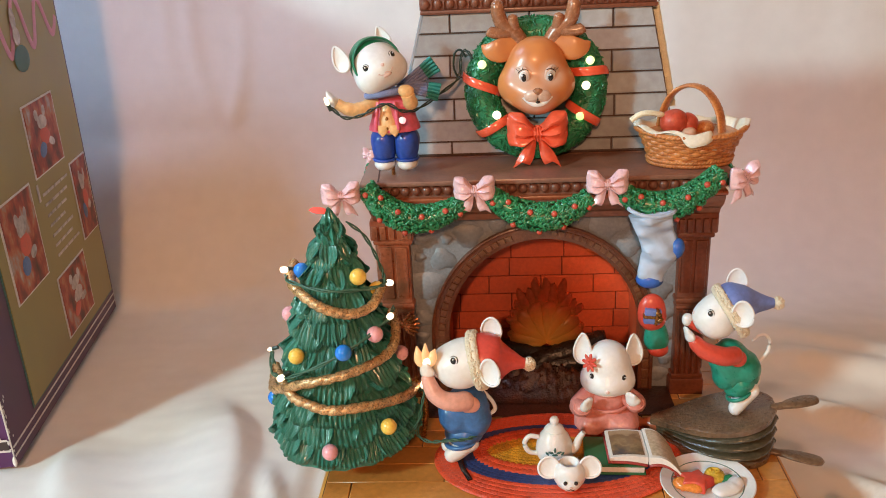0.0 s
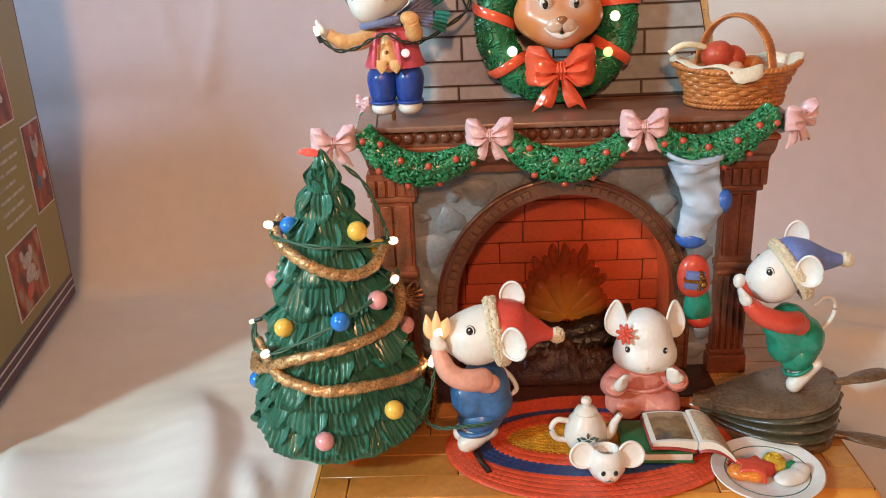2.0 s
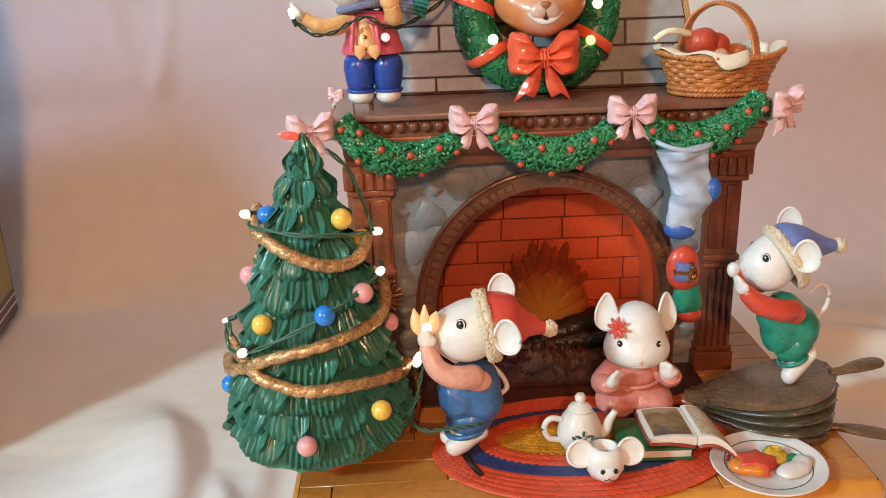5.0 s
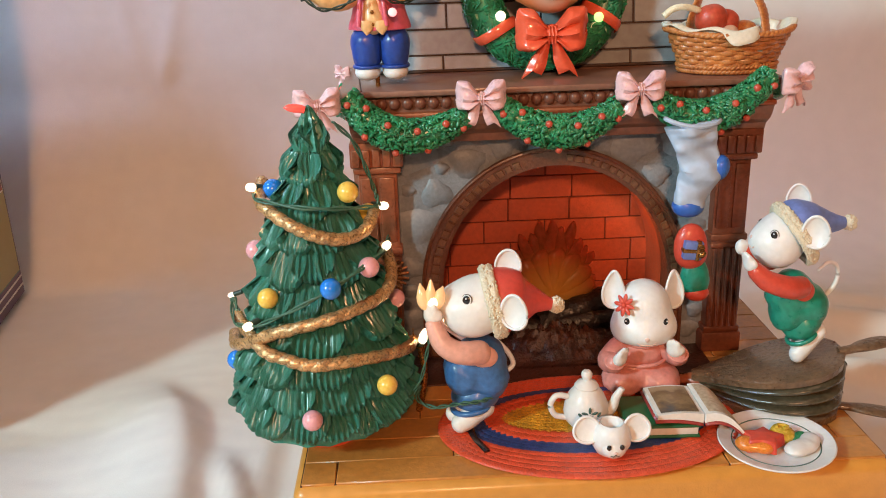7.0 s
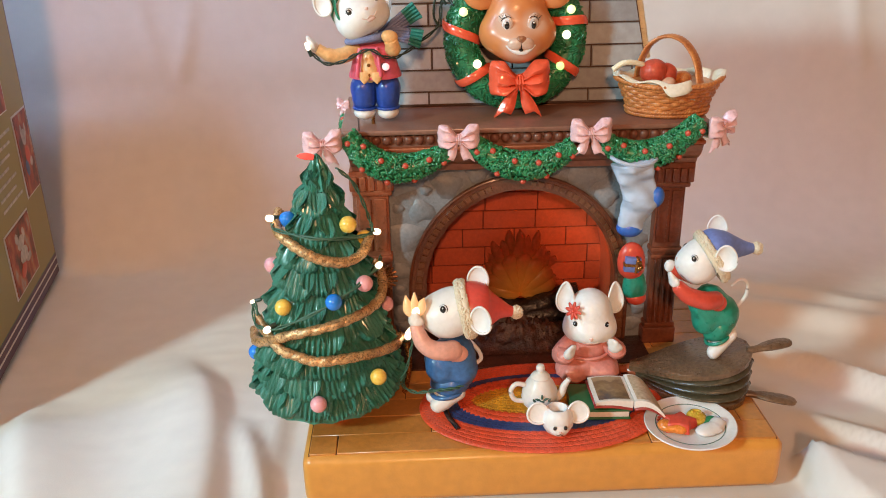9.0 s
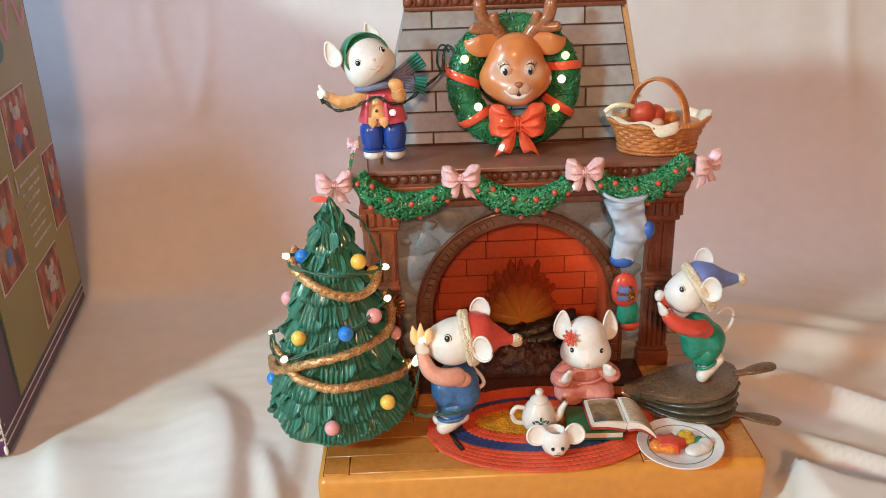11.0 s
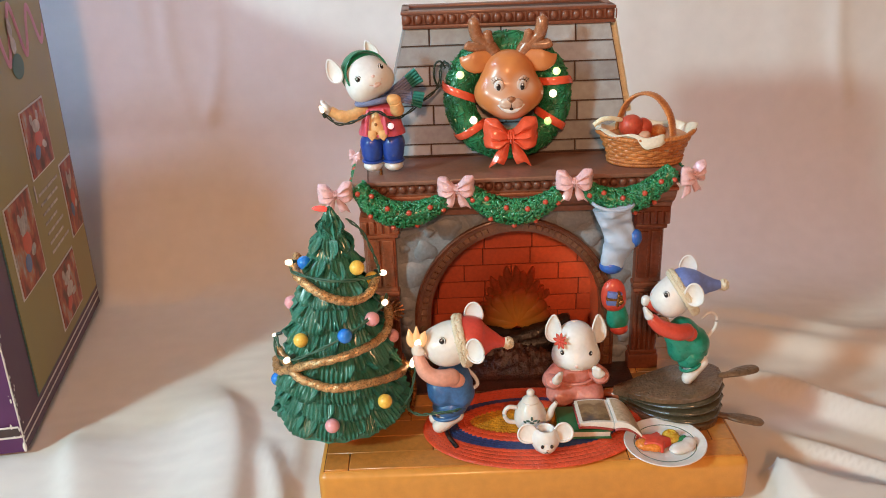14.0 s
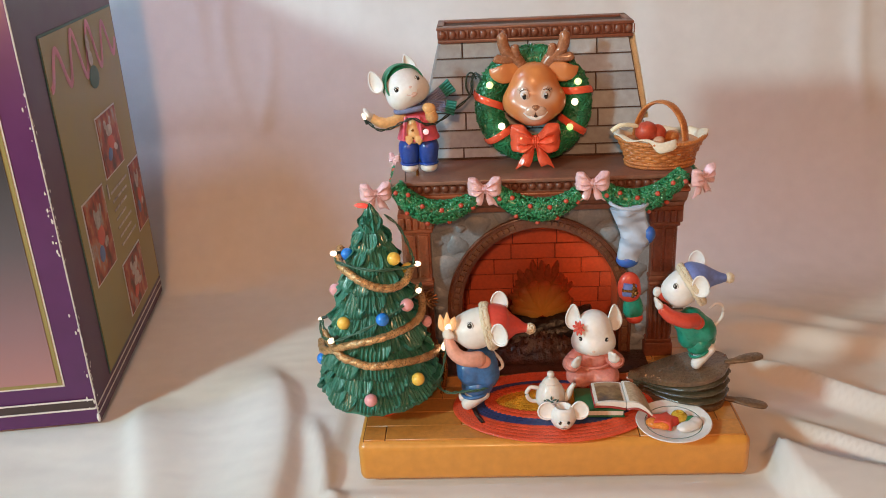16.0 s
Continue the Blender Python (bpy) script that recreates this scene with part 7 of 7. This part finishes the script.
# no hollow is cut: a black strip gives the slot's shade
part("slot", Geo().tube(curve([(-0.0458, 0.0185, ZF + 0.0029), (-0.0510, 0.0320, ZF + 0.0029), (-0.0518, 0.0450, ZF + 0.0029), (-0.0500, 0.0580, ZF + 0.0029), (-0.0468, 0.0690, ZF + 0.0029)], 6), (0.0016, 0.0006), 8), [BLACK], rug, "black curved strip for the shaded guide slot")

# ---- tea things, books and plate ----
ZRUG = ZF + 0.0026
pot = thing("teapot", "cream white teapot with a small holly print on the rug", "teapot", at=(0.0014, 0.0365, ZRUG))
C = (0.0014, 0.0365, ZRUG)
part("body", Geo().lathe([(0.0, 0.0), (0.0062, 0.0), (0.0068, 0.0008), (0.0094, 0.0040), (0.0104, 0.0080), (0.0098, 0.0125), (0.0080, 0.0168), (0.0058, 0.0198), (0.0050, 0.0208)], C, 36), [WHITE], pot)
part("lid", Geo().lathe([(0.0054, 0.0200), (0.0056, 0.0210), (0.0046, 0.0224), (0.0024, 0.0236), (0.0016, 0.0240), (0.0024, 0.0254), (0.0026, 0.0268), (0.0018, 0.0282), (0.0, 0.0286)], C, 28), [WHITE], pot, "domed lid with a round knob")
part("handle", Geo().tube(curve([(-0.0072, 0.0360, ZRUG + 0.0160), (-0.0125, 0.0355, ZRUG + 0.0168), (-0.0152, 0.0352, ZRUG + 0.0125), (-0.0130, 0.0354, ZRUG + 0.0070), (-0.0080, 0.0360, ZRUG + 0.0052)], 6), 0.0014, 10), [WHITE], pot, "looped handle")
part("spout", Geo().tube(curve([(0.0090, 0.0360, ZRUG + 0.0060), (0.0130, 0.0355, ZRUG + 0.0095), (0.0150, 0.0352, ZRUG + 0.0150), (0.0175, 0.0350, ZRUG + 0.0195)], 6), [0.0032 - 0.0001 * i for i in range(19)], 12), [WHITE], pot, "tapered spout")
g = Geo()
for dx, dz, rot in ((-0.0022, 0.0, 20), (0.0022, 0.0, -20), (0.0, 0.0016, 90), (-0.0040, -0.0012, 50), (0.0040, -0.0012, -50), (0, -0.0014, 0)):
    g.ell((0.0012 + dx, 0.0365 - math.sqrt(0.0100 ** 2 - dx * dx) - 0.0001, ZRUG + 0.0118 + dz), (0.0017, 0.0004, 0.0007), rot=(0, rot, 0), seg=8, rings=6)
part("holly_print", g, [CARDGREEN], pot, "green holly sprig print")


def mouse_mug():
    g = Geo()
    x, y, z = 0.0080, 0.0140, ZRUG
    g.lathe([(0.0, 0.0), (0.0050, 0.0), (0.0066, 0.0012), (0.0086, 0.0050), (0.0088, 0.0085), (0.0078, 0.0120), (0.0062, 0.0145), (0.0050, 0.0150), (0.0044, 0.0142), (0.0042, 0.0090), (0.0, 0.0085)], (x, y, z), 36)
    g.blob((x, y - 0.0060, z + 0.0055), [((0, 0, 0), (0.0055, 0.0040, 0.0045))], 0.001)
    for s in (-1, 1):
        ear(g, Vector((x + s * 0.0108, y - 0.001, z + 0.0122)), (0.0058, 0.0057), (s * 0.05, -1, 0.35), 0, 0, 0.22)
        g.ell((x + s * 0.0028, y - 0.0093, z + 0.0078), (0.0011, 0.0007, 0.0013), seg=10, rings=8, slot=1)
    g.ell((x, y - 0.0103, z + 0.0056), (0.0009, 0.0006, 0.0006), seg=10, rings=8, slot=2)
    for s in (-1, 1):
        g.tube(curve([(x, y - 0.0101, z + 0.0046), (x + s * 0.0010, y - 0.0098, z + 0.0036), (x + s * 0.0022, y - 0.0092, z + 0.0040)], 4), 0.0002, 5, slot=1)
    return solo("mouse_mug", g, [WHITE, BLACK, BLUSH], "cream white mouse-shaped mug on the rug", "mug", sharp=60)


mouse_mug()
book = thing("book", "closed green book lying on the rug", "book", "books", at=(0.035, 0.036, ZRUG))
B = pose(0.0350, 0.0360, ZRUG, 0, 0, -2)
turn_part = lambda g: turned(g, B)  # noqa: E731
part("page_block", turn_part(Geo().box((-0.0150, -0.0128, 0.0010), (0.0152, 0.0128, 0.0052), 0.0003)), [PAPER], book, "white page edges")
part("cover", turn_part(Geo().box((-0.0165, -0.0138, 0.0050), (0.0160, 0.0138, 0.0064), 0.0004).box((-0.0165, -0.0138, 0.0), (0.0160, 0.0138, 0.0012), 0.0004).box((-0.0168, -0.0138, 0.0), (-0.0150, 0.0138, 0.0064), 0.0008)), [BOOKGREEN], book, "green cover and spine")

ob_book = thing("book", "open picture book with curling pages on the green book", "book", "books", at=(0.050, 0.034, ZRUG + 0.0064))


def page_block(x0, x1, height, mats_label, y0, y1, top_mat, skew):
    rows_t, n = [], 13
    g = Geo()
    low = []
    for i in range(n):
        t = i / (n - 1)
        x = lerp(x0, x1, t)
        rows_t.append([(x + skew * t * (1 - 2 * s), lerp(y0, y1, s) - 0.004 * t * (skew > 0.0005), height(t)) for s in (0, 0.5, 1)])
        low.append([(p[0], p[1], max(height(t) - 0.0045 * (1 - 0.55 * t), height(t) - 0.0045)) for p in rows_t[-1]])
    g.grid(rows_t)
    g.grid(low)
    for k in (0, 2):
        g.add([r[k] for r in rows_t] + [r[k] for r in low], [(i, i + 1, n + i + 1, n + i) for i in range(n - 1)])
    for k in (0, n - 1):
        g.add([*rows_t[k], *low[k]], [(0, 1, 4, 3), (1, 2, 5, 4)])
    part("page_block", g, [PAPER], ob_book, "thick white pages", sharp=40)
    g = Geo()
    g.grid([[(p[0], lerp(rows_t[i][0][1] + 0.0014, rows_t[i][2][1] - 0.0014, s), p[2] + 0.00035) for s, p in zip((0, 0.5, 1), rows_t[i])] for i in range(1, n - 1)])
    part("page_print", g, [top_mat], ob_book, mats_label, sharp=60)
    g = Geo()
    g.grid([[(p[0] + (0.001 if x1 > x0 else -0.001) * i / n, p[1] + (-0.001 if s == 0 else 0.001 if s == 2 else 0), p[2] - 0.0004) for s, p in enumerate(low[i])] for i in range(n)])
    cov = part("cover", g, [BOOKRED], ob_book, "dark red cover")
    cov.modifiers.new("thick", "SOLIDIFY").thickness = 0.0008


TOPZ = ZRUG + 0.0066
page_block(0.0512, 0.0305, lambda t: TOPZ + 0.0056 + 0.0009 * math.sin(t * 3.1), "dark printed picture page", 0.0212, 0.0470, PAGEPIC, 0.0)
page_block(0.0516, 0.0690, lambda t: TOPZ + 0.0062 + 0.0018 * math.sin(t * 3.0) - 0.0108 * t ** 2.2, "faded printed page", 0.0200, 0.0478, PAGETINT, 0.001)

plate = thing("plate", "white plate with a thin grey ring, standing partly on the rug", "plate", at=(0.0820, 0.0150, ZF))
PT = pose(0.0820, 0.0150, ZF + 0.0004, 1.0, -1.5, 0)
part("dish", turned(Geo().lathe([(0.0, 0.0), (0.0150, 0.0), (0.0160, 0.0004), (0.0245, 0.0030), (0.0250, 0.0036), (0.0245, 0.0040), (0.0180, 0.0022), (0.0165, 0.0014), (0.0, 0.0012)], (0, 0, 0), 64), PT), [WHITE], plate)
part("ring_line", turned(Geo().tube([(0.0187 * math.cos(2 * math.pi * i / 64), 0.0187 * math.sin(2 * math.pi * i / 64), 0.0024) for i in range(64)], 0.00028, 6, closed=True), PT), [CARDGREEN], plate, "thin dark ring line")
g = Geo()
star = []
for i in range(20):
    a = 2 * math.pi * i / 20
    r = 0.0086 if i % 4 == 0 else (0.0064 if i % 2 else 0.0054)
    star.append((0.0752 + 1.25 * r * math.cos(a), 0.0135 + r * math.sin(a)))
g.add([(x, y, ZF + 0.0022) for x, y in star] + [(lerp(0.0752, x, 0.9), lerp(0.0135, y, 0.9), ZF + 0.0076) for x, y in star] + [(0.0752, 0.0135, ZF + 0.0088)],
      [(i, (i + 1) % 20, 20 + (i + 1) % 20, 20 + i) for i in range(20)] + [(20 + i, 20 + (i + 1) % 20, 40) for i in range(20)])
cookie = solo("biscuit", g, [CORAL], "red iced star biscuit on the plate", "biscuit", "sweets on the plate", sharp=60)
cookie.modifiers.new("round", "BEVEL").width = 0.0006
solo("biscuit", Geo().blob((0.0700, 0.0115, ZF + 0.0042), [((0, 0, 0), (0.0052, 0.0040, 0.0028)), ((0.005, -0.003, 0), (0.0035, 0.003, 0.0025)), ((-0.003, 0.002, 0.0), (0.0035, 0.003, 0.0025))], 0.001), [ICING_O], "orange iced biscuit on the plate", "biscuit", "sweets on the plate")
g = Geo().lathe([(0.0, 0.0), (0.0052, 0.0), (0.0058, 0.0014), (0.0052, 0.0034), (0.0030, 0.0042), (0.0, 0.0042)], (0.0865, 0.0195, ZF + 0.0022), 28, rot=(8, 8, 0))
g.tube(curve([(0.0840, 0.0200, ZF + 0.0072), (0.0855, 0.0220, ZF + 0.0070), (0.0885, 0.0215, ZF + 0.0069), (0.0888, 0.0190, ZF + 0.0072), (0.0866, 0.0182, ZF + 0.0074)], 5), 0.0007, 6)
solo("biscuit", g, [ICING_Y], "round yellow swirled biscuit on the plate", "biscuit", "sweets on the plate", sharp=60)
solo("cream_dollop", Geo().blob((0.0915, 0.0085, ZF + 0.0040), [((0, 0, 0), (0.0060, 0.0040, 0.0026)), ((0.005, 0.005, 0), (0.0040, 0.0038, 0.0030)), ((-0.005, -0.003, 0), (0.0040, 0.0034, 0.0020))], 0.001, wob=0.0004), [WHITE], "white piped cream on the plate", "cream", "sweets on the plate")
solo("holly_leaf", Geo().ell((0.0925, 0.0165, ZF + 0.0042), (0.0040, 0.0022, 0.0008), rot=(10, -8, 30)), [LEAF], "small green leaf on the plate", "leaf", "sweets on the plate")

# ---- bellows ----
bel = thing("bellows", "olive-brown fireside bellows with leather folds beside the rug", "bellows", at=(0.097, 0.048, ZF))
AX0, AXD = Vector((0.0600, 0.0665, 0)), Vector((0.0655, -0.0200, 0))
AXN = Vector((AXD.y, -AXD.x, 0)).normalized()


def outline(k=1.0, grow=0.0):
    pts = []
    for side in (1, -1):
        for i in range(25):
            s = i / 24 if side > 0 else 1 - i / 24
            w = 0.0035 + 0.0200 * math.sin(min(1, s / 0.66) * math.pi / 2) ** 1.25 if s < 0.66 else 0.0235 * math.sqrt(max(0, 1 - ((s - 0.66) / 0.34) ** 2.3))
            pts.append(AX0 + AXD * (0.5 + (s - 0.5) * (1 + grow / 0.034)) + AXN * side * (w * k + grow))
    return pts


def board(z0, z1, tilt, grow=0.0):
    pts = outline(1.0, grow)
    lift = lambda p: tilt * max(0.0, (p - AX0).dot(AXD) / AXD.length_squared)  # noqa: E731
    g = Geo()
    n = len(pts)
    inner = [AX0 + AXD * 0.55 + (p - AX0 - AXD * 0.55) * 0.93 for p in pts]
    g.add([(p.x, p.y, z0 + lift(p)) for p in pts] + [(p.x, p.y, z1 - 0.0010 + lift(p)) for p in pts] + [(p.x, p.y, z1 + lift(p)) for p in inner],
          [(i, (i + 1) % n, n + (i + 1) % n, n + i) for i in range(n)] + [(n + i, n + (i + 1) % n, 2 * n + (i + 1) % n, 2 * n + i) for i in range(n)] + [tuple(range(2 * n, 3 * n)), tuple(range(n - 1, -1, -1))])
    return g


TILT = 0.0180
part("lower_board", board(ZF, ZF + 0.0042, 0.0), [TAUPE], bel, "lower wooden board", sharp=40)
part("upper_board", board(ZF + 0.0082, ZF + 0.0122, TILT), [TAUPE], bel, "worn upper wooden board", sharp=40)
g = Geo()
pts = outline(1.0, -0.0005)
n, rows = len(pts), []
for j in range(25):
    t = j / 24
    row = []
    for p in pts + pts[:1]:
        u = max(0.0, (p - AX0).dot(AXD) / AXD.length_squared)
        out = (p - AX0 - AXD * 0.55).normalized() * (0.0050 * abs(math.sin(t * math.pi * 3)) ** 0.8 - 0.0032) * smoothstep(0.0, 0.4, u)
        row.append((p.x + out.x, p.y + out.y, lerp(ZF + 0.0040, ZF + 0.0084 + TILT * u, t)))
    rows.append(row)
part("leather_folds", g.grid(rows), [LEATHER], bel, "dark pleated leather side", sharp=60)
g = Geo()
stud = Geo().ell((0, 0, 0), (0.0007, 0.0007, 0.0005), seg=8, rings=6).mesh("stud", [TAUPE])
for i, p in enumerate(outline(0.90, -0.0010)):
    u = max(0.0, (p - AX0).dot(AXD) / AXD.length_squared)
    if 0.05 < u < 0.97 and i % 2 == 0:
        part("stud", stud, None, bel, m=Matrix.Translation((p.x, p.y, ZF + 0.0122 + TILT * u)))
part("nozzle", Geo().tube([(0.0455, 0.0712, ZF + 0.0062), (0.0490, 0.0701, ZF + 0.0064), (0.0500, 0.0698, ZF + 0.0064), (0.0560, 0.0679, ZF + 0.0066), (0.0590, 0.0669, ZF + 0.0066), (0.0640, 0.0653, ZF + 0.0068)], [0.0020, 0.0022, 0.0034, 0.0028, 0.0042, 0.0048], 14), [BROWN], bel, "turned red-brown nozzle")
for nm, pts in (("upper_handle", [(0.1225, 0.0478, ZF + 0.0288), (0.1280, 0.0475, ZF + 0.0298), (0.1325, 0.0480, ZF + 0.0306), (0.1395, 0.0490, ZF + 0.0315), (0.1465, 0.0500, ZF + 0.0321), (0.1490, 0.0503, ZF + 0.0323)]), ("lower_handle", [(0.1225, 0.0455, ZF + 0.0018), (0.1280, 0.0435, ZF + 0.0016), (0.1330, 0.0420, ZF + 0.0014), (0.1410, 0.0395, ZF + 0.0008), (0.1485, 0.0370, ZF + 0.0002), (0.1510, 0.0362, ZF)])):
    part(nm, Geo().tube(curve(pts, 4), [(0.0024, 0.0019)] * 5 + [(0.0026, 0.0019), (0.0030, 0.0019), (0.0035, 0.0019), (0.0040, 0.0019), (0.0044, 0.0019), (0.0047, 0.0019), (0.0049, 0.0019), (0.0050, 0.0019), (0.0050, 0.0019), (0.0049, 0.0018), (0.0046, 0.0018), (0.0041, 0.0017), (0.0034, 0.0015), (0.0026, 0.0013), (0.0016, 0.0009), (0.0005, 0.0004)], 12), [TAUPE], bel, "flat paddle-shaped handle", sharp=60)


# ---- pieces: planks, bricks, stones ----
rnd = random.Random(8)
row_y = [0.0042 + 0.01675 * i for i in range(12)]
for k, y in enumerate(row_y[:-1]):
    cuts = [-0.1268, *JOINTS[k % 4], 0.1268]
    for a, b in zip(cuts, cuts[1:]):
        part("plank", Geo().box((a + 0.00025, y + 0.0001, 0.0285), (b - 0.00025, y + 0.01675 - 0.0002, ZF + rnd.uniform(-0.0001, 0.0001)), 0.0004, segs=1), [PLANK], base)

for k, z in enumerate([0.1822] + [0.1900 + 0.0131 * i for i in range(6)]):
    z2 = 0.1900 + 0.0131 * k
    cuts = [-0.0545 + 0.05 * i for i in range(-1, 4)] if k % 2 == 0 else [-0.0295 + 0.05 * i for i in range(-2, 3)]
    lo, hi = chim_x((z + z2) / 2, -1) + 0.001, chim_x((z + z2) / 2, 1) - 0.001
    cuts = [lo] + [c + rnd.uniform(-0.002, 0.002) for c in cuts if lo + 0.008 < c < hi - 0.008] + [hi]
    for i, (a, b) in enumerate(zip(cuts, cuts[1:])):
        g = Geo()
        e = 0.0004
        za, zb = z + e, z2 - e
        xa0, xa1 = (chim_x(za, -1) + e, chim_x(zb, -1) + e) if i == 0 else (a + e, a + e)
        xb0, xb1 = (chim_x(za, 1) - e, chim_x(zb, 1) - e) if i == len(cuts) - 2 else (b - e, b - e)
        f = 0.0004
        g.add([(xa0, chim_y(za) + 0.0007, za), (xb0, chim_y(za) + 0.0007, za), (xb1, chim_y(zb) + 0.0007, zb), (xa1, chim_y(zb) + 0.0007, zb),
               (xa0 + f, chim_y(za) - 0.0004, za + f), (xb0 - f, chim_y(za) - 0.0004, za + f), (xb1 - f, chim_y(zb) - 0.0004, zb - f), (xa1 + f, chim_y(zb) - 0.0004, zb - f)],
              [(4, 5, 6, 7), (0, 1, 5, 4), (1, 2, 6, 5), (2, 3, 7, 6), (3, 0, 4, 7)])
        part("brick", g, [CHIMBRICK], chimney)

back = next(o for o in fire.children if o.name.startswith("firebox_back"))
for k in range(9):
    z = 0.0944 + 0.0131 * (k - 5)
    phase = [0.0145, 0.0356, 0.0508][(5 - k) % 3]
    xs = sorted([phase + 0.0350 * i for i in range(-4, 4)])
    for a, b in zip(xs, xs[1:]):
        a, b = max(a, -0.0625), min(b, 0.0625)
        if b - a < 0.004 or z + 0.0131 < ZF:
            continue
        part("brick", Geo().box((a + 0.0003, 0.1592, max(z, ZF) + 0.0003), (b - 0.0003, 0.1606, min(z + 0.0131, 0.1405) - 0.0003), 0.0003, segs=1), [FIREBRICK], back)

ring_part = next(o for o in fire.children if o.name.startswith("arch_ring"))
n = 44
for i in range(n):
    t0, t1 = math.pi * (i + 0.07) / n, math.pi * (i + 0.93) / n
    if abs((t0 + t1) / 2 - math.pi / 2 + 0.08) < 0.17:
        continue
    g = Geo()
    quad = []
    for t, k in ((t0, 0), (t1, 0), (t1, 1), (t0, 1)):
        f = 0.22 + 0.42 * k
        cx, hw, top = lerp(0.0, -0.001, f), lerp(0.0600, 0.0700, f), lerp(0.1375, 0.1468, f)
        quad.append((cx - hw * math.cos(t), SPRING + (top - SPRING) * math.sin(t)))
    mx, mz = sum(p[0] for p in quad) / 4, sum(p[1] for p in quad) / 4
    g.add([(x, 0.1162, z) for x, z in quad] + [(lerp(x, mx, 0.22), 0.1150, lerp(z, mz, 0.22)) for x, z in quad], [(4, 5, 6, 7), (0, 1, 5, 4), (1, 2, 6, 5), (2, 3, 7, 6), (3, 0, 4, 7)])
    part("arch_brick", g, [ARCHB], ring_part)
for s in (-1, 1):
    for i in range(5):
        x = s * 0.0648 - 0.0004
        z = ZF + 0.002 + 0.0072 * i
        part("arch_brick", Geo().box((x - 0.0021, 0.1150, z), (x + 0.0021, 0.1165, z + 0.0062), 0.0004, segs=1), [ARCHB], ring_part)

wall = next(o for o in fire.children if o.name.startswith("surround_wall"))


def in_wall(x, z, m):
    """Whether a stone of half-size m at x, z clears the arch and the edges."""
    if abs(x) > 0.0805 - m or z > 0.156 - m or z < ZF + 0.004 + m:
        return False
    dx = x + 0.001
    if z < SPRING:
        return abs(dx) > 0.0700 + m
    return (dx / (0.0713 + m)) ** 2 + ((z - SPRING) / (0.0762 + m)) ** 2 > 1


stones = []
for size in (0.0092, 0.0078, 0.0060, 0.0044, 0.0034):
    for _ in range(1500):
        x, z = rnd.uniform(-0.079, 0.079), rnd.uniform(ZF + 0.005, 0.155)
        sx = size * rnd.uniform(0.9, 1.25)
        if in_wall(x, z, size * 0.72) and all((x - a) ** 2 + (z - b) ** 2 > (1.08 * (sx + c)) ** 2 for a, b, c in stones):
            stones.append((x, z, sx))
for x, z, s in stones[:150]:
    g = Geo()
    k, tilt = 13, rnd.uniform(0, 3)
    edge = [(1 + 0.16 * math.sin(3 * a + tilt) + 0.08 * math.sin(5 * a + 2 * tilt)) * s for a in (2 * math.pi * i / k for i in range(k))]
    ring0 = [(x + e * 1.08 * math.cos(2 * math.pi * i / k), YS - 0.0001, z + e * 0.95 * math.sin(2 * math.pi * i / k)) for i, e in enumerate(edge)]
    ring1 = [(lerp(x, p[0], 0.82), YS - 0.0011, lerp(z, p[2], 0.84)) for p in ring0]
    g.add(ring0 + ring1 + [(x, YS - 0.0017, z)], [(i, (i + 1) % k, k + (i + 1) % k, k + i) for i in range(k)] + [(k + i, k + (i + 1) % k, 2 * k) for i in range(k)])
    part("stone", g, [STONE], wall, sharp=70)
